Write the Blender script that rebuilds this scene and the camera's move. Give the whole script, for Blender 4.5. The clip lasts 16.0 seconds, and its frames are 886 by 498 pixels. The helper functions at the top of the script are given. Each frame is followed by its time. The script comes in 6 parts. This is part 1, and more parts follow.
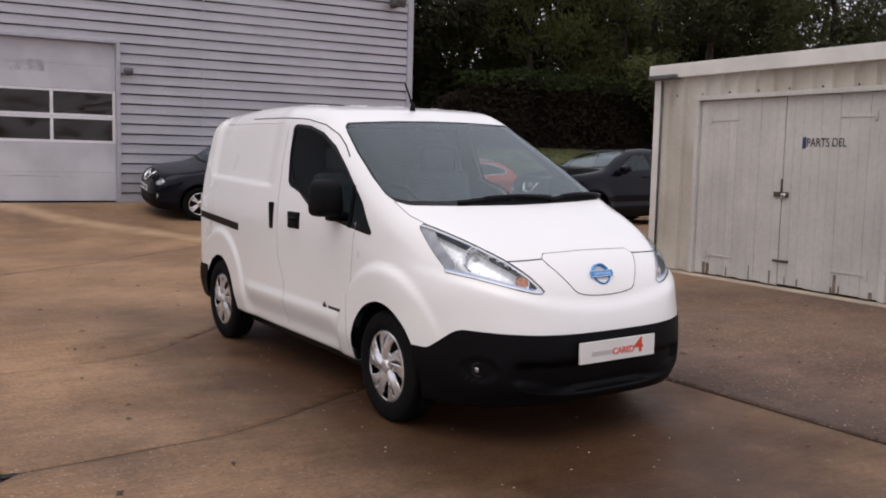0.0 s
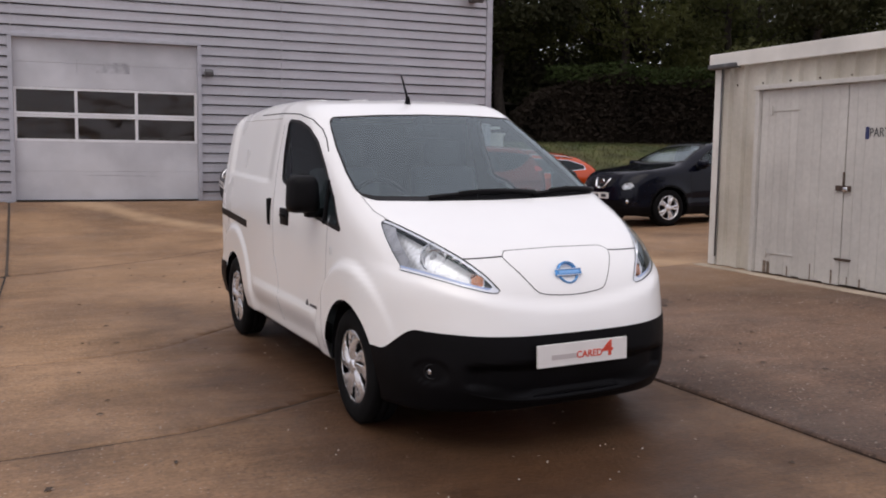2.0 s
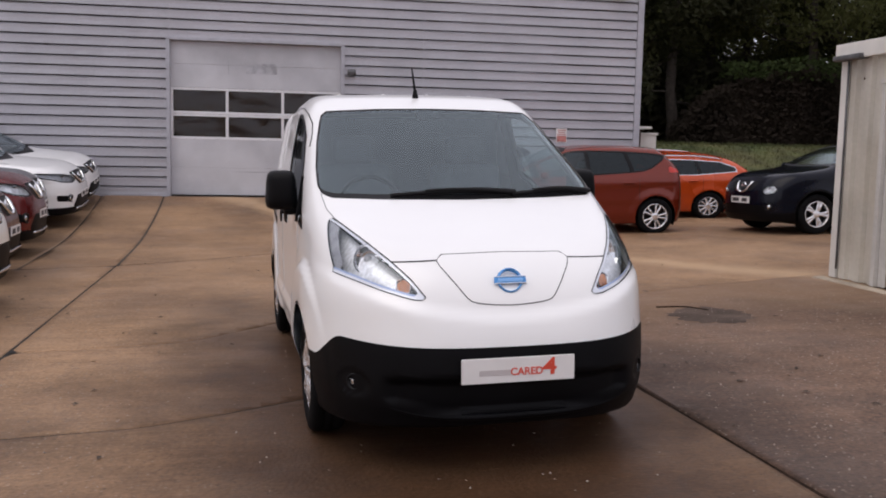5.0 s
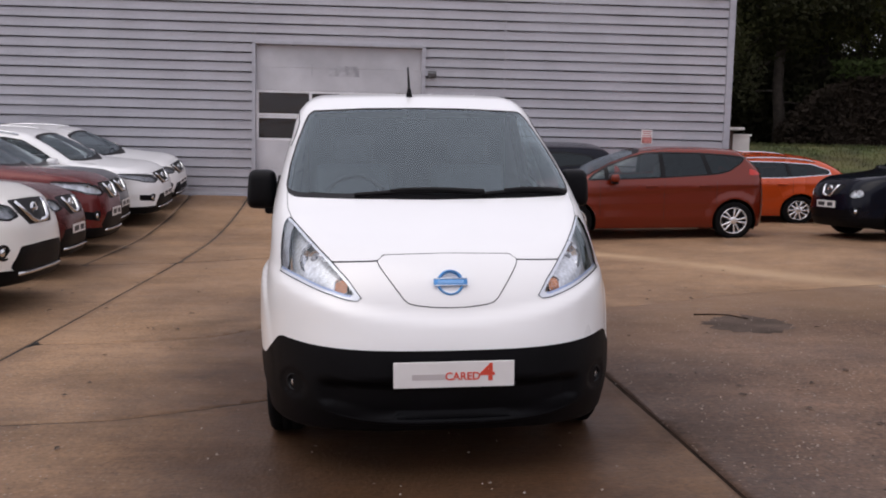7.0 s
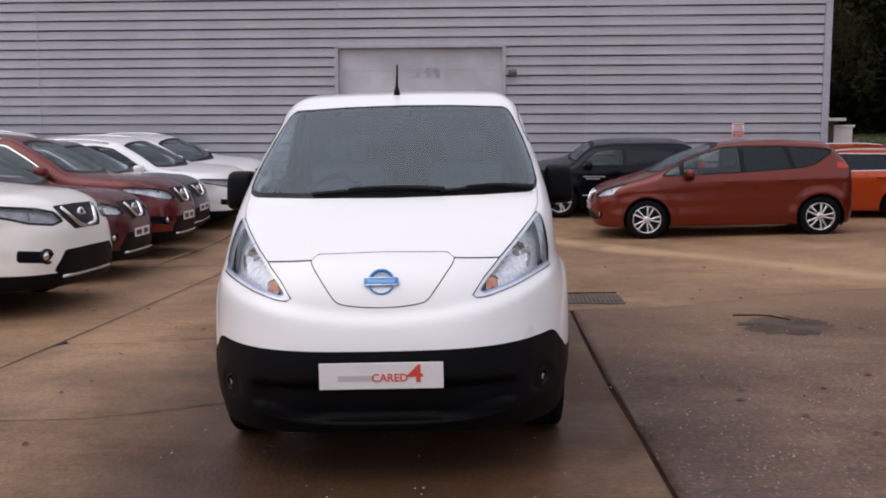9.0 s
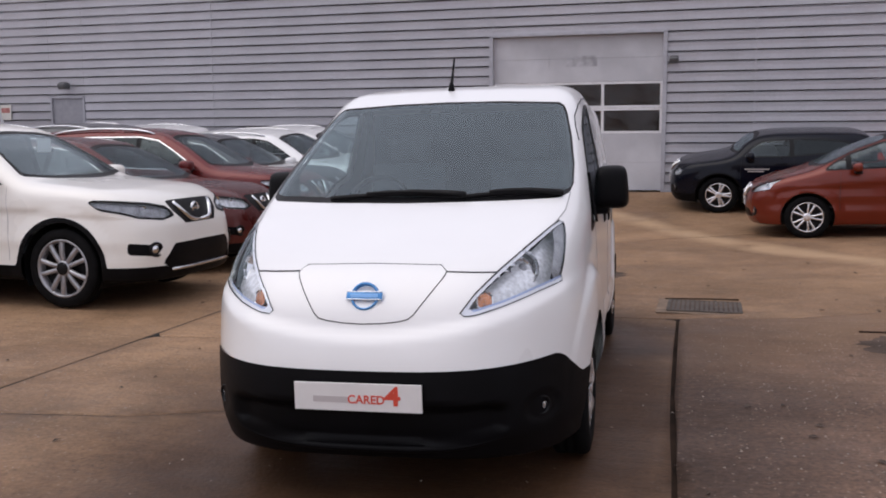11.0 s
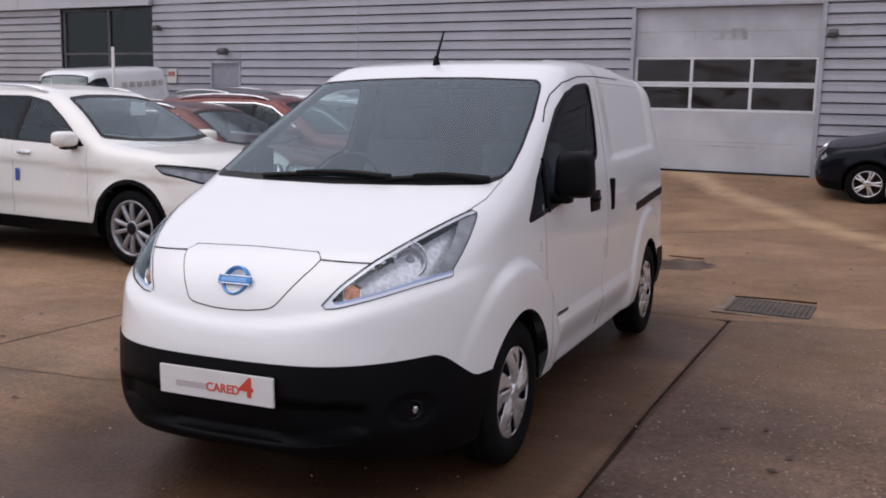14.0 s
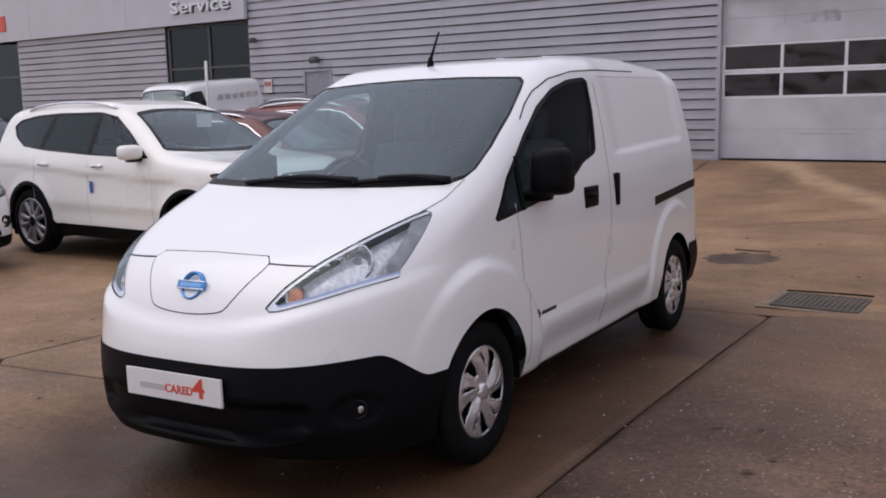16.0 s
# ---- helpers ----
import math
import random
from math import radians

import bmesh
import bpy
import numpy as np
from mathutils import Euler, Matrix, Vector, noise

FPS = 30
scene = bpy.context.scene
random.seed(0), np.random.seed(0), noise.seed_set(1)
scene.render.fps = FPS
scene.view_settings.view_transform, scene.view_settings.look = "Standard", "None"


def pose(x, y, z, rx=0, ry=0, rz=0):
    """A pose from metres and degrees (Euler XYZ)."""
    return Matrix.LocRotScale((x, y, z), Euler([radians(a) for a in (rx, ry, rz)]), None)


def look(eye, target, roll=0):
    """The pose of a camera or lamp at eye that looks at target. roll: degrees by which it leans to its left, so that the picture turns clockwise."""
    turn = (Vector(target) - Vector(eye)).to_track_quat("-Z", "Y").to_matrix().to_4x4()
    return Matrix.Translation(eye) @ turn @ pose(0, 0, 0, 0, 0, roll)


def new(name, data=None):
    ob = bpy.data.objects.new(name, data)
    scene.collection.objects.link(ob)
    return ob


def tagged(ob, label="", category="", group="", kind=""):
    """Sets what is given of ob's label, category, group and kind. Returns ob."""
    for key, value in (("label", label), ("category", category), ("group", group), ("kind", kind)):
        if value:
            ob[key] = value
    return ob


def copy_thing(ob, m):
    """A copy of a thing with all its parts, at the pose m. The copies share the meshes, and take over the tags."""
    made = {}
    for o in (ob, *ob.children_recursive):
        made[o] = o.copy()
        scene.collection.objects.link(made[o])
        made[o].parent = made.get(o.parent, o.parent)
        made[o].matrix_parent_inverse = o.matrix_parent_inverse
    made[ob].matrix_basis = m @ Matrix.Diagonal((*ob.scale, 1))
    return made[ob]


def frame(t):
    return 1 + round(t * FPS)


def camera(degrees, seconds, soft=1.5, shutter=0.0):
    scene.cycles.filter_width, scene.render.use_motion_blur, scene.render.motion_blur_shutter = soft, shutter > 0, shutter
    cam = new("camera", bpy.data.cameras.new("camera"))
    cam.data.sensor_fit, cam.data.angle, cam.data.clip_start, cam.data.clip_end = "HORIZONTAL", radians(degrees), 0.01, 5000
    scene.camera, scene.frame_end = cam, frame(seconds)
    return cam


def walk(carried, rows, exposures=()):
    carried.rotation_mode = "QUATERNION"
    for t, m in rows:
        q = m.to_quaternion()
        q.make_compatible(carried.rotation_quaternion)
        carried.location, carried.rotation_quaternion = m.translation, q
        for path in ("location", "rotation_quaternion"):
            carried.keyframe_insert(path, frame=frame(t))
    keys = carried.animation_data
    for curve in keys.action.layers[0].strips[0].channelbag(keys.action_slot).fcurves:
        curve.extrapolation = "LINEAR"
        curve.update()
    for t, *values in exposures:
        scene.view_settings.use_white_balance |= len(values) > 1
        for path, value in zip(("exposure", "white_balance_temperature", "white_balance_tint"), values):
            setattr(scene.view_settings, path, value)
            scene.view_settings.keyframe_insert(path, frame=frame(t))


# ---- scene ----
cam = camera(50.8, 16.0, 1.9)
PATH = [
    (0, (0.046, -0.338, 1.461), (1.031, 1.392, 1.268), 1.4),
    (0.5, (0.246, -0.301, 1.476), (1.19, 1.45, 1.265), 2.0),
    (1, (0.414, -0.391, 1.465), (1.286, 1.397, 1.264), 1.1),
    (1.5, (0.655, -0.517, 1.476), (1.456, 1.304, 1.27), 0.9),
    (2, (0.845, -0.512, 1.451), (1.612, 1.324, 1.249), 0.8),
    (2.5, (1.056, -0.496, 1.455), (1.776, 1.359, 1.255), 1.5),
    (3, (1.219, -0.481, 1.459), (1.898, 1.387, 1.238), 1.2),
    (3.5, (1.44, -0.55, 1.455), (2.054, 1.341, 1.236), 0.8),
    (4, (1.664, -0.621, 1.454), (2.166, 1.303, 1.241), 1.4),
    (4.5, (1.871, -0.575, 1.435), (2.301, 1.369, 1.243), 0.4),
    (4.7, (1.975, -0.542, 1.447), (2.38, 1.406, 1.239), 0.8),
    (6.8, (2.829, -0.545, 1.424), (2.976, 1.439, 1.224), 1.0),
    (7, (2.908, -0.542, 1.446), (3.03, 1.443, 1.238), 1.3),
    (7.5, (3.086, -0.464, 1.442), (3.167, 1.522, 1.22), 1.1),
    (8, (3.358, -0.52, 1.449), (3.358, 1.469, 1.242), -0.2),
    (8.5, (3.559, -0.515, 1.441), (3.486, 1.472, 1.23), -0.0),
    (9, (3.732, -0.437, 1.434), (3.593, 1.548, 1.225), 0.0),
    (9.2, (3.815, -0.323, 1.445), (3.626, 1.657, 1.231), 0.3),
    (11.3, (4.645, 0.132, 1.5), (4.041, 2.023, 1.251), -0.1),
    (11.5, (4.74, 0.22, 1.5), (4.094, 2.095, 1.235), 0.1),
    (12, (4.853, 0.304, 1.535), (4.116, 2.143, 1.26), -0.0),
    (12.5, (5.093, 0.38, 1.548), (4.261, 2.174, 1.253), -0.4),
    (13, (5.289, 0.445, 1.55), (4.455, 2.237, 1.246), 0.5),
    (13.5, (5.386, 0.562, 1.534), (4.532, 2.346, 1.238), 0.7),
    (14, (5.502, 0.737, 1.549), (4.596, 2.495, 1.249), 1.4),
    (14.5, (5.595, 0.829, 1.55), (4.611, 2.547, 1.265), 1.1),
    (15, (5.813, 0.91, 1.547), (4.742, 2.574, 1.257), -0.2),
    (15.5, (5.96, 1.032, 1.56), (4.843, 2.665, 1.27), -0.7),
    (16, (6.083, 1.064, 1.559), (4.959, 2.691, 1.257), -1.1),
]
walk(cam, [(t, look(eye, target, roll)) for t, eye, target, roll in PATH], [(0.0, 0.44, 6720, 10), (8.0, 0.45, 6530, 11), (12.5, 0.37, 6430, 11), (16.0, 0.34, 6360, 12)])

# ---- world, sun, exposure ----
world = bpy.data.worlds.new("overcast_sky")
scene.world = world
world.use_nodes = True
wn = world.node_tree
sky = wn.nodes.new("ShaderNodeTexSky")
sky.sky_type, sky.sun_disc = "NISHITA", False
sky.sun_elevation, sky.sun_rotation = radians(64), radians(237)
sky.air_density, sky.dust_density, sky.ozone_density = 1.0, 4.0, 1.0
cloud = wn.nodes.new("ShaderNodeMix")
cloud.data_type = "RGBA"
cloud.inputs[0].default_value = 0.8
cloud.inputs[7].default_value = (7.35, 7.15, 8.0, 1)
wn.links.new(sky.outputs[0], cloud.inputs[6])
wn.links.new(cloud.outputs[2], wn.nodes["Background"].inputs[0])
wn.nodes["Background"].inputs[1].default_value = 0.1
sun_data = bpy.data.lights.new("sun", "SUN")
sun_data.energy, sun_data.angle, sun_data.color = 0.55, radians(55), (1.0, 0.97, 0.92)
sun = new("sun", sun_data)
sun.matrix_world = look((-14, -9, 34), (0, 0, 0))


# ---- materials ----
def material(name, color, rough=0.6, metal=0.0, coat=0.0, spread=0.0, scale=8.0, fine=0.0, fine_scale=120.0, bump=0.0, bump_scale=60.0, per_object=0.0, second=None, second_scale=1.2, rough_spread=0.0, shine=0.5):
    """A principled material with stains at two scales, fine relief and, where asked, a second colour in patches."""
    m = bpy.data.materials.new(name)
    m.use_nodes = True
    nt = m.node_tree
    b = nt.nodes["Principled BSDF"]
    b.inputs["Roughness"].default_value, b.inputs["Metallic"].default_value = rough, metal
    b.inputs["Specular IOR Level"].default_value = shine
    b.inputs["Coat Weight"].default_value, b.inputs["Coat Roughness"].default_value = coat, 0.04
    co = nt.nodes.new("ShaderNodeTexCoord")
    geo = nt.nodes.new("ShaderNodeNewGeometry")

    def noisy(sc, detail=4.0, where=None):
        n = nt.nodes.new("ShaderNodeTexNoise")
        n.inputs["Scale"].default_value, n.inputs["Detail"].default_value = sc, detail
        nt.links.new(where or geo.outputs["Position"], n.inputs["Vector"])
        return n.outputs["Fac"]

    def ramp(src, lo, hi, a=0.35, z=0.65):
        r = nt.nodes.new("ShaderNodeMapRange")
        r.inputs["From Min"].default_value, r.inputs["From Max"].default_value = a, z
        r.inputs["To Min"].default_value, r.inputs["To Max"].default_value = lo, hi
        nt.links.new(src, r.inputs["Value"])
        return r.outputs["Result"]

    def times(a, c):
        n = nt.nodes.new("ShaderNodeMix")
        n.data_type, n.blend_type = "RGBA", "MULTIPLY"
        n.inputs[0].default_value = 1
        nt.links.new(a, n.inputs[6])
        nt.links.new(c, n.inputs[7])
        return n.outputs[2]

    base = nt.nodes.new("ShaderNodeRGB")
    base.outputs[0].default_value = (*color, 1)
    out = base.outputs[0]
    if second:
        n = nt.nodes.new("ShaderNodeMix")
        n.data_type = "RGBA"
        nt.links.new(ramp(noisy(second_scale, 6), 0, 1, 0.42, 0.6), n.inputs[0])
        nt.links.new(out, n.inputs[6])
        n.inputs[7].default_value = (*second, 1)
        out = n.outputs[2]
    if spread:
        out = times(out, ramp(noisy(scale, 5), 1 - spread, 1 + spread * 0.6))
    if fine:
        out = times(out, ramp(noisy(fine_scale, 3), 1 - fine, 1 + fine * 0.6))
    if per_object:
        info = nt.nodes.new("ShaderNodeObjectInfo")
        out = times(out, ramp(info.outputs["Random"], 1 - per_object, 1 + per_object * 0.5, 0, 1))
    nt.links.new(out, b.inputs["Base Color"])
    if rough_spread:
        nt.links.new(ramp(noisy(scale * 0.6, 4), rough - rough_spread, rough + rough_spread), b.inputs["Roughness"])
    if bump:
        bu = nt.nodes.new("ShaderNodeBump")
        bu.inputs["Strength"].default_value, bu.inputs["Distance"].default_value = bump, 0.01
        nt.links.new(noisy(bump_scale, 4), bu.inputs["Height"])
        nt.links.new(bu.outputs["Normal"], b.inputs["Normal"])
    return m


def paint(name, color, metal=0.0, rough=0.32, coat=0.75):
    return material(name, color, rough, metal, coat, spread=0.025, scale=1.2, rough_spread=0.05)


def glass_material(name, tint, gloss=0.02, facing=0.04, wave=0.0, sheen=(0.82, 0.94, 0.98)):
    """Thin glass: tinted and clear, with a gloss that grows towards grazing views from its share when seen square on."""
    m = bpy.data.materials.new(name)
    m.use_nodes = True
    nt = m.node_tree
    nt.nodes.remove(nt.nodes["Principled BSDF"])
    tr, gl, mix, lw, pw, mr = (nt.nodes.new("ShaderNode" + k) for k in ("BsdfTransparent", "BsdfGlossy", "MixShader", "LayerWeight", "Math", "MapRange"))
    tr.inputs[0].default_value = (*tint, 1)
    gl.inputs["Roughness"].default_value = gloss
    gl.inputs[0].default_value = (*sheen, 1)
    if wave:
        pos, nz, bu = (nt.nodes.new("ShaderNode" + k) for k in ("NewGeometry", "TexNoise", "Bump"))
        nz.inputs["Scale"].default_value, nz.inputs["Detail"].default_value = 2.2, 2.0
        bu.inputs["Strength"].default_value, bu.inputs["Distance"].default_value = wave, 0.12
        nt.links.new(pos.outputs["Position"], nz.inputs["Vector"])
        nt.links.new(nz.outputs["Fac"], bu.inputs["Height"])
        nt.links.new(bu.outputs["Normal"], gl.inputs["Normal"])
    pw.operation = "POWER"
    pw.inputs[1].default_value = 5.0
    mr.inputs["To Min"].default_value = facing
    nt.links.new(lw.outputs["Facing"], pw.inputs[0])
    nt.links.new(pw.outputs[0], mr.inputs["Value"])
    nt.links.new(mr.outputs["Result"], mix.inputs[0])
    nt.links.new(tr.outputs[0], mix.inputs[1])
    nt.links.new(gl.outputs[0], mix.inputs[2])
    nt.links.new(mix.outputs[0], nt.nodes["Material Output"].inputs[0])
    return m


M_WHITE = paint("white_paint", (0.83, 0.83, 0.83))
M_PEARL = paint("pearl_white_paint", (0.82, 0.80, 0.755))
M_RED = paint("deep_red_paint", (0.120, 0.008, 0.007), 0.3, 0.26, 0.28)
M_MAROON = paint("maroon_paint", (0.085, 0.009, 0.007), 0.3, 0.26, 0.28)
M_COPPER = paint("copper_red_paint", (0.150, 0.0150, 0.004), 0.25, 0.22, 0.3)
M_ORANGE = paint("orange_paint", (0.50, 0.062, 0.008), 0.15, 0.25, 0.4)
M_BLACKCAR = material("black_paint", (0.0035, 0.0045, 0.010), 0.15, spread=0.1, shine=0.2)
M_GREYCAR = paint("dark_grey_paint", (0.045, 0.048, 0.055), 0.3)
M_PLASTIC = material("black_plastic", (0.003, 0.003, 0.004), 0.5, spread=0.25, scale=6, fine=0.2, fine_scale=300, bump=0.08, bump_scale=500, shine=0.11)
M_TRIM = material("dark_trim", (0.005, 0.005, 0.006), 0.45, spread=0.1, shine=0.2)
M_TYRE = material("tyre_rubber", (0.006, 0.006, 0.0065), 0.8, spread=0.3, scale=12, bump=0.1, bump_scale=120, shine=0.1)
M_ALLOY = material("silver_wheel", (0.76, 0.76, 0.78), 0.24, 0.75, spread=0.12, scale=10)
M_ALLOYDARK = material("dark_alloy", (0.36, 0.36, 0.38), 0.32, 0.6, spread=0.2, scale=10)
M_CHROME = material("chrome", (0.75, 0.76, 0.78), 0.12, 1.0, spread=0.05)
M_LINING = material("cabin_lining", (0.035, 0.037, 0.040), 0.85, spread=0.2, scale=10)
M_SEAT = material("grey_seat_cloth", (0.07, 0.072, 0.078), 0.9, spread=0.2, scale=30)
M_DASH = material("dashboard_grey", (0.06, 0.062, 0.065), 0.7, spread=0.1)
M_GLASS = glass_material("car_glass", (0.74, 0.86, 0.86), 0.0, 0.13)
M_WETGLASS = glass_material("wet_car_glass", (0.74, 0.83, 0.84), 0.14, 0.13)
M_CARSIDE = glass_material("front_door_glass", (0.60, 0.64, 0.64), 0.05, 0.06)
M_PRIVACY = glass_material("tinted_car_glass", (0.07, 0.075, 0.08), 0.02, 0.04)
M_SIDEGLASS = glass_material("clear_side_glass", (0.62, 0.70, 0.70), 0.05, 0.02, 0.0, (0.45, 0.48, 0.5))
M_LENS = glass_material("lamp_lens", (0.96, 0.97, 0.98), 0.03, 0.05)
M_LAMPWHITE = material("bright_reflector", (0.84, 0.85, 0.88), 0.22, 0.25, spread=0.22, scale=55)
M_LAMPGREY = material("grey_lamp_trim", (0.30, 0.30, 0.32), 0.3, 0.4, spread=0.3, scale=14)
M_AMBER = material("amber_lens", (0.62, 0.25, 0.12), 0.22, 0.35, coat=0.6, spread=0.5, scale=60)
M_LAMPEDGE = material("lamp_edge_silver", (0.78, 0.79, 0.84), 0.3, 0.35)
M_FOGLENS = material("fog_lens", (0.62, 0.64, 0.66), 0.12, 0.8, spread=0.5, scale=70)
M_LAMPBOWL = material("lamp_reflector", (0.72, 0.73, 0.76), 0.3, 0.35, spread=0.35, scale=16)
M_BLUE = material("blue_chrome", (0.10, 0.30, 0.62), 0.22, 0.7, spread=0.1)
M_BLUETRIM = material("blue_lamp_trim", (0.36, 0.44, 0.66), 0.28, 0.3)
M_REDLENS = material("red_lens", (0.48, 0.022, 0.012), 0.25, coat=0.2)
M_PLATE = material("plate_white", (0.73, 0.71, 0.70), 0.35, spread=0.04)
M_INKRED = material("red_print", (0.62, 0.07, 0.04), 0.4)
M_INKGREY = material("grey_print", (0.50, 0.46, 0.46), 0.4)
M_INKPALE = material("pale_blue_print", (0.22, 0.42, 0.72), 0.3, 0.4)
M_INKDARK = material("dark_print", (0.03, 0.03, 0.035), 0.5)
M_CLAD = material("silver_cladding", (0.44, 0.435, 0.472), 0.42, 0.25, spread=0.06, scale=1.5, fine=0.05, fine_scale=20, per_object=0.05, rough_spread=0.08)
M_CLADTRIM = material("cladding_trim", (0.40, 0.40, 0.44), 0.45, 0.2, spread=0.1)
M_DOORGREY = material("sectional_door_grey", (0.56, 0.56, 0.59), 0.5, spread=0.10, scale=1.4, fine=0.05, second=(0.47, 0.47, 0.50), second_scale=0.9)
M_FRAMEWHITE = material("window_frame_white", (0.72, 0.72, 0.74), 0.45, spread=0.06)
M_BAYGLASS = glass_material("wavy_door_glazing", (0.42, 0.37, 0.31), 0.16, 0.045, 0.35, (0.92, 0.88, 0.90))
M_FADED = material("faded_red", (0.50, 0.20, 0.18), 0.7, spread=0.3, scale=12)
M_BUILDGLASS = glass_material("window_glass", (0.40, 0.40, 0.38), 0.04, 0.035)
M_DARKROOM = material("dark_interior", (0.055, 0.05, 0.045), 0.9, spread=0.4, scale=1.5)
M_SHED = material("cream_metal_sheet", (0.54, 0.51, 0.45), 0.55, spread=0.12, scale=1.2, fine=0.04, fine_scale=25, second=(0.46, 0.42, 0.35), second_scale=0.8)
M_SHEDDOOR = material("weathered_grey_boards", (0.52, 0.50, 0.47), 0.65, spread=0.10, scale=2.0, fine=0.05, fine_scale=18, per_object=0.05, bump=0.06, bump_scale=30)
M_FASCIA = material("fascia_white", (0.68, 0.66, 0.62), 0.6, spread=0.12, scale=2)
M_GRATE = material("worn_grate_iron", (0.095, 0.078, 0.066), 0.7, 0.2, spread=0.3, scale=8)
M_RUST = material("rusty_iron", (0.10, 0.07, 0.055), 0.75, 0.4, spread=0.4, scale=25)
M_ROT = material("bare_wood", (0.20, 0.155, 0.12), 0.85, spread=0.4, scale=25)
M_GUTTER = material("grey_gutter", (0.10, 0.10, 0.105), 0.6, spread=0.3)


def yard_material(name, base, second, speckle, damp_shade, streak, stones, dust=None):
    """Stained yard surface: patches, grit, damp and painted shade round the parked van, and a pale dried streak."""
    m = bpy.data.materials.new(name)
    m.use_nodes = True
    nt = m.node_tree
    b = nt.nodes["Principled BSDF"]
    b.inputs["Specular IOR Level"].default_value = 0.3
    pos = nt.nodes.new("ShaderNodeNewGeometry").outputs["Position"]

    def noisy(sc, detail=5.0, rough=0.55):
        n = nt.nodes.new("ShaderNodeTexNoise")
        n.inputs["Scale"].default_value, n.inputs["Detail"].default_value, n.inputs["Roughness"].default_value = sc, detail, rough
        nt.links.new(pos, n.inputs["Vector"])
        return n.outputs["Fac"]

    def ramp(src, a, z, lo=0.0, hi=1.0):
        r = nt.nodes.new("ShaderNodeMapRange")
        for key, val in zip(("From Min", "From Max", "To Min", "To Max"), (a, z, lo, hi)):
            r.inputs[key].default_value = val
        nt.links.new(src, r.inputs["Value"])
        return r.outputs["Result"]

    def mathn(op, a, c):
        n = nt.nodes.new("ShaderNodeMath")
        n.operation = op
        for k, q in enumerate((a, c)):
            if isinstance(q, (int, float)):
                n.inputs[k].default_value = q
            else:
                nt.links.new(q, n.inputs[k])
        return n.outputs[0]

    def mixc(fac, a, c, mode="MIX"):
        n = nt.nodes.new("ShaderNodeMix")
        n.data_type, n.blend_type = "RGBA", mode
        for k, q in ((0, fac), (6, a), (7, c)):
            if isinstance(q, tuple):
                n.inputs[k].default_value = (*q, 1)
            elif isinstance(q, (int, float)):
                n.inputs[k].default_value = q
            else:
                nt.links.new(q, n.inputs[k])
        return n.outputs[2]

    def grey(fac):
        n = nt.nodes.new("ShaderNodeCombineColor")
        for k in range(3):
            nt.links.new(fac, n.inputs[k])
        return n.outputs[0]

    col = mixc(ramp(noisy(0.33, 6, 0.6), 0.44, 0.57), base, second)
    col = mixc(1.0, col, grey(ramp(noisy(0.9, 6, 0.62), 0.30, 0.70, 0.78, 1.20)), "MULTIPLY")
    col = mixc(1.0, col, grey(ramp(noisy(6.0, 6, 0.7), 0.30, 0.70, 0.86, 1.13)), "MULTIPLY")
    col = mixc(1.0, col, grey(ramp(noisy(38.0, 3), 0.30, 0.72, 1 - speckle, 1 + speckle)), "MULTIPLY")
    if dust:
        # tan dust carried over from the concrete beyond
        gx = nt.nodes.new("ShaderNodeSeparateXYZ")
        nt.links.new(pos, gx.inputs[0])
        far = mathn("ADD", gx.outputs[1], mathn("MULTIPLY", mathn("ADD", noisy(0.7, 5, 0.6), -0.5), 5.0))
        col = mixc(ramp(far, 5.6, 8.6, 0.0, 0.9), col, dust)
    # brushed ridges across the yard
    comb = nt.nodes.new("ShaderNodeMapping")
    comb.inputs["Scale"].default_value = (1.1, 17.0, 1.0)
    comb.inputs["Rotation"].default_value = (0, 0, 0.06)
    nt.links.new(pos, comb.inputs["Vector"])
    ridge = nt.nodes.new("ShaderNodeTexNoise")
    ridge.inputs["Scale"].default_value, ridge.inputs["Detail"].default_value = 1.0, 3.0
    nt.links.new(comb.outputs[0], ridge.inputs["Vector"])
    ridge = ridge.outputs["Fac"]
    col = mixc(1.0, col, grey(ramp(ridge, 0.32, 0.68, 0.91, 1.08)), "MULTIPLY")
    # pale stones of the aggregate showing through
    vo = nt.nodes.new("ShaderNodeTexVoronoi")
    vo.inputs["Scale"].default_value = 42.0
    nt.links.new(pos, vo.inputs["Vector"])
    pick = nt.nodes.new("ShaderNodeSeparateColor")
    nt.links.new(vo.outputs["Color"], pick.inputs[0])
    stone = mathn("MULTIPLY", ramp(vo.outputs["Distance"], 0.34, 0.20), ramp(pick.outputs[0], 0.72, 0.95, 0.0, stones))
    col = mixc(stone, col, (0.44, 0.35, 0.28))
    pit = mathn("MULTIPLY", ramp(vo.outputs["Distance"], 0.36, 0.22), ramp(pick.outputs[1], 0.80, 0.9, 0.0, 0.5))
    col = mixc(pit, col, (0.04, 0.028, 0.02))
    sep = nt.nodes.new("ShaderNodeSeparateXYZ")
    nt.links.new(pos, sep.inputs[0])
    # pale streak along a line across the yard
    off = mathn("ADD", mathn("MULTIPLY", mathn("ADD", sep.outputs[0], -4.62), 0.832), mathn("MULTIPLY", mathn("ADD", sep.outputs[1], -14.0), 0.555))
    off = mathn("ABSOLUTE", mathn("ADD", off, mathn("MULTIPLY", mathn("ADD", noisy(0.5, 4), -0.5), 0.9)), 0)
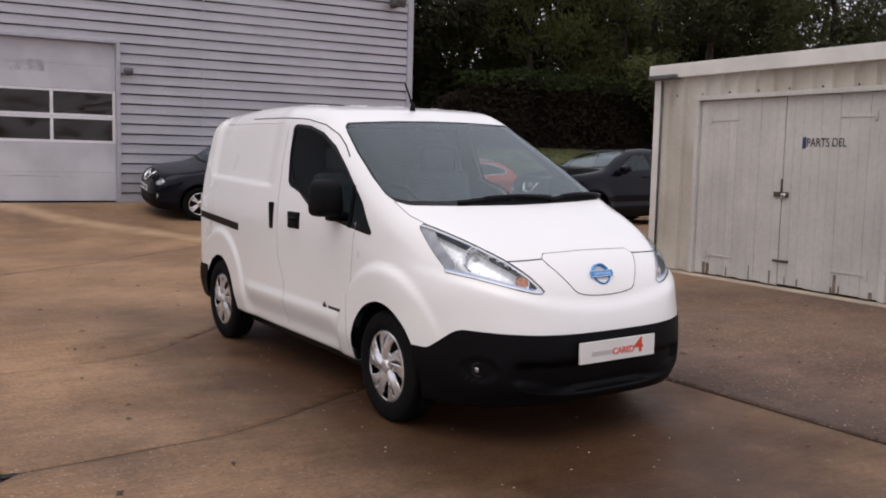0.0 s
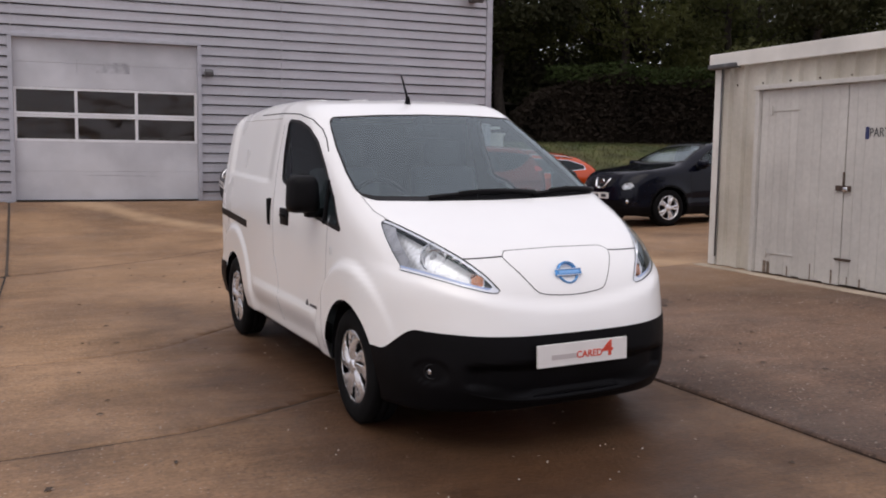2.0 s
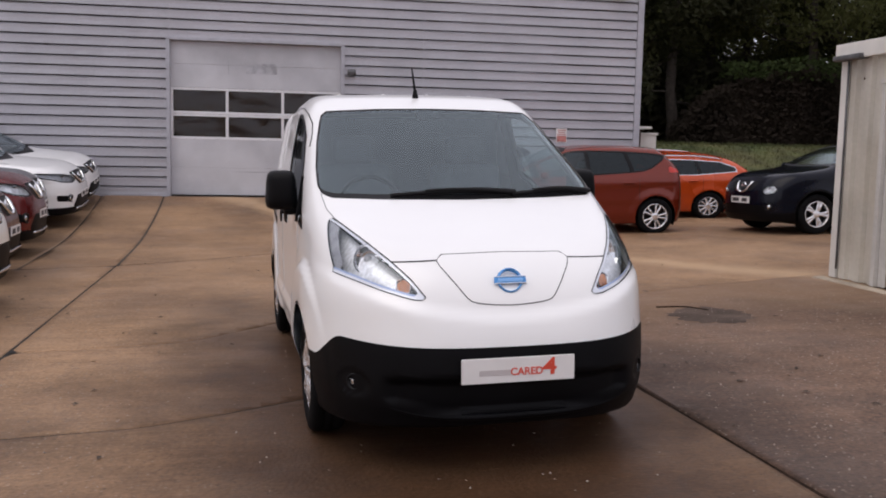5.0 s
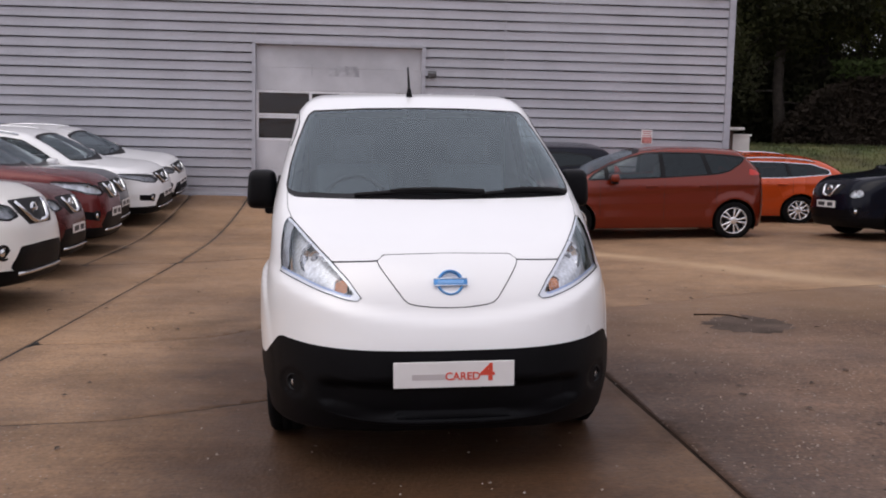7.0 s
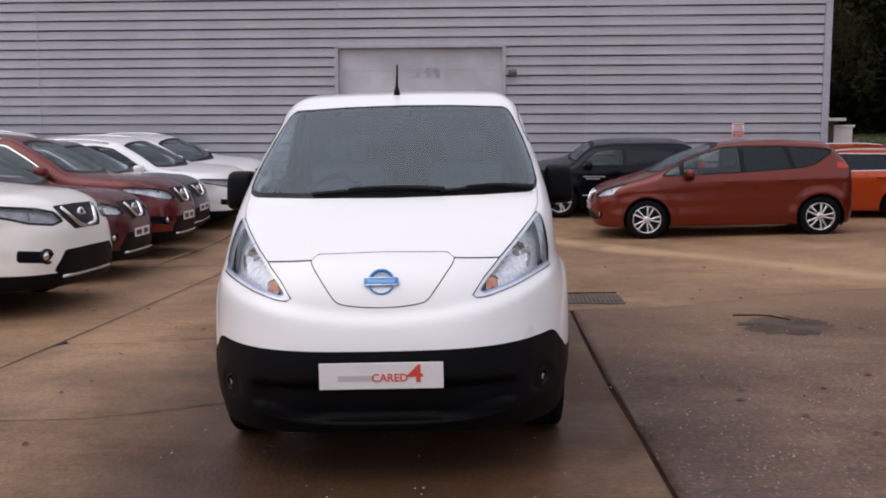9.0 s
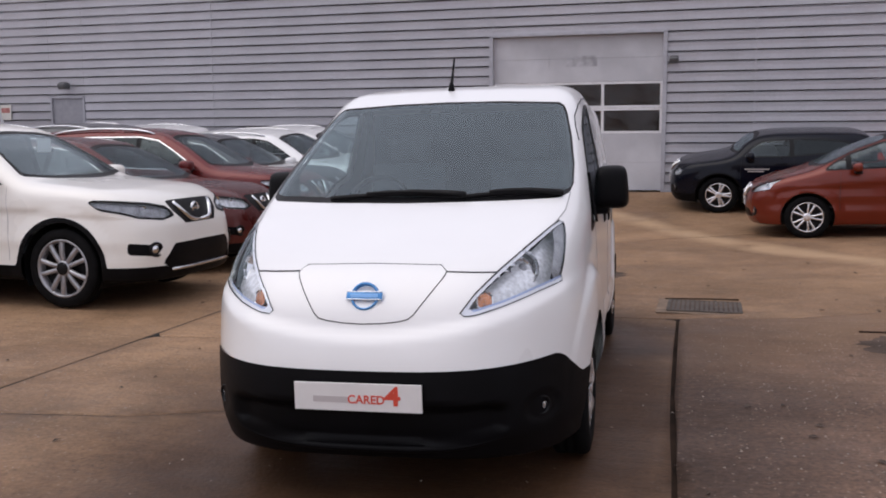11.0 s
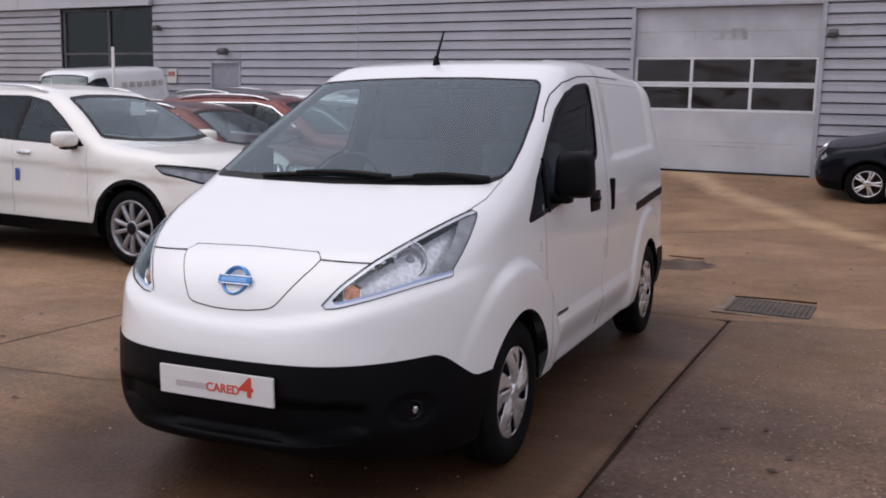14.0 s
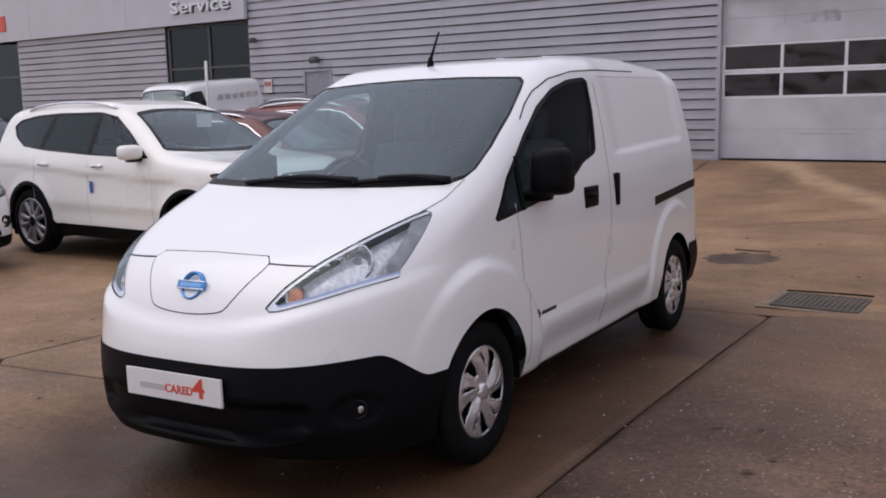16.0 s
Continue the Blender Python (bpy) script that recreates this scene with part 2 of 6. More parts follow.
    band = mathn("MULTIPLY", ramp(off, 0.42, 0.10), ramp(noisy(1.3, 5), 0.26, 0.50))
    col = mixc(mathn("MULTIPLY", band, streak), col, (0.46, 0.31, 0.185))
    # damp ground and the van's soft shade, both darkened into the colour
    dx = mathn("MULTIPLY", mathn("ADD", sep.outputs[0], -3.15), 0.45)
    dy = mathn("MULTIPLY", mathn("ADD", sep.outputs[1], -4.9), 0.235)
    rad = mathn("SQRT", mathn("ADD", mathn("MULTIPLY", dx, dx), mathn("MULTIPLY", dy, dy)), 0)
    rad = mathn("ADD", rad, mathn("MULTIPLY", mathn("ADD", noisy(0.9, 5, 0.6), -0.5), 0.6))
    wet_shade = ramp(rad, 1.12, 0.52)
    col = mixc(mathn("MULTIPLY", wet_shade, damp_shade), col, mixc(1.0, col, (0.25, 0.208, 0.188), "MULTIPLY"))
    nt.links.new(col, b.inputs["Base Color"])
    rough = mathn("SUBTRACT", ramp(noisy(0.8, 5), 0.35, 0.65, 0.48, 0.78), mathn("MULTIPLY", wet_shade, 0.12))
    nt.links.new(rough, b.inputs["Roughness"])
    bu = nt.nodes.new("ShaderNodeBump")
    bu.inputs["Strength"].default_value, bu.inputs["Distance"].default_value = 0.35, 0.01
    nt.links.new(mathn("ADD", noisy(45, 4), mathn("ADD", mathn("MULTIPLY", noisy(5, 5), 1.2), mathn("MULTIPLY", ridge, 0.9))), bu.inputs["Height"])
    nt.links.new(bu.outputs["Normal"], b.inputs["Normal"])
    return m


M_CONCRETE = yard_material("damp_shaded_concrete", (0.310, 0.190, 0.108), (0.225, 0.135, 0.077), 0.24, 1.0, 0.85, 0.75)
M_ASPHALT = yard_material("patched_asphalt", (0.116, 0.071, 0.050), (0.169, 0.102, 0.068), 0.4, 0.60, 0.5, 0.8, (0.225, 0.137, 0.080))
M_SEAM = material("panel_gap", (0.36, 0.36, 0.37), 0.6)
M_JOINT = material("joint_filler", (0.012, 0.009, 0.007), 0.85, spread=0.3, scale=5)
M_DAMPJOINT = material("damp_joint_filler", (0.026, 0.016, 0.011), 0.95, shine=0.1, spread=0.5, scale=4)
M_DUSTJOINT = material("dusty_joint_filler", (0.060, 0.042, 0.030), 0.85, spread=0.4, scale=4)
M_KERB = material("pale_concrete", (0.42, 0.35, 0.27), 0.7, spread=0.25, scale=3, fine=0.2, bump=0.3)
M_GRASS = material("grass", (0.062, 0.078, 0.022), 0.85, spread=0.4, scale=1.5, second=(0.10, 0.095, 0.035), second_scale=0.5)
M_BARK = material("bark", (0.045, 0.035, 0.028), 0.9, spread=0.4, scale=6, bump=0.4, bump_scale=20)


def leaf_material(name, color):
    m = material(name, color, 0.7, spread=0.4, scale=0.6, shine=0.12)
    nt = m.node_tree
    b = nt.nodes["Principled BSDF"]
    tl, mix = nt.nodes.new("ShaderNodeBsdfTranslucent"), nt.nodes.new("ShaderNodeMixShader")
    tl.inputs[0].default_value = (color[0] * 1.4, color[1] * 1.5, color[2], 1)
    mix.inputs[0].default_value = 0.3
    nt.links.new(b.outputs[0], mix.inputs[1])
    nt.links.new(tl.outputs[0], mix.inputs[2])
    nt.links.new(mix.outputs[0], nt.nodes["Material Output"].inputs[0])
    return m


M_LEAF = leaf_material("tree_leaves", (0.105, 0.11, 0.050))
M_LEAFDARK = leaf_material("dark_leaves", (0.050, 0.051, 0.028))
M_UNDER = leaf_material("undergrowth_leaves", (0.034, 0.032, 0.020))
M_HEDGE = leaf_material("hedge_leaves", (0.030, 0.0225, 0.0175))
M_HEDGETOP = leaf_material("hedge_shoots", (0.035, 0.05, 0.016))


# ---- building helpers ----
def thing(name, m, label, category, group="", kind=""):
    """An empty at the base of a thing, to which its parts are parented."""
    ob = new(name)
    ob.matrix_basis = m
    return tagged(ob, label, category, group, kind)


def part(name, bm, mat, parent=None, label="", smooth=False, kind=""):
    """One mesh object from a bmesh, under its thing or part."""
    me = bpy.data.meshes.new(name)
    bm.to_mesh(me)
    bm.free()
    for m in mat if isinstance(mat, (list, tuple)) else (mat,):
        me.materials.append(m)
    if smooth:
        me.polygons.foreach_set("use_smooth", [True] * len(me.polygons))
    ob = new(name, me)
    ob.parent = parent
    return tagged(ob, label, kind=kind)


def mesh_part(name, verts, faces, mat, parent=None, label="", normals=None, kind=""):
    me = bpy.data.meshes.new(name)
    me.from_pydata([tuple(v) for v in verts], [], faces)
    me.materials.append(mat)
    if normals is not None:
        me.polygons.foreach_set("use_smooth", [True] * len(me.polygons))
        me.normals_split_custom_set_from_vertices([tuple(n) for n in normals])
    ob = new(name, me)
    ob.parent = parent
    return tagged(ob, label, kind=kind)


def add_box(bm, c, s, bevel=0.0, m=None):
    r = bmesh.ops.create_cube(bm, size=1, matrix=(m or Matrix()) @ Matrix.Translation(c) @ Matrix.Diagonal((*s, 1)))
    if bevel:
        es = list({e for v in r["verts"] for e in v.link_edges})
        bmesh.ops.bevel(bm, geom=es, offset=bevel, segments=2, affect="EDGES", profile=0.6)
    return bm


def box(c, s, bevel=0.0, m=None):
    return add_box(bmesh.new(), c, s, bevel, m)


def add_tube(bm, pts, r, n=8):
    """A round bar along points."""
    pts = [Vector(p) for p in pts]
    rings = []
    for i, p in enumerate(pts):
        d = (pts[min(i + 1, len(pts) - 1)] - pts[max(i - 1, 0)]).normalized()
        a = d.orthogonal().normalized() if not rings else (rings[-1][1] - d * rings[-1][1].dot(d)).normalized()
        b = d.cross(a)
        rad = r[i] if isinstance(r, (list, tuple)) else r
        rings.append(([bm.verts.new(p + (a * math.cos(t) + b * math.sin(t)) * rad) for t in (k * math.tau / n for k in range(n))], a))
    for (q, _), (w, _) in zip(rings, rings[1:]):
        for k in range(n):
            bm.faces.new((q[k], q[(k + 1) % n], w[(k + 1) % n], w[k]))
    bm.faces.new(list(reversed(rings[0][0])))
    bm.faces.new(rings[-1][0])
    return bm


def tube(pts, r, n=8):
    return add_tube(bmesh.new(), pts, r, n)


def add_lathe(bm, prof, n=32, axis="x"):
    """Turns (along, radius) points round an axis."""
    rows = []
    for u, r in prof:
        row = []
        for k in range(n):
            a = k * math.tau / n
            c, s = r * math.cos(a), r * math.sin(a)
            row.append(bm.verts.new({"x": (u, c, s), "y": (c, u, s), "z": (c, s, u)}[axis]))
        rows.append(row)
    for q, w in zip(rows, rows[1:]):
        for k in range(n):
            bm.faces.new((q[k], q[(k + 1) % n], w[(k + 1) % n], w[k]))
    bmesh.ops.recalc_face_normals(bm, faces=bm.faces)
    return bm


def lathe(prof, n=32, axis="x"):
    return add_lathe(bmesh.new(), prof, n, axis)


def prism(outline, depth, to3):
    """A plate with that 2D outline; to3(u, v, w) places it, w from 0 to depth."""
    bm = bmesh.new()
    a = [bm.verts.new(to3(u, v, 0)) for u, v in outline]
    b = [bm.verts.new(to3(u, v, depth)) for u, v in outline]
    bm.faces.new(a)
    bm.faces.new(list(reversed(b)))
    for i in range(len(a)):
        j = (i + 1) % len(a)
        bm.faces.new((a[j], a[i], b[i], b[j]))
    bmesh.ops.recalc_face_normals(bm, faces=bm.faces)
    return bm


def lettering(text, size, depth, mat, parent, m, label="", name="lettering", bold=0.0):
    cu = bpy.data.curves.new(name, "FONT")
    cu.body, cu.size, cu.extrude, cu.align_x, cu.align_y = text, size, depth, "CENTER", "CENTER"
    cu.offset = bold
    tmp = new("tmp_text", cu)
    me = bpy.data.meshes.new_from_object(tmp.evaluated_get(bpy.context.evaluated_depsgraph_get()))
    bpy.data.objects.remove(tmp)
    me.name = name
    me.materials.clear()
    me.materials.append(mat)
    ob = new(name, me)
    ob.parent, ob.matrix_basis = parent, m
    return tagged(ob, label)


def sst(a, b, v):
    u = np.clip((np.asarray(v, float) - a) / (b - a), 0, 1)
    return u * u * (3 - 2 * u)


def ground_z(x, y):
    """The yard's height: it falls a little across, and rises towards the building."""
    x, y = np.asarray(x, float), np.asarray(y, float)
    gx = 0.022 * (np.clip(x, 2.2, 12) - 3.165) + 0.016 * np.maximum(0, np.minimum(x, 12) - 5)
    z = gx * (1 - 0.8 * sst(13, 18, y)) + 0.0120 * np.maximum(0, np.minimum(y, 19.1) - 13) ** 2
    bank = sst(10.6, 13.0, x) * 1.35 * sst(19.5, 27, y)
    return z + bank


def gz(x, y):
    return float(ground_z(x, y))


def top_z(x, y):
    """The height of the surface one walks on: the asphalt lies a little proud."""
    return gz(x, y) + (PROUD if x > 4.42 and y < 7.8 else 0.0)


# ---- shells: smooth bodies cut into panels ----
def smax(a, b, k):
    h = np.maximum(k - np.abs(a - b), 0) / k
    return np.maximum(a, b) + h * h * k * 0.25


def table(rows):
    xs, ys = zip(*rows)

    def f(v):
        return np.interp(v, xs, ys)
    return f


def soft_table(rows, width):
    """A table rounded off over that width."""
    xs, ys = (np.array(c, float) for c in zip(*rows))
    n = 2400
    fine = np.linspace(xs[0] - 4 * width - 0.2, xs[-1] + 4 * width + 0.2, n)
    lo, hi = (ys[1] - ys[0]) / (xs[1] - xs[0]), (ys[-1] - ys[-2]) / (xs[-1] - xs[-2])
    raw = np.where(fine < xs[0], ys[0] + lo * (fine - xs[0]), np.where(fine > xs[-1], ys[-1] + hi * (fine - xs[-1]), np.interp(fine, xs, ys)))
    step = fine[1] - fine[0]
    k = np.arange(-int(2.5 * width / step), int(2.5 * width / step) + 1) * step
    g = np.exp(-0.5 * (k / (width * 0.75)) ** 2)
    pad = len(k) // 2
    ext = np.concatenate([raw[0] - lo * step * np.arange(pad, 0, -1), raw, raw[-1] + hi * step * np.arange(1, pad + 1)])
    acc = np.convolve(ext, g / g.sum(), "valid")

    def f(v):
        return np.interp(v, fine, acc)
    return f


def sdf(poly, u, v):
    """Signed distance to a closed polygon, negative inside."""
    p = np.array(poly, float)
    d = np.full(np.shape(u), 1e9)
    s = np.zeros(np.shape(u), bool)
    for (ax, ay), (bx, by) in zip(p, np.roll(p, -1, 0)):
        ex, ey = bx - ax, by - ay
        if ex * ex + ey * ey < 1e-12:
            continue
        wx, wy = u - ax, v - ay
        t = np.clip((wx * ex + wy * ey) / (ex * ex + ey * ey), 0, 1)
        d = np.minimum(d, (wx - ex * t) ** 2 + (wy - ey * t) ** 2)
        c1, c2, c3 = v >= ay, v < by, ex * wy > ey * wx
        s ^= (c1 & c2 & c3) | (~c1 & ~c2 & ~c3)
    return np.where(s, -1, 1) * np.sqrt(d)


class Skin:
    """A surface that can be cut along any line into panels that fit each other."""

    def __init__(self, field, lo=None, hi=None, res=0.05, ends=(0.9, 0.6), mid=0.7):
        self.field, self.v, self.faces = field, [], []
        if lo is None:
            return
        n = [max(6, int((h - l) / res)) for l, h in zip(lo, hi)]
        index, pts, quads = {}, [], []

        def vid(i, j, k):
            if (i, j, k) not in index:
                index[i, j, k] = len(pts)
                pts.append([lo[a] + (hi[a] - lo[a]) * q / n[a] for a, q in enumerate((i, j, k))])
            return index[i, j, k]
        for a in range(3):
            b, c = (a + 1) % 3, (a + 2) % 3
            for side in (0, n[a]):
                for i in range(n[b]):
                    for j in range(n[c]):
                        q = []
                        for di, dj in ((0, 0), (1, 0), (1, 1), (0, 1)):
                            key = [0, 0, 0]
                            key[a], key[b], key[c] = side, i + di, j + dj
                            q.append(vid(*key))
                        quads.append(q if side else q[::-1])
        p = np.array(pts)
        o = np.stack([np.zeros(len(p)), np.clip(p[:, 1], lo[1] + ends[0], hi[1] - ends[1]), np.full(len(p), mid)], 1)
        d = p - o
        near, far = np.full(len(p), 0.02), np.full(len(p), 1.6)
        for _ in range(26):
            m = (near + far) / 2
            q = o + d * m[:, None]
            inside = field(q[:, 0], q[:, 1], q[:, 2]) < 0
            near, far = np.where(inside, m, near), np.where(inside, far, m)
        self.v = [tuple(r) for r in o + d * near[:, None]]
        self.faces = quads

    def xyz(self):
        return np.array(self.v).T

    def normals(self, ids):
        x, y, z = np.array([self.v[i] for i in ids]).T
        e = 0.012
        f = self.field
        g = np.stack([f(x + e, y, z) - f(x - e, y, z), f(x, y + e, z) - f(x, y - e, z), f(x, y, z + e) - f(x, y, z - e)], 1)
        return g / np.maximum(np.linalg.norm(g, axis=1, keepdims=True), 1e-9)

    def cut(self, faces, g):
        """Splits faces where g changes its sign: those inside (g < 0), and the rest."""
        g = list(np.where(np.abs(g) < 1e-7, 1e-7, g))
        inside, outside, made = [], [], {}
        for f in faces:
            neg = [g[i] < 0 for i in f]
            if all(neg):
                inside.append(f)
                continue
            if not any(neg):
                outside.append(f)
                continue
            a, b = [], []
            for i, j in zip(f, f[1:] + f[:1]):
                (a if g[i] < 0 else b).append(i)
                if (g[i] < 0) != (g[j] < 0):
                    key = (min(i, j), max(i, j))
                    if key not in made:
                        t = g[key[0]] / (g[key[0]] - g[key[1]])
                        made[key] = len(self.v)
                        p, q = self.v[key[0]], self.v[key[1]]
                        self.v.append(tuple(p[c] + (q[c] - p[c]) * t for c in range(3)))
                    a.append(made[key])
                    b.append(made[key])
            if len(a) > 2:
                inside.append(a)
            if len(b) > 2:
                outside.append(b)
        return inside, outside

    def panel(self, name, faces, mat, parent, label="", lift=0.0):
        """A part made of these faces, moved out by lift along the surface's normals."""
        if not faces:
            return None
        ids = sorted({i for f in faces for i in f})
        back = {i: k for k, i in enumerate(ids)}
        nrm = self.normals(ids)
        v = np.array([self.v[i] for i in ids]) + nrm * lift
        return mesh_part(name, v, [[back[i] for i in f] for f in faces], mat, parent, label, nrm)

    def drop(self, p, way):
        """The point where a line from p along way, from outside, meets the surface."""
        p, way = np.array(p, float), np.array(way, float)
        s = np.linspace(0, 4, 500)
        q = p[:, None] + way[:, None] * s
        f = self.field(q[0], q[1], q[2])
        k = int(np.argmax(f < 0)) if (f < 0).any() else 0
        a, b = s[max(k - 1, 0)], s[k]
        for _ in range(18):
            m = (a + b) / 2
            w = p + way * m
            if self.field(*(np.array([c]) for c in w))[0] < 0:
                b = m
            else:
                a = m
        return p + way * a

    def seam(self, name, pts, mat, parent, r=0.004, step=0.03, label=""):
        """A thin joint line along points given outside the surface with the direction in which they drop on it."""
        out = []
        for (p, w), (q, _) in zip(pts, pts[1:]):
            p, q = np.array(p, float), np.array(q, float)
            n = max(1, int(np.linalg.norm(q - p) / step))
            out += [self.drop(p + (q - p) * i / n, w) for i in range(n)]
        out.append(self.drop(*pts[-1]))
        return part(name, tube(out, r, 5), mat, parent, label, True)


# ---- wheels ----
def trim_disc(h, rim_r, twist):
    """A wheel cover: five broad raised arms with a wide and a narrow slot between them."""
    bm = bmesh.new()
    n, rows = 120, 14
    arm = math.tau / 5
    grid = []
    for j in range(rows + 1):
        t = j / rows
        row = []
        for i in range(n):
            a = math.tau * i / n
            u = (a - twist * t) % arm - arm / 2
            lift = 0.010 * math.cos(5 * (a - twist * t)) * math.sin(math.pi * min(1, t * 1.1)) if 0.05 < t < 0.95 else 0.0
            x = h * (0.84 + 0.10 * math.sin(math.pi * t)) + lift
            rr = rim_r * (0.02 + 0.97 * t)
            row.append((bm.verts.new((x, rr * math.cos(a), rr * math.sin(a))), t, abs(abs(u))))
        grid.append(row)
    for p, q in zip(grid, grid[1:]):
        for i in range(n):
            k = (i + 1) % n
            t, u = (p[i][1] + q[i][1]) / 2, (p[i][2] + p[k][2]) / 2
            wide = u < 0.075 + 0.13 * t and 0.40 < t < 0.90
            narrow = u > arm / 2 - 0.055 and 0.46 < t < 0.86
            if not (wide or narrow):
                bm.faces.new((p[i][0], p[k][0], q[k][0], q[i][0]))
    bmesh.ops.delete(bm, geom=[v for v in bm.verts if not v.link_faces], context="VERTS")
    bmesh.ops.recalc_face_normals(bm, faces=bm.faces)
    bmesh.ops.solidify(bm, geom=bm.faces, thickness=0.008)
    add_lathe(bm, [(h * 0.86, rim_r * 0.20), (h * 0.98, rim_r * 0.17), (h * 1.0, rim_r * 0.10), (h * 1.0, 0.001)], 20)
    return bm


def wheel(parent, x, y, r, width, rim_r, spokes, mat=None, twist=0.0, label="silver wheel trim", fat=1.0, cap=None, hollow=False):
    """A tyre and a rim that faces outwards; x is the outer face of the tyre."""
    s = 1 if x > 0 else -1
    w = new("wheel")
    w.parent, w.matrix_basis = parent, pose(x - s * width / 2, y, r) @ Matrix.Diagonal((s, 1, 1, 1))
    h = width / 2
    tread = [(-h, rim_r * 1.0), (-h, r * 0.80), (-h * 0.9, r * 0.95), (-h * 0.72, r), (-h * 0.3, r), (-h * 0.27, r - 0.006), (-h * 0.2, r - 0.006), (-h * 0.17, r), (h * 0.17, r), (h * 0.2, r - 0.006), (h * 0.27, r - 0.006), (h * 0.3, r), (h * 0.72, r), (h * 0.9, r * 0.95), (h, r * 0.82), (h * 0.95, rim_r * 1.05), (h * 0.86, rim_r)]
    part("tyre", lathe(tread, 40), M_TYRE, w, "black rubber tyre", True)
    bm = lathe([(h * 0.86, rim_r * 1.01), (h * 0.96, rim_r * 0.985), (h * 0.9, rim_r * 0.93), (h * 0.2, rim_r * 0.9)], 40)
    hub = rim_r * 0.24
    if spokes == "trim":
        bm.free()
        part("rim", trim_disc(h, rim_r, twist), mat or M_ALLOY, w, label, True)
        part("brake_disc", lathe([(h * 0.3, rim_r * 0.98), (h * 0.3, 0.001)], 24), M_TRIM, w, "dark brake disc behind the cover")
        return w
    n = len(spokes) if isinstance(spokes, (list, tuple)) else spokes
    for k in range(n):
        a0 = spokes[k] if isinstance(spokes, (list, tuple)) else k * math.tau / n
        rows = []
        for t in (0.0, 0.25, 0.5, 0.75, 1.0):
            rr = hub * 0.8 + (rim_r * 0.95 - hub * 0.8) * t
            a = a0 + twist * t
            hw = fat * rim_r * (0.105 + 0.05 * (1 - t) ** 2 + 0.03 * t * t) * (7 / n if n > 7 else 1)
            if hollow:
                hw = fat * rim_r * (0.060 + 0.020 * (1 - t) + 0.030 * t * t)
            xx = h * (0.82 + 0.1 * math.sin(math.pi * t))
            c, sn = math.cos(a), math.sin(a)
            rows.append([Vector((xx + dx, rr * c - o * sn, rr * sn + o * c)) for o, dx in ((-hw, -0.03), (-hw * 0.8, 0), (hw * 0.8, 0), (hw, -0.03))])
        vs = [[bm.verts.new(p) for p in row] for row in rows]
        for q, z in zip(vs, vs[1:]):
            for i in range(3):
                bm.faces.new((q[i], q[i + 1], z[i + 1], z[i]))
    add_lathe(bm, [(h * 0.82, hub * 1.15), (h * 0.93, hub), (h * 0.96, hub * 0.6), (h * 0.96, 0.001)], 20)
    bmesh.ops.recalc_face_normals(bm, faces=bm.faces)
    rim = part("rim", bm, mat or M_ALLOY, w, label, True)
    if cap:
        part("hub_cap", lathe([(h * 0.93, hub * 0.95), (h * 1.0, hub * 0.7), (h * 1.0, 0.001)], 20), M_TRIM, w, "dark hub cap", True)
    part("brake_disc", lathe([(h * 0.15, rim_r * 0.92), (h * 0.15, 0.001)], 24), M_TRIM, w, "dark brake disc behind the spokes")
    return w


# ---- ground ----
def ground_sheet():
    xs = np.concatenate([np.linspace(-400, -40, 10), np.linspace(-36, 44, 101), np.linspace(50, 400, 10)])
    ys = np.concatenate([np.linspace(-400, -20, 10), np.linspace(-16, 44, 76), np.linspace(50, 500, 10)])
    v = [(x, y, gz(x, y) - 0.014) for y in ys for x in xs]
    n = len(xs)
    f = [(j * n + i, j * n + i + 1, (j + 1) * n + i + 1, (j + 1) * n + i) for j in range(len(ys) - 1) for i in range(n - 1)]
    ob = mesh_part("ground", v, f, M_JOINT)
    ob.data.materials.append(M_GRASS)
    ob.data.materials.append(M_CONCRETE)
    for p in ob.data.polygons:
        c = p.center
        p.material_index = 1 if (c.x > 10.6 and c.y > 19.4) or c.y > 44 or c.x > 30 else (2 if c.x < -14 or c.y < -8 or c.x > 14 else 0)
        p.use_smooth = True
    return tagged(ob, "yard ground with a grass bank behind", "ground", kind="structure")


ground = ground_sheet()


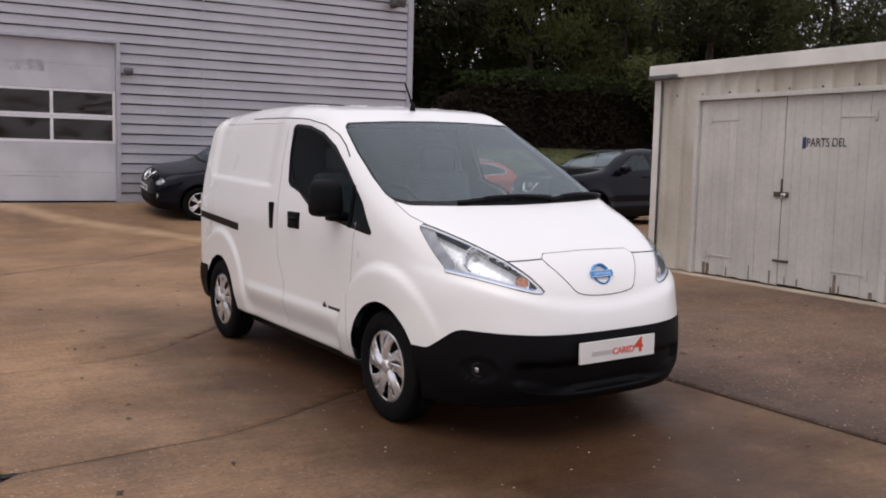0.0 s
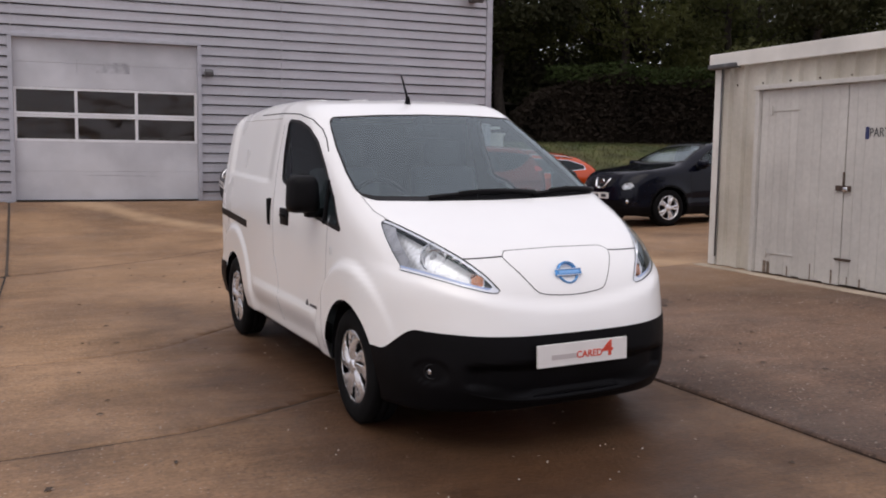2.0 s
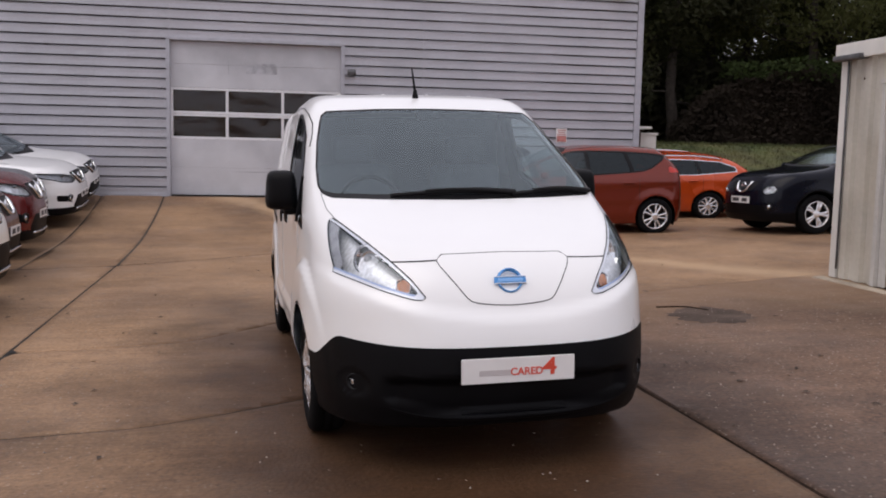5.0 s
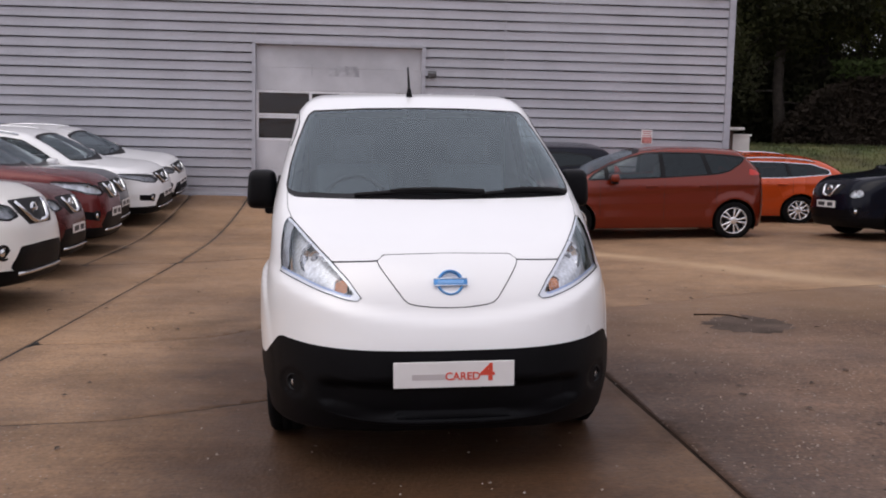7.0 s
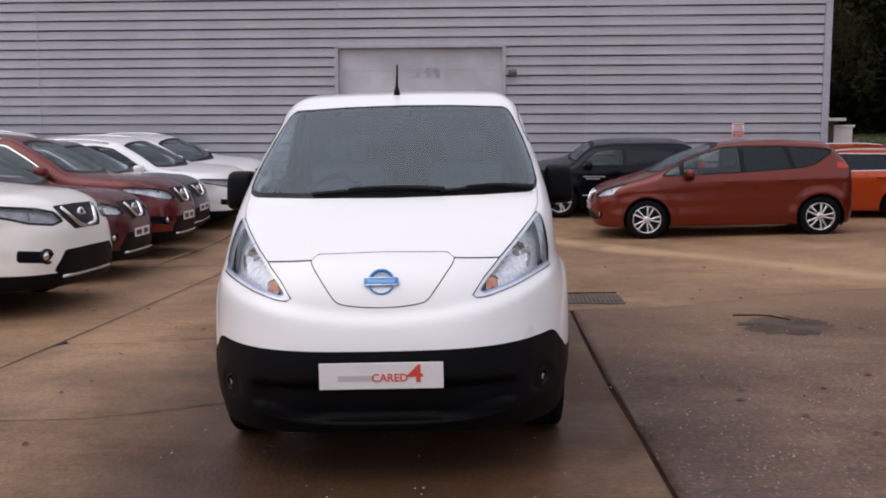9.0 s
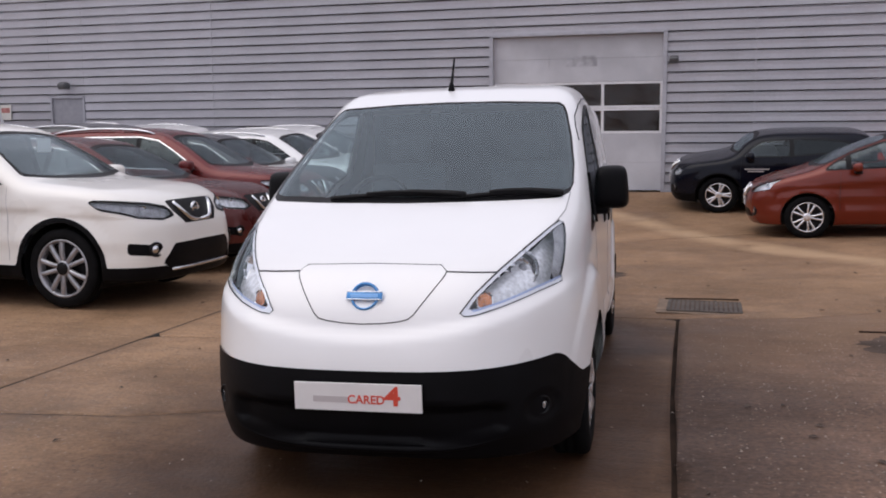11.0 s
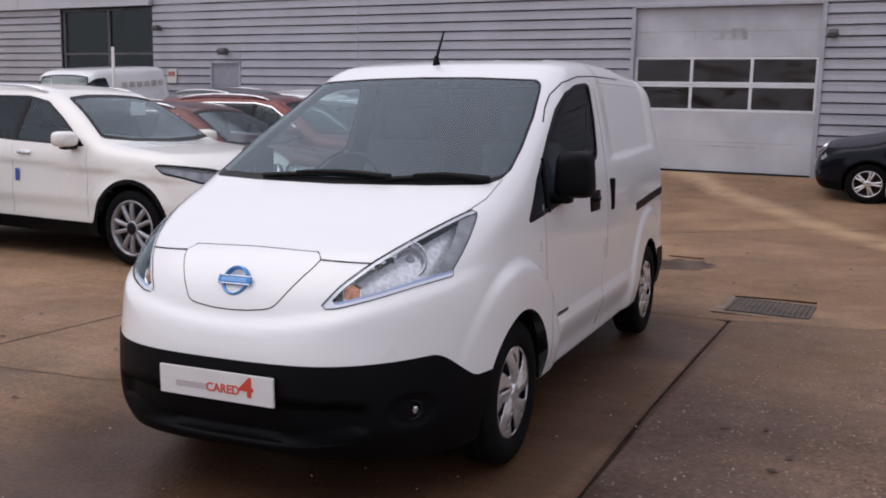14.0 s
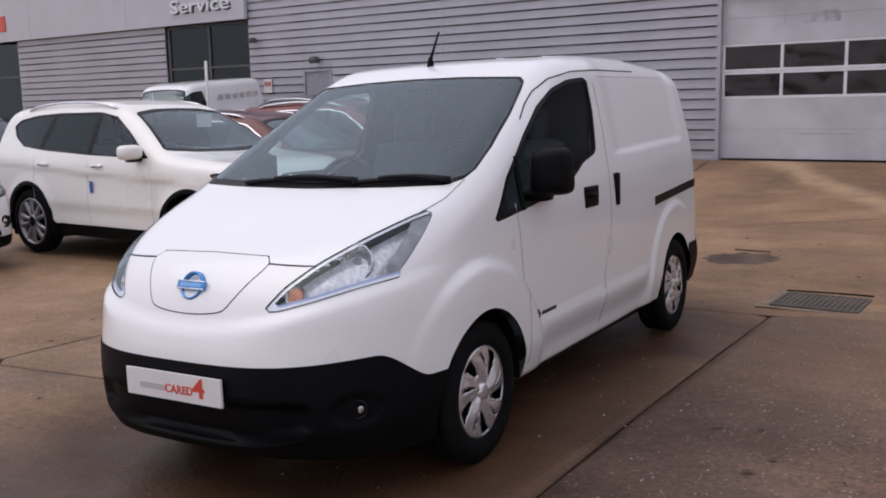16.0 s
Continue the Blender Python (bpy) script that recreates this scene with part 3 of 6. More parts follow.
def slab(name, outline, mat, label, step=0.11, thick=0.05, gap=0.009, lift=0.0):
    """One cast slab that follows the yard's fall, with a rough edge."""
    us, vs = zip(*outline)
    x0, x1, y0, y1 = min(us), max(us), min(vs), max(vs)
    xs, ys = np.arange(x0 - step, x1 + 2 * step, step), np.arange(y0 - step, y1 + 2 * step, step)
    sk = Skin(None)
    sk.v = [(x, y, 0.0) for y in ys for x in xs]
    n = len(xs)
    faces = [[j * n + i, j * n + i + 1, (j + 1) * n + i + 1, (j + 1) * n + i] for j in range(len(ys) - 1) for i in range(n - 1)]
    x, y, _ = sk.xyz()
    wob = np.array([noise.noise((a * 1.7, b * 1.7, 3.1)) * 0.5 + noise.noise((a * 6, b * 6, 1.0)) * 0.3 for a, b in zip(x, y)])
    inside, _ = sk.cut(faces, sdf(outline, x, y) + gap + 0.008 * wob)
    ids = sorted({i for f in inside for i in f})
    back = {i: k for k, i in enumerate(ids)}
    v = [(sk.v[i][0], sk.v[i][1], gz(sk.v[i][0], sk.v[i][1]) + lift) for i in ids]
    ob = mesh_part(name, v, [[back[i] for i in f] for f in inside], mat, ground, label)
    bm = bmesh.new()
    bm.from_mesh(ob.data)
    rim = [e for e in bm.edges if e.is_boundary]
    r = bmesh.ops.extrude_edge_only(bm, edges=rim)
    bmesh.ops.translate(bm, verts=[q for q in r["geom"] if isinstance(q, bmesh.types.BMVert)], vec=(0, 0, -thick))
    bm.to_mesh(ob.data)
    bm.free()
    ob.data.polygons.foreach_set("use_smooth", [True] * len(ob.data.polygons))
    return ob


J1 = [(0.32, 4.20), (0.86, 4.29), (1.46, 4.405), (1.80, 4.57), (2.33, 4.88)]
J3 = [(0.31, 11.25), (0.90, 11.60), (1.70, 12.20), (2.40, 12.78), (3.85, 13.95), (6.0, 15.0), (9.5, 16.0), (14.0, 16.8)]
J4 = [(4.55, -8), (4.465, 2.0), (4.395, 4.0), (4.335, 5.40), (4.31, 6.6), (4.29, 7.80)]
J6 = [(4.29, 7.80), (5.2, 7.92), (6.4, 8.45), (8.2, 8.9), (14, 9.4)]
PROUD = 0.010
J5 = [(0.34, 6.30), (1.0, 6.42), (1.55, 6.62), (2.05, 7.17), (2.35, 7.50), (2.9, 7.72), (4.29, 7.80)]
slab("concrete_slab", [(-14, -8), (0.32, -8), (0.32, 4.20), (0.34, 6.30), (0.31, 11.25), (-0.74, 10.87), (-14, 8.0)], M_CONCRETE, "stained brown concrete slab", gap=0.016)
slab("concrete_slab", [(-14, 8.0), (-0.74, 10.87), (-0.90, 14.5), (-1.15, 19.05), (-14, 19.05)], M_CONCRETE, "stained brown concrete slab", gap=0.014)
slab("concrete_slab", [(-0.74, 10.87), (0.31, 11.25), (0.18, 15.0), (0.05, 19.05), (-1.15, 19.05), (-0.90, 14.5)], M_CONCRETE, "stained brown concrete slab", gap=0.014)
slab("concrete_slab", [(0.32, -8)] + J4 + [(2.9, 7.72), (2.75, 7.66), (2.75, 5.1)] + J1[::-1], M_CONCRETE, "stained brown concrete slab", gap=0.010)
slab("concrete_slab", J1 + [(2.75, 5.1), (2.75, 7.66)] + J5[4::-1], M_CONCRETE, "damp concrete slab beside the van, its shade painted in", gap=0.004)
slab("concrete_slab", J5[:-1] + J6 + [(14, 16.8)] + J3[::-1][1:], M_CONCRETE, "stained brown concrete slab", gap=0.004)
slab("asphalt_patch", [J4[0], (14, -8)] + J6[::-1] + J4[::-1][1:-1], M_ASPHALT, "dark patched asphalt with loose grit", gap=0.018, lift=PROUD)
slab("concrete_slab", J3 + [(14, 19.6), (10.2, 19.4), (10.2, 19.05), (0.05, 19.05), (0.18, 15.0)], M_CONCRETE, "stained brown concrete slab", gap=0.022)



def filler(pts, width, mat=M_JOINT):
    """Dirt that fills a joint to just below the slabs."""
    line = []
    for (ax, ay), (bx, by) in zip(pts, pts[1:]):
        n = max(1, int(math.hypot(bx - ax, by - ay) / 0.15))
        line += [(ax + (bx - ax) * k / n, ay + (by - ay) * k / n) for k in range(n)]
    line.append(pts[-1])
    bm = bmesh.new()
    rows = []
    for k, (px, py) in enumerate(line):
        (ax, ay), (bx, by) = line[max(k - 1, 0)], line[min(k + 1, len(line) - 1)]
        d = math.hypot(bx - ax, by - ay)
        ox, oy = -(by - ay) / d * width / 2, (bx - ax) / d * width / 2
        rows.append([bm.verts.new((px + q * ox, py + q * oy, gz(px + q * ox, py + q * oy) - 0.002)) for q in (-1, 1)])
    for a, b in zip(rows, rows[1:]):
        bm.faces.new((a[0], b[0], b[1], a[1]))
    bmesh.ops.recalc_face_normals(bm, faces=bm.faces)
    return part("joint_filler", bm, mat, ground, "dark dirt in a joint")


filler(J1, 0.05)
filler(J3, 0.08, M_DUSTJOINT)
filler([(-0.74, 10.87), J3[0]], 0.07, M_DUSTJOINT)
filler(J4, 0.065, M_DAMPJOINT)
filler(J5, 0.04)
filler(J6[:3], 0.04)
filler([(0.32, -2), (0.32, 4.20), (0.34, 6.30), (0.31, 11.25)], 0.07)
filler([(0.31, 11.25), (0.18, 15.0), (0.05, 19.0)], 0.08, M_DUSTJOINT)
filler([(-0.74, 10.87), (-0.90, 14.5), (-1.15, 19.0)], 0.07, M_DUSTJOINT)

# ---- the clad building ----
WALL_Y, PITCH, BAY_TOP = 19.09, 0.197, 3.565
building = thing("workshop_building", pose(0, 0, 0), "silver grey workshop clad in horizontal ribbed metal sheets", "building", kind="structure")


def cladding(name, x0, x1, z0, z1, y=WALL_Y, label="", parent=building):
    """A sheet of horizontal trapezoid ribs, between two heights."""
    k0 = math.floor((z0 - BAY_TOP) / PITCH) - 1
    zs = []
    k = k0
    while BAY_TOP + k * PITCH < z1 + PITCH:
        b = BAY_TOP + k * PITCH
        zs += [(b, 0.050), (b + 0.020, 0.052), (b + 0.0215, 0.0), (b + PITCH * 0.55, 0.004), (b + PITCH - 0.030, 0.0)]
        k += 1
    prof = [(min(max(z, z0), z1), d) for z, d in zs]
    prof = [p for i, p in enumerate(prof) if i == 0 or p[0] > prof[i - 1][0] + 1e-4]
    bm = bmesh.new()
    nx = max(2, int((x1 - x0) / 1.0))
    rows = [[bm.verts.new((x0 + (x1 - x0) * i / nx, y + d + 0.003 * noise.noise((x0 + i, z * 0.6, 4.2)), z)) for i in range(nx + 1)] for z, d in prof]
    for a, b in zip(rows, rows[1:]):
        for i in range(nx):
            bm.faces.new((a[i], a[i + 1], b[i + 1], b[i]))
    ext = bmesh.ops.extrude_edge_only(bm, edges=[e for e in bm.edges if e.is_boundary])
    bmesh.ops.translate(bm, verts=[q for q in ext["geom"] if isinstance(q, bmesh.types.BMVert)], vec=(0, 0.02, 0))
    return part(name, bm, M_CLAD, parent, label)


TOP = 7.2
LOW = 0.30
cladding("cladding_sheet", 5.32, 10.08, LOW, TOP)
cladding("cladding_sheet", 3.60, 5.315, LOW, BAY_TOP)
cladding("cladding_sheet", 0.17, 5.315, BAY_TOP + 0.003, TOP)
cladding("cladding_sheet", -6.28, 0.165, LOW, TOP)
cladding("cladding_sheet", -9.66, -6.285, LOW, TOP)
cladding("cladding_sheet", -10.60, -9.665, 2.54, TOP)
cladding("cladding_sheet", -12.52, -10.605, LOW, TOP)
cladding("cladding_sheet", -23.3, -15.90, LOW, 3.95)
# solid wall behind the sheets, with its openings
# Unseen rear wall, floor and roof close the room; dark colour keeps it dim.
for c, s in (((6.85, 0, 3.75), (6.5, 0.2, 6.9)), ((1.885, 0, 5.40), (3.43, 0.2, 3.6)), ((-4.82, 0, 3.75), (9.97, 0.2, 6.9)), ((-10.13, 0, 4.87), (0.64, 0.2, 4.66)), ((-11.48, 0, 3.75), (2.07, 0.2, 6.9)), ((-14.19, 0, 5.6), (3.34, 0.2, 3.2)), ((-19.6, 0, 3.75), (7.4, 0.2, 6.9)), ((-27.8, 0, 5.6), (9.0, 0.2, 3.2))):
    part("wall_core", box((c[0], WALL_Y + 0.15, c[2]), s), M_DARKROOM, building, "inner wall face, dark as the closed room")
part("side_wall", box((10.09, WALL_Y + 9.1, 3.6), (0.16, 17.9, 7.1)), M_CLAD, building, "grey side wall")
part("back_wall", box((-11, WALL_Y + 18, 3.6), (42.2, 0.2, 7.1)), M_DARKROOM, building, "unseen rear wall that closes the dark room")
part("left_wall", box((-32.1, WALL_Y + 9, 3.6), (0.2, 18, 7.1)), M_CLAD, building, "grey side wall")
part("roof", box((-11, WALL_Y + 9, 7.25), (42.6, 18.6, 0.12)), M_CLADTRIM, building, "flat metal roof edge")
part("workshop_floor", box((-11, WALL_Y + 9, 0.40), (42, 17.8, 0.06)), M_DARKROOM, building, "unseen floor, dark as the closed room")
part("corner_trim", box((10.10, WALL_Y + 0.03, 3.75), (0.14, 0.12, 6.9), 0.01), M_CLADTRIM, building, "folded corner flashing")
part("base_flashing", box((6.84, WALL_Y - 0.005, 0.40), (6.48, 0.05, 0.16), 0.006), M_CLADTRIM, building, "base flashing")
part("base_flashing", box((-6.2, WALL_Y - 0.005, 0.40), (12.7, 0.05, 0.16), 0.006), M_CLADTRIM, building, "base flashing")
for xx in (-6.2825, 0.1675 - 0.0, 5.3175):
    part("seam_strip", box((xx, WALL_Y - 0.004, (BAY_TOP + TOP) / 2 if abs(xx - 0.17) < 0.1 else 3.75), (0.022, 0.010, TOP - BAY_TOP - 0.02 if abs(xx - 0.17) < 0.1 else 6.9), 0.003), M_CLAD, building, "vertical seam strip between sheets")

# sectional door in its bay
bay = thing("door_1", pose(1.885, WALL_Y, 0.44), "closed grey sectional workshop door with two rows of panes", "door", kind="structure")
BW = 3.43
for xx in (-BW / 2 - 0.03, BW / 2 + 0.03):
    part("jamb", box((xx, 0.06, 1.56), (0.08, 0.20, 3.16), 0.006), M_CLADTRIM, bay, "grey door jamb")
part("lintel", box((0, 0.06, 3.125 + 0.02), (BW + 0.14, 0.20, 0.06), 0.006), M_CLADTRIM, bay, "grey door head flashing")
edges = [0.02, 0.58, 1.155, 1.665, 2.19, 2.66, 3.11]
for i, (a, b) in enumerate(zip(edges, edges[1:])):
    glazed = i in (2, 3)
    if not glazed:
        part("door_section", box((0, 0.13, (a + b) / 2), (BW, 0.05, b - a - 0.003), 0.0015), M_DOORGREY, bay, "flat grey door section with faint stains")
        continue
    sec = part("glazed_section", box((0, 0.13, a + 0.025), (BW, 0.05, 0.05), 0.004), M_FRAMEWHITE, bay, "pale framed section with three panes")
    part("top_rail", box((0, 0.13, b - 0.027), (BW, 0.05, 0.046), 0.004), M_FRAMEWHITE, sec)
    xs = [-BW / 2, -0.595, 0.525, BW / 2]
    for q in xs:
        part("mullion", box((min(max(q, -BW / 2 + 0.03), BW / 2 - 0.035), 0.13, (a + b) / 2), (0.055, 0.05, b - a - 0.10), 0.004), M_FRAMEWHITE, sec)
    for q, w2 in zip(xs, xs[1:]):
        part("pane", box(((q + w2) / 2, 0.135, (a + b) / 2), (w2 - q - 0.06, 0.008, b - a - 0.10)), M_BAYGLASS, sec, "dark glass pane")
M_STAIN = material("door_stain", (0.42, 0.42, 0.45), 0.6, spread=0.3, scale=6)
for xx, zz, sx, sz in ((0.10, 2.58, 0.62, 0.16), (0.16, 2.69, 0.50, 0.05), (-0.565, 2.62, 0.018, 0.32), (0.07, 0.50, 1.15, 0.016), (0.57, 0.485, 0.7, 0.010)):
    part("worn_mark", box((xx, 0.1025, zz), (sx, 0.002, sz)), M_STAIN, bay, "darker worn mark on the door")

# service entrance, its fascia and raised letters
sv = thing("window_1", pose(-14.19, WALL_Y, 0.4), "dark glazed service entrance under a pale fascia", "window", kind="structure")
for xx in (-1.63, 0.05, 1.63):
    part("window_frame", box((xx, 0.10, 1.76), (0.07, 0.08, 3.52), 0.005), M_GUTTER, sv, "dark frame")
for zz in (0.04, 1.72, 2.35, 3.50):
    part("window_rail", box((0, 0.10, zz), (3.3, 0.075, 0.06), 0.005), M_GUTTER, sv, "dark frame")
for xx in (-0.80, 0.84):
    part("pane", box((xx, 0.11, 1.76), (1.55, 0.008, 3.4)), M_BUILDGLASS, sv, "dark glass pane")
M_SIGN = material("fascia_panel_grey", (0.52, 0.52, 0.56), 0.45, 0.1, spread=0.05, scale=1)
fascia = thing("sign_fascia", pose(-22.3, WALL_Y - 0.08, 3.95), "long pale grey sign fascia above the service entrance", "sign")
for i in range(4):
    part("fascia_panel", box((-7.35 + 4.9 * i, 0, 0.75), (4.89, 0.12, 1.5), 0.006), M_SIGN, fascia, "smooth grey panel")
M_LETTER = material("letter_white", (0.80, 0.80, 0.82), 0.4)
txt = lettering("Service", 0.5, 0.03, M_LETTER, fascia, pose(8.10, -0.10, 0.46, 90), "raised white letters with dark sides", "raised_lettering")
w0 = max(v.co.x for v in txt.data.vertices) - min(v.co.x for v in txt.data.vertices)
txt.matrix_basis = pose(8.10, -0.10, 0.46, 90) @ Matrix.Diagonal((2.34 / w0, 1.0, 1, 1))
# Offset dark copy stands in for the letters' dark sides and cast shadow.
lettering("Service", 0.5, 0.012, M_INKDARK, fascia, pose(8.14, -0.066, 0.43, 90) @ Matrix.Diagonal((2.34 / w0, 1.0, 1, 1)), "dark offset letters painted as side and shadow", "letter_backing")
part("red_mark", box((-2.0, -0.075, 0.58), (1.3, 0.03, 0.50), 0.01), M_INKRED, fascia, "plain red mark")
sw2 = thing("window_2", pose(-27.7, WALL_Y, 0.4), "dark showroom window beside the service entrance", "window", kind="structure")
part("window_frame", box((4.36, 0.10, 1.76), (0.08, 0.1, 3.52), 0.005), M_GUTTER, sw2, "dark frame")
part("window_rail", box((0, 0.10, 2.4), (8.8, 0.08, 0.06), 0.005), M_GUTTER, sw2, "dark frame")
part("pane", box((0, 0.12, 1.76), (8.7, 0.008, 3.45)), M_BUILDGLASS, sw2, "dark glass pane")
pd = thing("door_2", pose(-10.13, WALL_Y, 0.40), "flush grey personnel door in the clad wall", "door", kind="structure")
part("door_leaf", box((0, 0.05, 1.06), (0.84, 0.05, 2.08), 0.006), material("grey_door_paint", (0.30, 0.30, 0.33), 0.5, spread=0.1), pd, "grey door leaf")
for xx in (-0.45, 0.45):
    part("door_frame", box((xx, 0.04, 1.07), (0.055, 0.12, 2.14), 0.005), M_CLADTRIM, pd, "grey frame")
part("door_head", box((0, 0.04, 2.12), (0.95, 0.12, 0.05), 0.005), M_CLADTRIM, pd, "grey frame")
part("door_handle", tube([(0.33, 0.0, 1.02), (0.33, -0.03, 1.02), (0.22, -0.03, 1.02)], 0.010, 8), M_CHROME, pd, "lever handle", True)


def wall_lamp(x, z, s=1.0):
    la = thing("wall_lamp", pose(x, WALL_Y, z) @ Matrix.Diagonal((s, s, s, 1)), "small dark security lamp on the clad wall", "lamp", "security lamps")
    part("lamp_base", box((0, -0.02, 0), (0.09, 0.06, 0.12), 0.012), M_GUTTER, la, "", True)
    part("lamp_arm", tube([(0, -0.04, 0.0), (0, -0.10, 0.02)], 0.018, 8), M_GUTTER, la, "", True)
    part("lamp_head", box((0, 0, 0), (0.17, 0.14, 0.12), 0.03, pose(0, -0.15, 0.0, 25)), M_GUTTER, la, "dark lamp head", True)


wall_lamp(3.80, 3.02)
wall_lamp(-12.28, 3.38)
wall_lamp(9.65, 4.95, 1.8)
wall_lamp(-10.1, 2.78, 1.2)
ws_sign = thing("wall_sign", pose(8.385, WALL_Y - 0.008, 1.85), "small weathered red and white notice on the clad wall", "sign")
part("sign_plate", box((0, 0, 0), (0.24, 0.01, 0.30), 0.003), M_PLATE, ws_sign, "white notice plate")
part("sign_field", box((0, -0.007, -0.07), (0.21, 0.004, 0.13)), M_FADED, ws_sign, "red field")
for i in range(3):
    part("sign_bar", box((0, -0.007, 0.115 - 0.045 * i), (0.19 - 0.03 * (i % 2), 0.004, 0.02)), M_FADED, ws_sign, "plain red bar")

# ---- shed ----
SX = 8.17
shed = thing("storage_shed", pose(0, 0, 0.18), "cream corrugated metal shed with weathered double doors and a white fascia", "shed")


def corrugated(y0, y1, z0, z1, x, pitch=0.25, deep=0.042):
    bm = bmesh.new()
    ys, k = [], 0
    y = y0
    while y < y1:
        ys += [(y, 0.0), (y + pitch * 0.40, 0.0), (y + pitch * 0.48, deep), (y + pitch * 0.92, deep)]
        y += pitch
    ys = [(min(a, y1), d) for a, d in ys] + [(y1, 0.0)]
    ys = [p for i, p in enumerate(ys) if i == 0 or p[0] > ys[i - 1][0] + 1e-4]
    rows = [[bm.verts.new((x + d, a, z)) for z in (z0, (z0 + z1) / 2, z1)] for a, d in ys]
    for p, q in zip(rows, rows[1:]):
        for i in range(2):
            bm.faces.new((p[i], p[i + 1], q[i + 1], q[i]))
    ext = bmesh.ops.extrude_edge_only(bm, edges=[e for e in bm.edges if e.is_boundary])
    bmesh.ops.translate(bm, verts=[q for q in ext["geom"] if isinstance(q, bmesh.types.BMVert)], vec=(0.06, 0, 0))
    return bm


part("corrugated_sheet", corrugated(7.90, 8.53, 0.0, 2.36, SX), M_SHED, shed, "cream ribbed metal sheet")
part("corrugated_sheet", corrugated(5.30, 7.90, 2.055, 2.36, SX), M_SHED, shed, "cream ribbed metal sheet above the doors")
part("corrugated_sheet", corrugated(4.20, 5.26, 0.0, 2.36, SX), M_SHED, shed, "cream ribbed metal sheet")
part("corner_post", box((SX + 0.02, 8.585, 1.18), (0.08, 0.11, 2.36), 0.008), M_FASCIA, shed, "pale flat corner post")
part("side_wall", box((SX + 2.8, 8.60, 1.18), (5.5, 0.08, 2.36)), M_SHED, shed, "cream side wall")
part("side_wall", box((SX + 2.8, 4.22, 1.18), (5.5, 0.06, 2.36)), M_SHED, shed, "cream side wall")
part("back_wall", box((SX + 5.55, 6.4, 1.18), (0.06, 4.4, 2.36)), M_SHED, shed, "cream back wall")
part("roof", box((SX + 2.85, 6.43, 2.40), (5.6, 4.40, 0.06), 0.01), M_GUTTER, shed, "flat grey roof")
part("fascia", box((SX - 0.05, 6.43, 2.405), (0.05, 4.50, 0.165), 0.008), M_FASCIA, shed, "white painted fascia board")
part("end_fascia", box((SX + 2.8, 8.70, 2.405), (5.7, 0.04, 0.165), 0.008), M_FASCIA, shed, "white painted fascia board")
part("gutter_outlet", box((SX - 0.07, 8.42, 2.335), (0.12, 0.46, 0.055), 0.015), M_GUTTER, shed, "dark gutter end", True)
part("downpipe", tube([(SX - 0.03, 8.50, 2.32), (SX - 0.02, 8.51, 1.4), (SX - 0.02, 8.515, 0.10)], 0.011, 8), M_GUTTER, shed, "thin grey downpipe", True)
part("door_frame", box((SX - 0.01, 7.87, 1.03), (0.07, 0.06, 2.06), 0.006), M_SHEDDOOR, shed, "grey door post")
part("door_frame", box((SX - 0.01, 5.32, 1.03), (0.07, 0.07, 2.06), 0.006), M_SHEDDOOR, shed, "grey door post")
part("door_head", box((SX - 0.02, 6.60, 2.055), (0.08, 2.62, 0.05), 0.006), M_SHEDDOOR, shed, "grey door head with a dripping edge")
part("back_board", box((SX + 0.06, 6.6, 1.02), (0.02, 2.48, 2.0)), M_RUST, shed, "dark boards behind the doors")
random.seed(4)
for y0, y1 in ((6.605, 7.835), (5.36, 6.595)):
    leaf = part("door_leaf", box((SX + 0.035, (y0 + y1) / 2, 1.02), (0.02, y1 - y0, 2.0)), M_SHEDDOOR, shed, "weathered grey boarded door leaf")
    n = 11
    for i in range(n):
        a = y0 + (y1 - y0) * (i + 0.5) / n
        part("board", box((SX + 0.012 + random.uniform(-0.002, 0.002), a, 1.02 + random.uniform(-0.008, 0.008)), ((0.026), (y1 - y0) / n - random.uniform(0.0012, 0.003), 2.02), 0.003), M_SHEDDOOR, leaf)
    s = 1 if y0 > 6.6 else -1
    yh = y1 if s > 0 else y0
    for zz in (1.80, 0.235):
        hg = part("strap_hinge", box((SX - 0.006, yh - s * 0.38, zz), (0.008, 0.40, 0.022), 0.002), M_SHEDDOOR, shed, "painted strap hinge with rust")
        part("hinge_plate", box((SX - 0.008, yh - s * 0.16, zz), (0.012, 0.035, 0.10), 0.003), M_SHEDDOOR, hg, "painted hinge plate")
    for k in range(6):
        a = random.uniform(y0 + 0.05, y1 - 0.05)
        hh = random.uniform(0.04, 0.20)
        part("worn_patch", box((SX - 0.0035, a, hh / 2 + 0.01), (0.002, random.uniform(0.012, 0.05), hh)), M_ROT, leaf, "bare rotten wood at the foot")
hs = part("hasp", box((SX - 0.012, 6.60, 0.985), (0.02, 0.19, 0.055), 0.005), M_RUST, shed, "black hasp")
part("padlock", box((SX - 0.03, 6.555, 0.975), (0.03, 0.06, 0.05), 0.01), M_CHROME, hs, "worn padlock", True)
part("bolt", tube([(SX - 0.015, 6.66, 0.27), (SX - 0.015, 6.46, 0.27)], 0.012, 8), M_RUST, shed, "rusty sliding bolt", True)
part("bolt", tube([(SX - 0.012, 6.60, 1.15), (SX - 0.012, 6.60, 0.95)], 0.010, 8), M_RUST, shed, "upright rusty bar", True)
lettering("PARTS DEL", 0.125, 0.001, M_INKDARK, shed, pose(SX - 0.006, 6.075, 1.535, 90, 0, -90) @ Matrix.Diagonal((0.80, 1, 1, 1)), "dark painted letters", "painted_lettering")
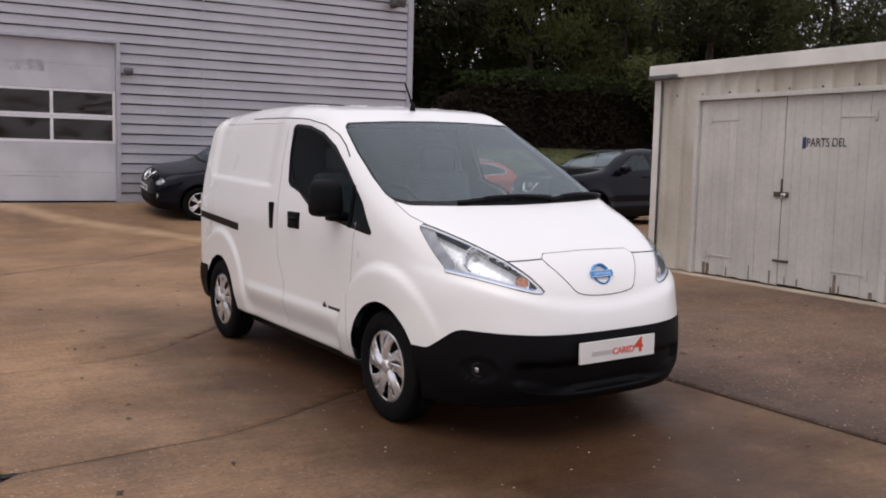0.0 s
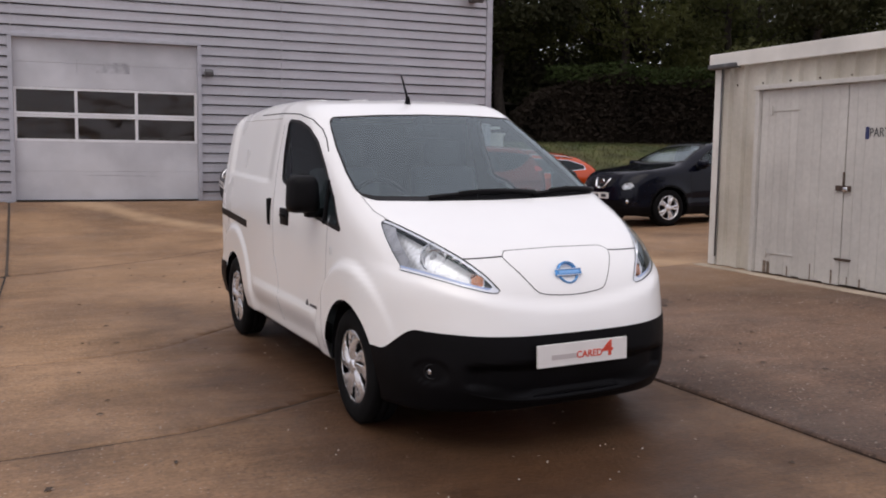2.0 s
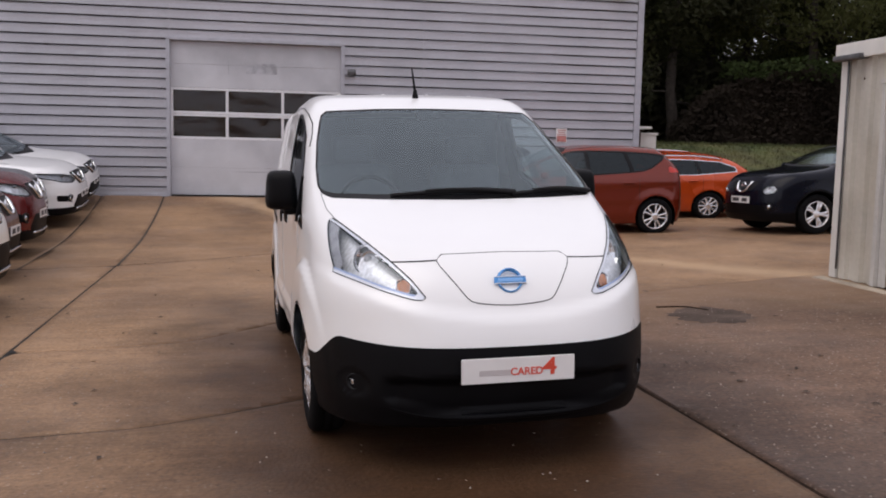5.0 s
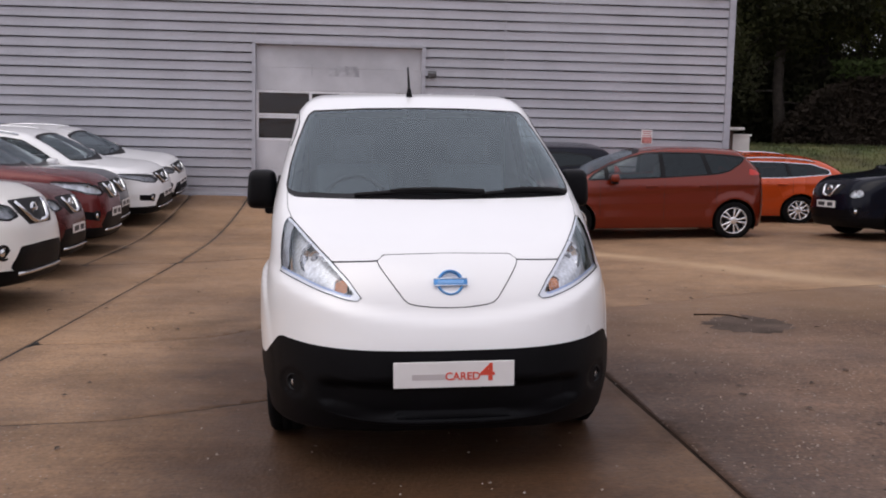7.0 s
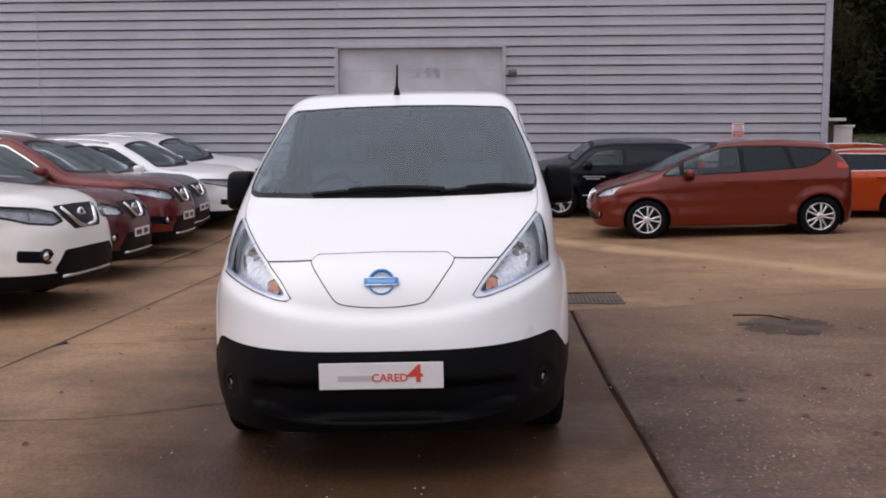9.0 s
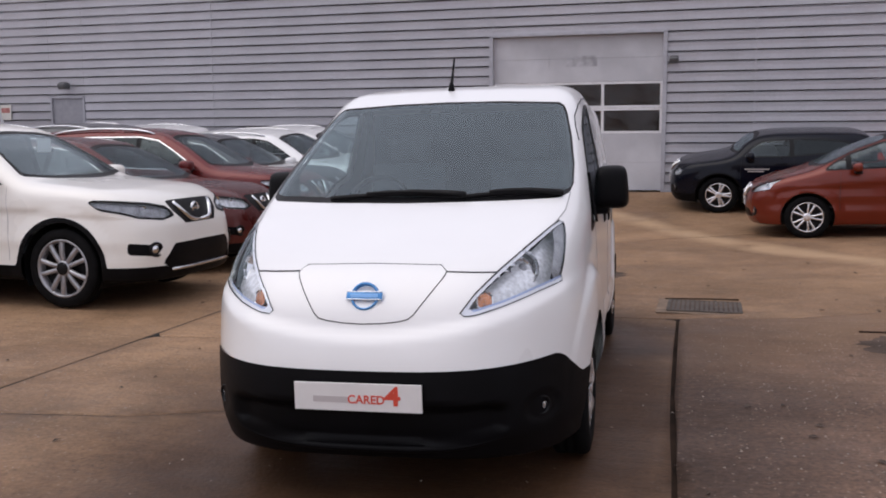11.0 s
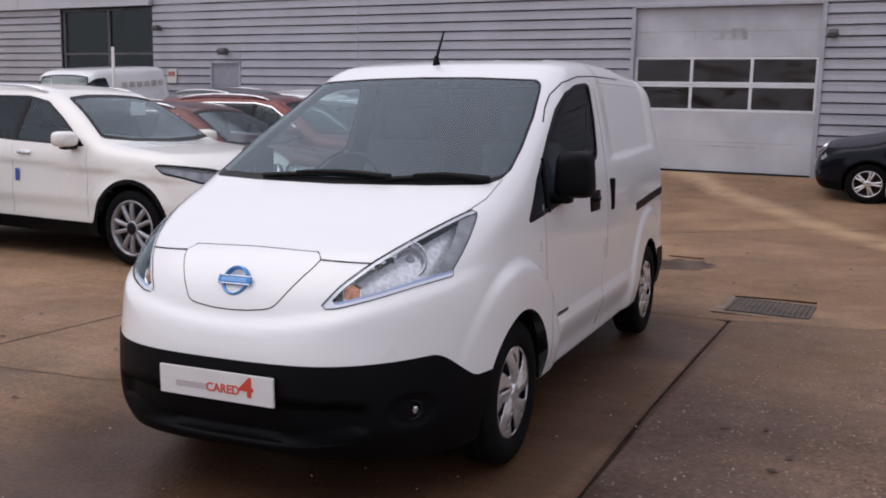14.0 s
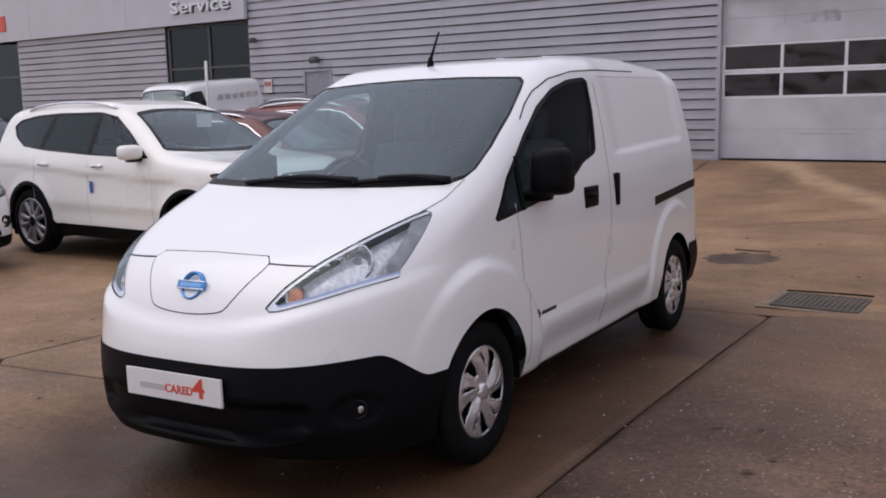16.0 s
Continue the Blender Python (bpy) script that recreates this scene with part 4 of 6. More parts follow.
part("painted_mark", box((SX - 0.004, 6.345, 1.535), (0.003, 0.045, 0.12)), material("blue_mark", (0.03, 0.04, 0.12), 0.5), shed, "plain dark blue mark")
for a in np.arange(4.45, 8.4, 0.42):
    part("screw", lathe([(-0.008, 0.006), (0.0, 0.011), (0.01, 0.011)], 8, "x"), M_RUST, shed, "rusty screw head").location = (SX - 0.002, a + 0.03, 2.11)
kerb = thing("kerb", pose(8.06, 6.4, gz(8.06, 6.4) - 0.03), "worn pale concrete kerb along the shed", "kerb", kind="structure")
part("kerb_stone", box((0, 0, 0.015), (0.16, 4.6, 0.07), 0.02), M_KERB, kerb, "pale worn concrete")

# ---- drain grate and dark patches ----
M_COLLAR = material("worn_collar", (0.235, 0.165, 0.115), 0.8, spread=0.35, scale=7, fine=0.25, bump=0.3)
M_PATCH = material("dark_repair", (0.108, 0.077, 0.061), 0.85, shine=0.2, spread=0.4, scale=3, fine=0.3, bump=0.3)
gr = thing("drain_grate", pose(4.50, 8.38, gz(4.50, 8.38)), "rectangular iron drain grate sunk in the concrete", "drain")
part("collar", box((0, 0, 0.001), (0.80, 0.68, 0.006), 0.002), M_COLLAR, gr, "pale worn concrete collar")
part("grate_pit", box((0, 0, 0.007), (0.58, 0.50, 0.008)), M_PATCH, gr, "dark pit")
for s in (1, -1):
    part("grate_frame", box((0, s * 0.255, 0.009), (0.62, 0.03, 0.014), 0.003), M_GRATE, gr, "iron frame")
    part("grate_frame", box((s * 0.30, 0, 0.009), (0.03, 0.48, 0.014), 0.003), M_GRATE, gr, "iron frame")
for i in range(14):
    part("grate_bar", box((-0.26 + 0.040 * i, 0, 0.010), (0.024, 0.48, 0.010)), M_GRATE, gr)


def repair(x, y, w, d, seed):
    rnd = random.Random(seed)
    pts = [(x + w / 2 * math.cos(a) * rnd.uniform(0.8, 1.2) * 1.1, y + d / 2 * math.sin(a) * rnd.uniform(0.8, 1.2) * 1.1) for a in np.linspace(0, math.tau, 42)[:-1]]
    bm = bmesh.new()
    bm.faces.new([bm.verts.new((a, b, top_z(a, b) + 0.002)) for a, b in pts])
    part("dark_repair_patch", bm, M_PATCH, ground, "dark damp repair patch in the yard")


repair(5.90, 6.90, 0.60, 0.72, 1)
repair(3.32, 10.3, 0.6, 0.7, 2)
for pts in (((5.60, 7.36), (5.78, 7.34), (5.88, 7.30), (5.98, 7.10)), ((3.08, 10.86), (3.25, 10.83), (3.46, 10.80)), ((4.15, 8.78), (4.5, 8.80), (4.8, 8.78))):
    bm = bmesh.new()
    add_tube(bm, [(a, b, top_z(a, b) + 0.003) for a, b in pts], 0.010, 6)
    part("broken_edge", bm, M_DAMPJOINT, ground, "broken edge of a cover", True)

# ---- things beside the building's corner ----
cab = thing("utility_cabinet", pose(10.83, 20.3, gz(10.83, 20.3)), "pale upright utility cabinet by the building's corner", "cabinet")
part("cabinet_body", box((0, 0, 0.72), (0.40, 0.35, 1.44), 0.02), M_FASCIA, cab, "pale painted body")
part("cabinet_top", box((0, 0, 1.46), (0.46, 0.41, 0.05), 0.01), M_FASCIA, cab, "")
post = thing("bin_store", pose(10.27, 20.1, gz(10.27, 20.1)), "dark timber screen with a pale flat cap", "screen")
for i in range(4):
    part("board", box((-0.27 + 0.18 * i, 0, 0.78), (0.17, 0.04, 1.56), 0.005), M_RUST, post, "dark board")
part("cap", box((0.05, 0, 1.60), (0.95, 0.5, 0.06), 0.01), M_FASCIA, post, "pale flat cap")


# ---- trees, hedge, grass ----
def leaf_cloud(rnd, centres, per, size, spread):
    v, f = [], []
    for c, rad in centres:
        for _ in range(per):
            d = Vector((rnd.gauss(0, 1), rnd.gauss(0, 1), rnd.gauss(0, 0.8)))
            p = Vector(c) + d.normalized() * rad * (rnd.random() ** 0.5) * spread
            a = Vector((rnd.gauss(0, 1), rnd.gauss(0, 1), rnd.gauss(0, 1))).normalized()
            b = a.orthogonal().normalized()
            s = size * rnd.uniform(0.6, 1.3)
            i = len(v)
            v += [p - a * s, p + b * s * 0.45 + a * s * 0.1, p + a * s, p - b * s * 0.45 + a * s * 0.1]
            f.append((i, i + 1, i + 2, i + 3))
    return v, f


def build_tree(seed, height, mat, label):
    rnd = random.Random(seed)
    tree = thing("tree", pose(0, 0, 0), label, "tree", "trees behind the yard")
    bm = bmesh.new()
    lean = Vector((rnd.uniform(-0.5, 0.5), rnd.uniform(-0.5, 0.5), 0))
    trunk = [Vector((0, 0, -0.3)) + lean * (t * t) + Vector((rnd.uniform(-.12, .12), rnd.uniform(-.12, .12), height * 0.92 * t)) for t in np.linspace(0, 1, 9)]
    add_tube(bm, trunk, [0.22 * (1 - 0.85 * t) + 0.02 for t in np.linspace(0, 1, 9)], 9)
    centres = []
    for k in range(26):
        t = rnd.uniform(0.16, 0.98)
        i = min(7, int(t * 8))
        p = trunk[i].lerp(trunk[i + 1], t * 8 - i)
        a = rnd.uniform(0, math.tau)
        ln = height * (0.30 - 0.16 * t) * rnd.uniform(0.6, 1.25)
        q = p + Vector((math.cos(a) * ln, math.sin(a) * ln, ln * rnd.uniform(0.1, 0.6)))
        mid = p.lerp(q, 0.5) + Vector((0, 0, -0.1 * ln))
        add_tube(bm, [p, mid, q], [0.07 * (1 - 0.6 * t), 0.04 * (1 - 0.5 * t), 0.012], 5)
        centres += [(q, height * 0.085 * rnd.uniform(0.7, 1.3)), (mid.lerp(q, 0.4) + Vector((rnd.uniform(-.5, .5), rnd.uniform(-.5, .5), rnd.uniform(-.2, .5))), height * 0.075)]
        for _ in range(2):
            centres.append((q + Vector((rnd.uniform(-1, 1), rnd.uniform(-1, 1), rnd.uniform(-.6, .8))) * height * 0.07, height * 0.05))
    part("trunk", bm, M_BARK, tree, "dark trunk and limbs", True)
    v, f = leaf_cloud(rnd, centres, 125, 0.115, 1.2)
    mesh_part("crown", v, f, mat, tree, "thin dark green foliage with gaps", kind="stuff")
    return tree


rnd = random.Random(11)
kinds = [build_tree(1, 11.0, M_LEAF, "tall leafy tree behind the hedge"), build_tree(2, 12.5, M_LEAFDARK, "tall dark tree behind the hedge"), build_tree(3, 10.0, M_LEAFDARK, "slender dark tree behind the hedge")]
spots = [(21.5, 31), (14.0, 33), (16.5, 31.5), (19, 34), (11.5, 31), (24, 33), (27, 31.5), (30, 33), (33, 31), (36, 33), (15, 38), (26, 38), (36, 38), (40, 32), (26, 25.5), (31, 24), (29, 19.5), (33, 15.5), (9, 34), (38, 26), (12.5, 36), (18, 37), (22, 36.5), (30, 37), (20.5, 40), (33, 40)]
for i, (x, y) in enumerate(spots):
    m = pose(x, y, gz(x, y), 0, 0, rnd.uniform(0, 360))
    if i < 3:
        kinds[i].matrix_basis = m
    else:
        copy_thing(kinds[i % 3], m)


def hedge(name, x0, x1, y, z0, z1, mat, n, label, depth=1.2, size=0.11, core=False, taper=0.0):
    def rise(x):
        return 1 - 0.62 * (1 - min(1.0, (x - x0) / taper)) ** 2.2 if taper else 1.0
    rnd = random.Random(int(x0 * 10 + n))
    v, f = [], []
    for _ in range(n):
        x = rnd.uniform(x0, x1)
        top = z1 + 0.35 * noise.noise((x * 0.5, y, 2.0)) + 0.15 * noise.noise((x * 2.1, y, 5.0))
        p = Vector((x, y + rnd.uniform(-depth / 2, depth / 2) + 0.3 * noise.noise((x * 0.7, 1, 1)), z0 + (top - z0) * rise(x) * rnd.random() ** 0.8))
        a = Vector((rnd.gauss(0, 1), rnd.gauss(0, 1), rnd.gauss(0, 1))).normalized()
        b = a.orthogonal().normalized()
        s = size * rnd.uniform(0.6, 1.4)
        i = len(v)
        v += [p - a * s, p + b * s * 0.5, p + a * s, p - b * s * 0.5]
        f.append((i, i + 1, i + 2, i + 3))
    if core:
        xs = np.arange(x0, x1, 0.4)
        for side in (-0.25, 0.25):
            b = len(v)
            for x in xs:
                top = z1 - 0.25 + 0.35 * noise.noise((x * 0.5, y, 2.0))
                v += [(x, y + side, z0 + (top - z0) * rise(x) * t) for t in (0.0, 0.5, 1.0)]
            for k in range(len(xs) - 1):
                for t in (0, 1):
                    f.append((b + 3 * k + t, b + 3 * k + 3 + t, b + 3 * k + 4 + t, b + 3 * k + 1 + t))
    return tagged(mesh_part(name, v, f, mat), label, "hedge", kind="stuff")


hedge("hedge", 15.7, 40, 29.5, 1.2, 4.4, M_HEDGE, 52000, "dense dark clipped hedge on the grass bank", 1.2, 0.09, True, 3.4)
hedge("hedge_shoots", 17.4, 40, 29.3, 4.1, 4.85, M_HEDGETOP, 5000, "fresh green shoots along the hedge top", 1.3, 0.09)
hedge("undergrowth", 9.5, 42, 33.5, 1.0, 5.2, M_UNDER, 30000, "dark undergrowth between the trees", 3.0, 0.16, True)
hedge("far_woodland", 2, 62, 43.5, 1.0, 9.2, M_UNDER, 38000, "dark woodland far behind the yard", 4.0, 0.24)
v, f = [], []
rg = random.Random(3)
for _ in range(30000):
    x, y = rg.uniform(10.7, 34), rg.uniform(19.8, 29.5)
    z = gz(x, y) - 0.03
    a = rg.uniform(0, math.tau)
    hgt = rg.uniform(0.05, 0.14)
    d = Vector((math.cos(a), math.sin(a), 0)) * 0.012
    q = Vector((x, y, z))
    i = len(v)
    v += [q - d, q + d, q + Vector((rg.uniform(-0.05, 0.05), rg.uniform(-0.05, 0.05), hgt))]
    f.append((i, i + 1, i + 2))
tagged(mesh_part("grass_blades", v, f, M_GRASS), "rough grass on the bank", "grass", kind="stuff")

# ---- loose grit and leaves on the yard ----
v, f = [], []
rg = random.Random(8)
for k in range(2600):
    x, y = (rg.uniform(4.5, 9.0), rg.uniform(0.5, 9.0)) if k % 3 else (rg.uniform(-2.0, 5.0), rg.uniform(1.5, 10.0))
    r = rg.uniform(0.003, 0.009)
    z = top_z(x, y) + 0.001
    i = len(v)
    a = rg.uniform(0, 2)
    v += [(x + r * math.cos(a + q * 2.09), y + r * math.sin(a + q * 2.09), z) for q in range(3)] + [(x, y, z + r * 0.8)]
    f += [(i, i + 1, i + 3), (i + 1, i + 2, i + 3), (i + 2, i, i + 3)]
tagged(mesh_part("loose_grit", v, f, material("grit", (0.32, 0.27, 0.23), 0.8, spread=0.4, scale=30)), "pale grit scattered on the yard", "grit", kind="stuff")
v, f = [], []
for k in range(160):
    x, y = rg.uniform(-1.0, 8.0), rg.uniform(1.5, 12.0)
    if 2.1 < x < 4.2 and 3.2 < y < 8:
        continue
    z = top_z(x, y) + 0.006
    a, s = rg.uniform(0, math.tau), rg.uniform(0.012, 0.035)
    c, n = math.cos(a), math.sin(a)
    i = len(v)
    v += [(x - s * c, y - s * n, z), (x + s * 0.45 * n, y - s * 0.45 * c, z + 0.006), (x + s * c, y + s * n, z + 0.002), (x - s * 0.45 * n, y + s * 0.45 * c, z + 0.008)]
    f.append((i, i + 1, i + 2, i + 3))
tagged(mesh_part("fallen_leaves", v, f, material("wet_leaves", (0.045, 0.028, 0.016), 0.6, spread=0.4, scale=9)), "few dark wet leaves on the yard", "leaves", kind="stuff")


# ---- the white electric van ----
def build_van():
    top = soft_table([(-1.2, 0.30), (-0.95, 0.72), (-0.90, 0.82), (-0.84, 0.90), (-0.74, 0.975), (-0.60, 1.035), (-0.40, 1.105), (-0.10, 1.205), (0.40, 1.475), (0.86, 1.712), (1.05, 1.785), (1.3, 1.815), (1.8, 1.838), (2.4, 1.835), (3.0, 1.80), (3.4, 1.75), (3.6, 1.70)], 0.06)
    side = soft_table([(0.0, 0.80), (0.22, 0.828), (0.35, 0.845), (0.5, 0.850), (0.75, 0.848), (0.95, 0.846), (1.1, 0.838), (1.25, 0.812), (1.4, 0.785), (1.6, 0.742), (1.75, 0.708), (1.9, 0.67)], 0.08)
    nose = soft_table([(0.1, -0.78), (0.25, -0.862), (0.33, -0.915), (0.45, -0.923), (0.6, -0.916), (0.68, -0.900), (0.74, -0.892), (0.80, -0.883), (0.9, -0.84), (1.0, -0.76), (1.2, -0.5)], 0.05)
    tail = soft_table([(0.2, 3.38), (0.5, 3.46), (0.9, 3.46), (1.3, 3.43), (1.9, 3.30)], 0.1)

    def field(x, y, z):
        ax = np.abs(x)
        t = (z - top(y) + 0.055 * ax ** 2 * (1 - 0.4 * sst(0.8, 1.2, y))) / (1 + 0.35 * sst(-0.15, 0.1, y) * (1 - sst(0.8, 1.0, y)))
        s = side(z) * (1 - 0.055 * sst(1.6, 3.5, y) - 0.085 * sst(0.35, -0.75, y) * sst(0.72, 1.05, z))
        for wy in (0.0, 2.72):
            r = np.hypot(y - wy, z - 0.31)
            s = s + (0.030 if wy == 0 else 0.020) * sst(0.595, 0.535, r) * sst(0.25, 0.45, z)
        mid = sst(0.50, 0.66, y) * (1 - sst(2.02, 2.22, y))
        s = s + (0.015 * sst(0.548, 0.512, z) - 0.034 * sst(0.50, 0.34, z)) * mid
        s = s - 0.021 * sst(1.245 + 0.025 * (y - 1.6), 1.272 + 0.025 * (y - 1.6), z) * sst(1.60, 1.85, y) * (1 - sst(2.98, 3.10, y))
        f = nose(z) + 0.44 * (ax / 0.8) ** 4.2 - y
        # a soft shelf under the flap and the lamps, a sunk air intake over a curved lip
        crease = 0.762 + 0.26 * ax ** 2
        f = f - 0.036 * sst(crease, crease - 0.070, z)
        lip = 0.288 + 0.11 * (ax / 0.70) ** 3
        f = f + 0.045 * sst(lip, lip + 0.028, z) * sst(0.470, 0.440, z) * sst(0.60, 0.50, ax)
        f = f + 0.014 * sst(0.066, 0.050, np.hypot(ax - 0.690, z - 0.420))
        f = f / (1 + 0.8 * (ax / 0.8) ** 4)
        b = y - tail(z) + 0.09 * (ax / 0.8) ** 4
        out = smax(ax - s, t, 0.15)
        out = smax(out, f, 0.10)
        out = smax(out, b, 0.14)
        return smax(out, 0.21 - z + 0.02 * sst(-0.6, -0.9, y) + 0.062 * sst(-0.2, 0.2, y), 0.03)

    van = thing("electric_van", pose(VAN[0], VAN[1], VAN[2], 0, VAN[3], VAN[4]), "white electric panel van with black bumpers, parked on concrete", "van")
    sk = Skin(field, (-0.95, -1.05, 0.18), (0.95, 3.6, 1.95), 0.026, (1.0, 0.7), 0.75)
    x, y, z = sk.xyz()
    body = sk.faces
    # wheel arches
    for wy, wr in ((0.0, 0.365), (2.72, 0.355)):
        x, y, z = sk.xyz()
        _, body = sk.cut(body, np.maximum(np.hypot(y - wy, z - 0.315) - wr, 0.50 - np.abs(x)))

    def take(faces, g):
        return sk.cut(faces, g)
    # windscreen
    x, y, z = sk.xyz()
    half = [(0, 1.200), (0.45, 1.205), (0.70, 1.213), (0.742, 1.232), (0.754, 1.27), (0.745, 1.36), (0.712, 1.50), (0.672, 1.62), (0.652, 1.665), (0.62, 1.688), (0.3, 1.703), (0, 1.707)]
    ws = half + [(-u, v) for u, v in half[-2:0:-1]]
    screen, body = take(body, np.maximum(sdf(ws, x, z), y - 1.15))
    # cab side windows
    x, y, z = sk.xyz()
    sw = [(0.145, 1.03), (0.30, 1.215), (0.56, 1.40), (0.78, 1.535), (0.98, 1.625), (1.20, 1.672), (1.42, 1.688), (1.47, 1.67), (1.455, 1.5), (1.40, 1.295), (1.36, 1.27), (1.20, 1.235), (0.98, 1.135), (0.55, 1.075)]
    sides, body = take(body, np.maximum(sdf(sw, y, z), 0.4 - np.abs(x)))
    # headlamps
    x, y, z = sk.xyz()
    lamp_f = [(0.375, 0.797), (0.44, 0.885), (0.52, 0.965), (0.62, 1.05), (0.70, 1.115), (0.80, 1.17), (0.95, 1.17), (0.95, 0.93), (0.80, 0.905), (0.68, 0.872), (0.56, 0.833), (0.45, 0.803)]
    back = [(-1.3, 0.6), (-0.52, 0.6), (-0.475, 0.915), (-0.20, 1.112), (-0.25, 1.3), (-1.3, 1.3)]
    lamps, body = take(body, np.maximum(sdf(lamp_f, np.abs(x), z), sdf(back, y, z)))
    # front bumper
    x, y, z = sk.xyz()
    ax = np.abs(x)
    line = 0.598 + 0.020 * (ax / 0.75) ** 2 - 0.125 * sst(-0.64, -0.40, y)
    bumper, body = take(body, np.maximum(z - line, y + 0.30))
    x, y, z = sk.xyz()
    rear_bumper, body = take(body, np.maximum(z - 0.56, 3.02 - y))
    x, y, z = sk.xyz()
    flap_poly = [(-0.285, 0.985), (-0.315, 0.962), (-0.305, 0.940), (-0.205, 0.808), (-0.185, 0.792), (-0.15, 0.783), (-0.08, 0.775), (0, 0.772), (0.08, 0.775), (0.15, 0.783), (0.185, 0.792), (0.205, 0.808), (0.305, 0.940), (0.315, 0.962), (0.285, 0.985), (0, 0.99)]
    flap, body = take(body, np.maximum(sdf(flap_poly, x, z), y + 0.5))

    sk.panel("body", body, M_WHITE, van, "glossy white painted body")
    flap_ob = sk.panel("charging_flap", flap, M_WHITE, van, "white charging port flap in the nose", 0.0015)
    # inner lining of the cab
    x, y, z = sk.xyz()
    cab, _ = sk.cut(body, np.maximum(np.maximum(y - 1.62, -0.5 - y), 0.62 - z))
    sk.panel("cabin_lining", cab, M_LINING, van, "dark grey inner lining", -0.03)
    # glass with its dark edge
    x, y, z = sk.xyz()
    edge = sdf(ws, x, z)
    inner, rim = sk.cut(screen, edge + 0.008 + 0.020 * sst(1.265, 1.235, z))
    sk.panel("windscreen_edge", rim, M_TRIM, van, "black printed windscreen border", -0.003)
    sk.panel("windscreen", inner, M_GLASS, van, "large curved windscreen", -0.003).visible_shadow = False
    for sgn in (1, -1):
        x, y, z = sk.xyz()
        one, _ = sk.cut(sides, -sgn * x)
        x, y, z = sk.xyz()
        inner, rim = sk.cut(one, sdf(sw, y, z) + 0.022)
        x, y, z = sk.xyz()
        quarter, inner2 = sk.cut(inner, y - 0.42)
        sk.panel("window_seal", rim, M_TRIM, van, "black window seal", 0.001)
        sk.panel("side_window", inner2, M_SIDEGLASS, van, "dark cab side window", -0.004)
        sk.panel("quarter_window", quarter, M_SIDEGLASS, van, "small triangular window", -0.004)
        # division post of the window
        a, b = sk.drop((sgn * 1.3, 0.43, 1.06), (-sgn, 0, 0)), sk.drop((sgn * 1.3, 0.43, 1.31), (-sgn, 0, 0))
        part("window_post", tube([a, b], 0.014, 6), M_PLASTIC, van, "black window post")
        # lamps
        x, y, z = sk.xyz()
        one, _ = sk.cut(lamps, -sgn * x)
        lamp = sk.panel("headlamp", one, M_LENS, van, "clear headlamp lens with a blue lower edge", 0.002)
        lamp.visible_shadow = False
        sk.panel("lamp_bowl", one, M_LAMPWHITE, lamp, "silvery lamp reflector", -0.060)
        x, y, z = sk.xyz()
        g = sdf(lamp_f, np.abs(x), z)
        band, rim = sk.cut(one, g + 0.0035)
        sk.panel("lamp_rim", rim, M_TRIM, lamp, "dark lamp edge", 0.003)
        x, y, z = sk.xyz()
        inn, band = sk.cut(band, sdf(lamp_f, np.abs(x), z) + 0.016)
        sk.panel("bright_edge", band, M_LAMPEDGE, lamp, "bright silver border inside the lamp", -0.003)
        x, y, z = sk.xyz()
        low = z - np.interp(np.abs(x), (0.375, 0.45, 0.56, 0.68, 0.80), (0.797, 0.803, 0.833, 0.872, 0.905))
        blue, _ = sk.cut(inn, np.maximum(low - 0.026, 0.43 - np.abs(x)))
        sk.panel("blue_strip", blue, M_BLUETRIM, lamp, "blue strip along the lamp's lower edge", -0.004)
        x, y, z = sk.xyz()
        hook, _ = sk.cut(inn, -sdf(back, y, z) - 0.045)
        sk.panel("lamp_back_trim", hook, M_LAMPGREY, lamp, "smoked trim behind the lamp", -0.010)
        c = sk.drop((sgn * 0.640, -2, 0.968), (0, 1, 0))
        n = Vector((sgn * 0.45, -0.85, 0.25)).normalized()
        rot = n.to_track_quat("Z", "Y").to_matrix().to_4x4()
        seat_m = Matrix.Translation(Vector(c) - n * 0.046 - Vector((sgn * 0.014, 0, 0))) @ rot @ Matrix.Diagonal((0.84, 0.95, 0.8, 1))
        bm = lathe([(-0.050, 0.020), (-0.036, 0.044), (-0.014, 0.066), (0.002, 0.074), (-0.004, 0.080), (-0.04, 0.084)], 13, "z")
        bmesh.ops.transform(bm, matrix=seat_m, verts=bm.verts)
        part("main_beam", bm, M_CHROME, lamp, "faceted chrome main beam bowl")
        bm = lathe([(-0.05, 0.024), (-0.020, 0.022), (-0.012, 0.012), (-0.010, 0.001)], 14, "z")
        bmesh.ops.transform(bm, matrix=seat_m, verts=bm.verts)
        part("bulb_cap", bm, M_LAMPGREY, lamp, "grey bulb cap", True)
        for k in range(5):
            t = k / 4
            p = Vector(sk.drop((sgn * (0.470 + 0.10 * t), -2, 0.905 + 0.075 * t), (0, 1, 0))) - n * 0.020
            part("reflector_step", box((0, 0, 0), (0.030, 0.010, 0.012), 0.003, Matrix.Translation(p) @ rot), M_CHROME, lamp)
        c = sk.drop((sgn * 0.487, -2, 0.858), (0, 1, 0))
        bm = box((0, 0, -0.008), (0.062, 0.070, 0.020), 0.008)
        bmesh.ops.transform(bm, matrix=Matrix.Translation(Vector(c) - n * 0.026) @ rot, verts=bm.verts)
        ind = part("indicator", bm, M_AMBER, lamp, "amber turn indicator", True)
        bm = lathe([(-0.004, 0.044), (0.004, 0.040), (0.0, 0.034), (-0.02, 0.030)], 6, "z")
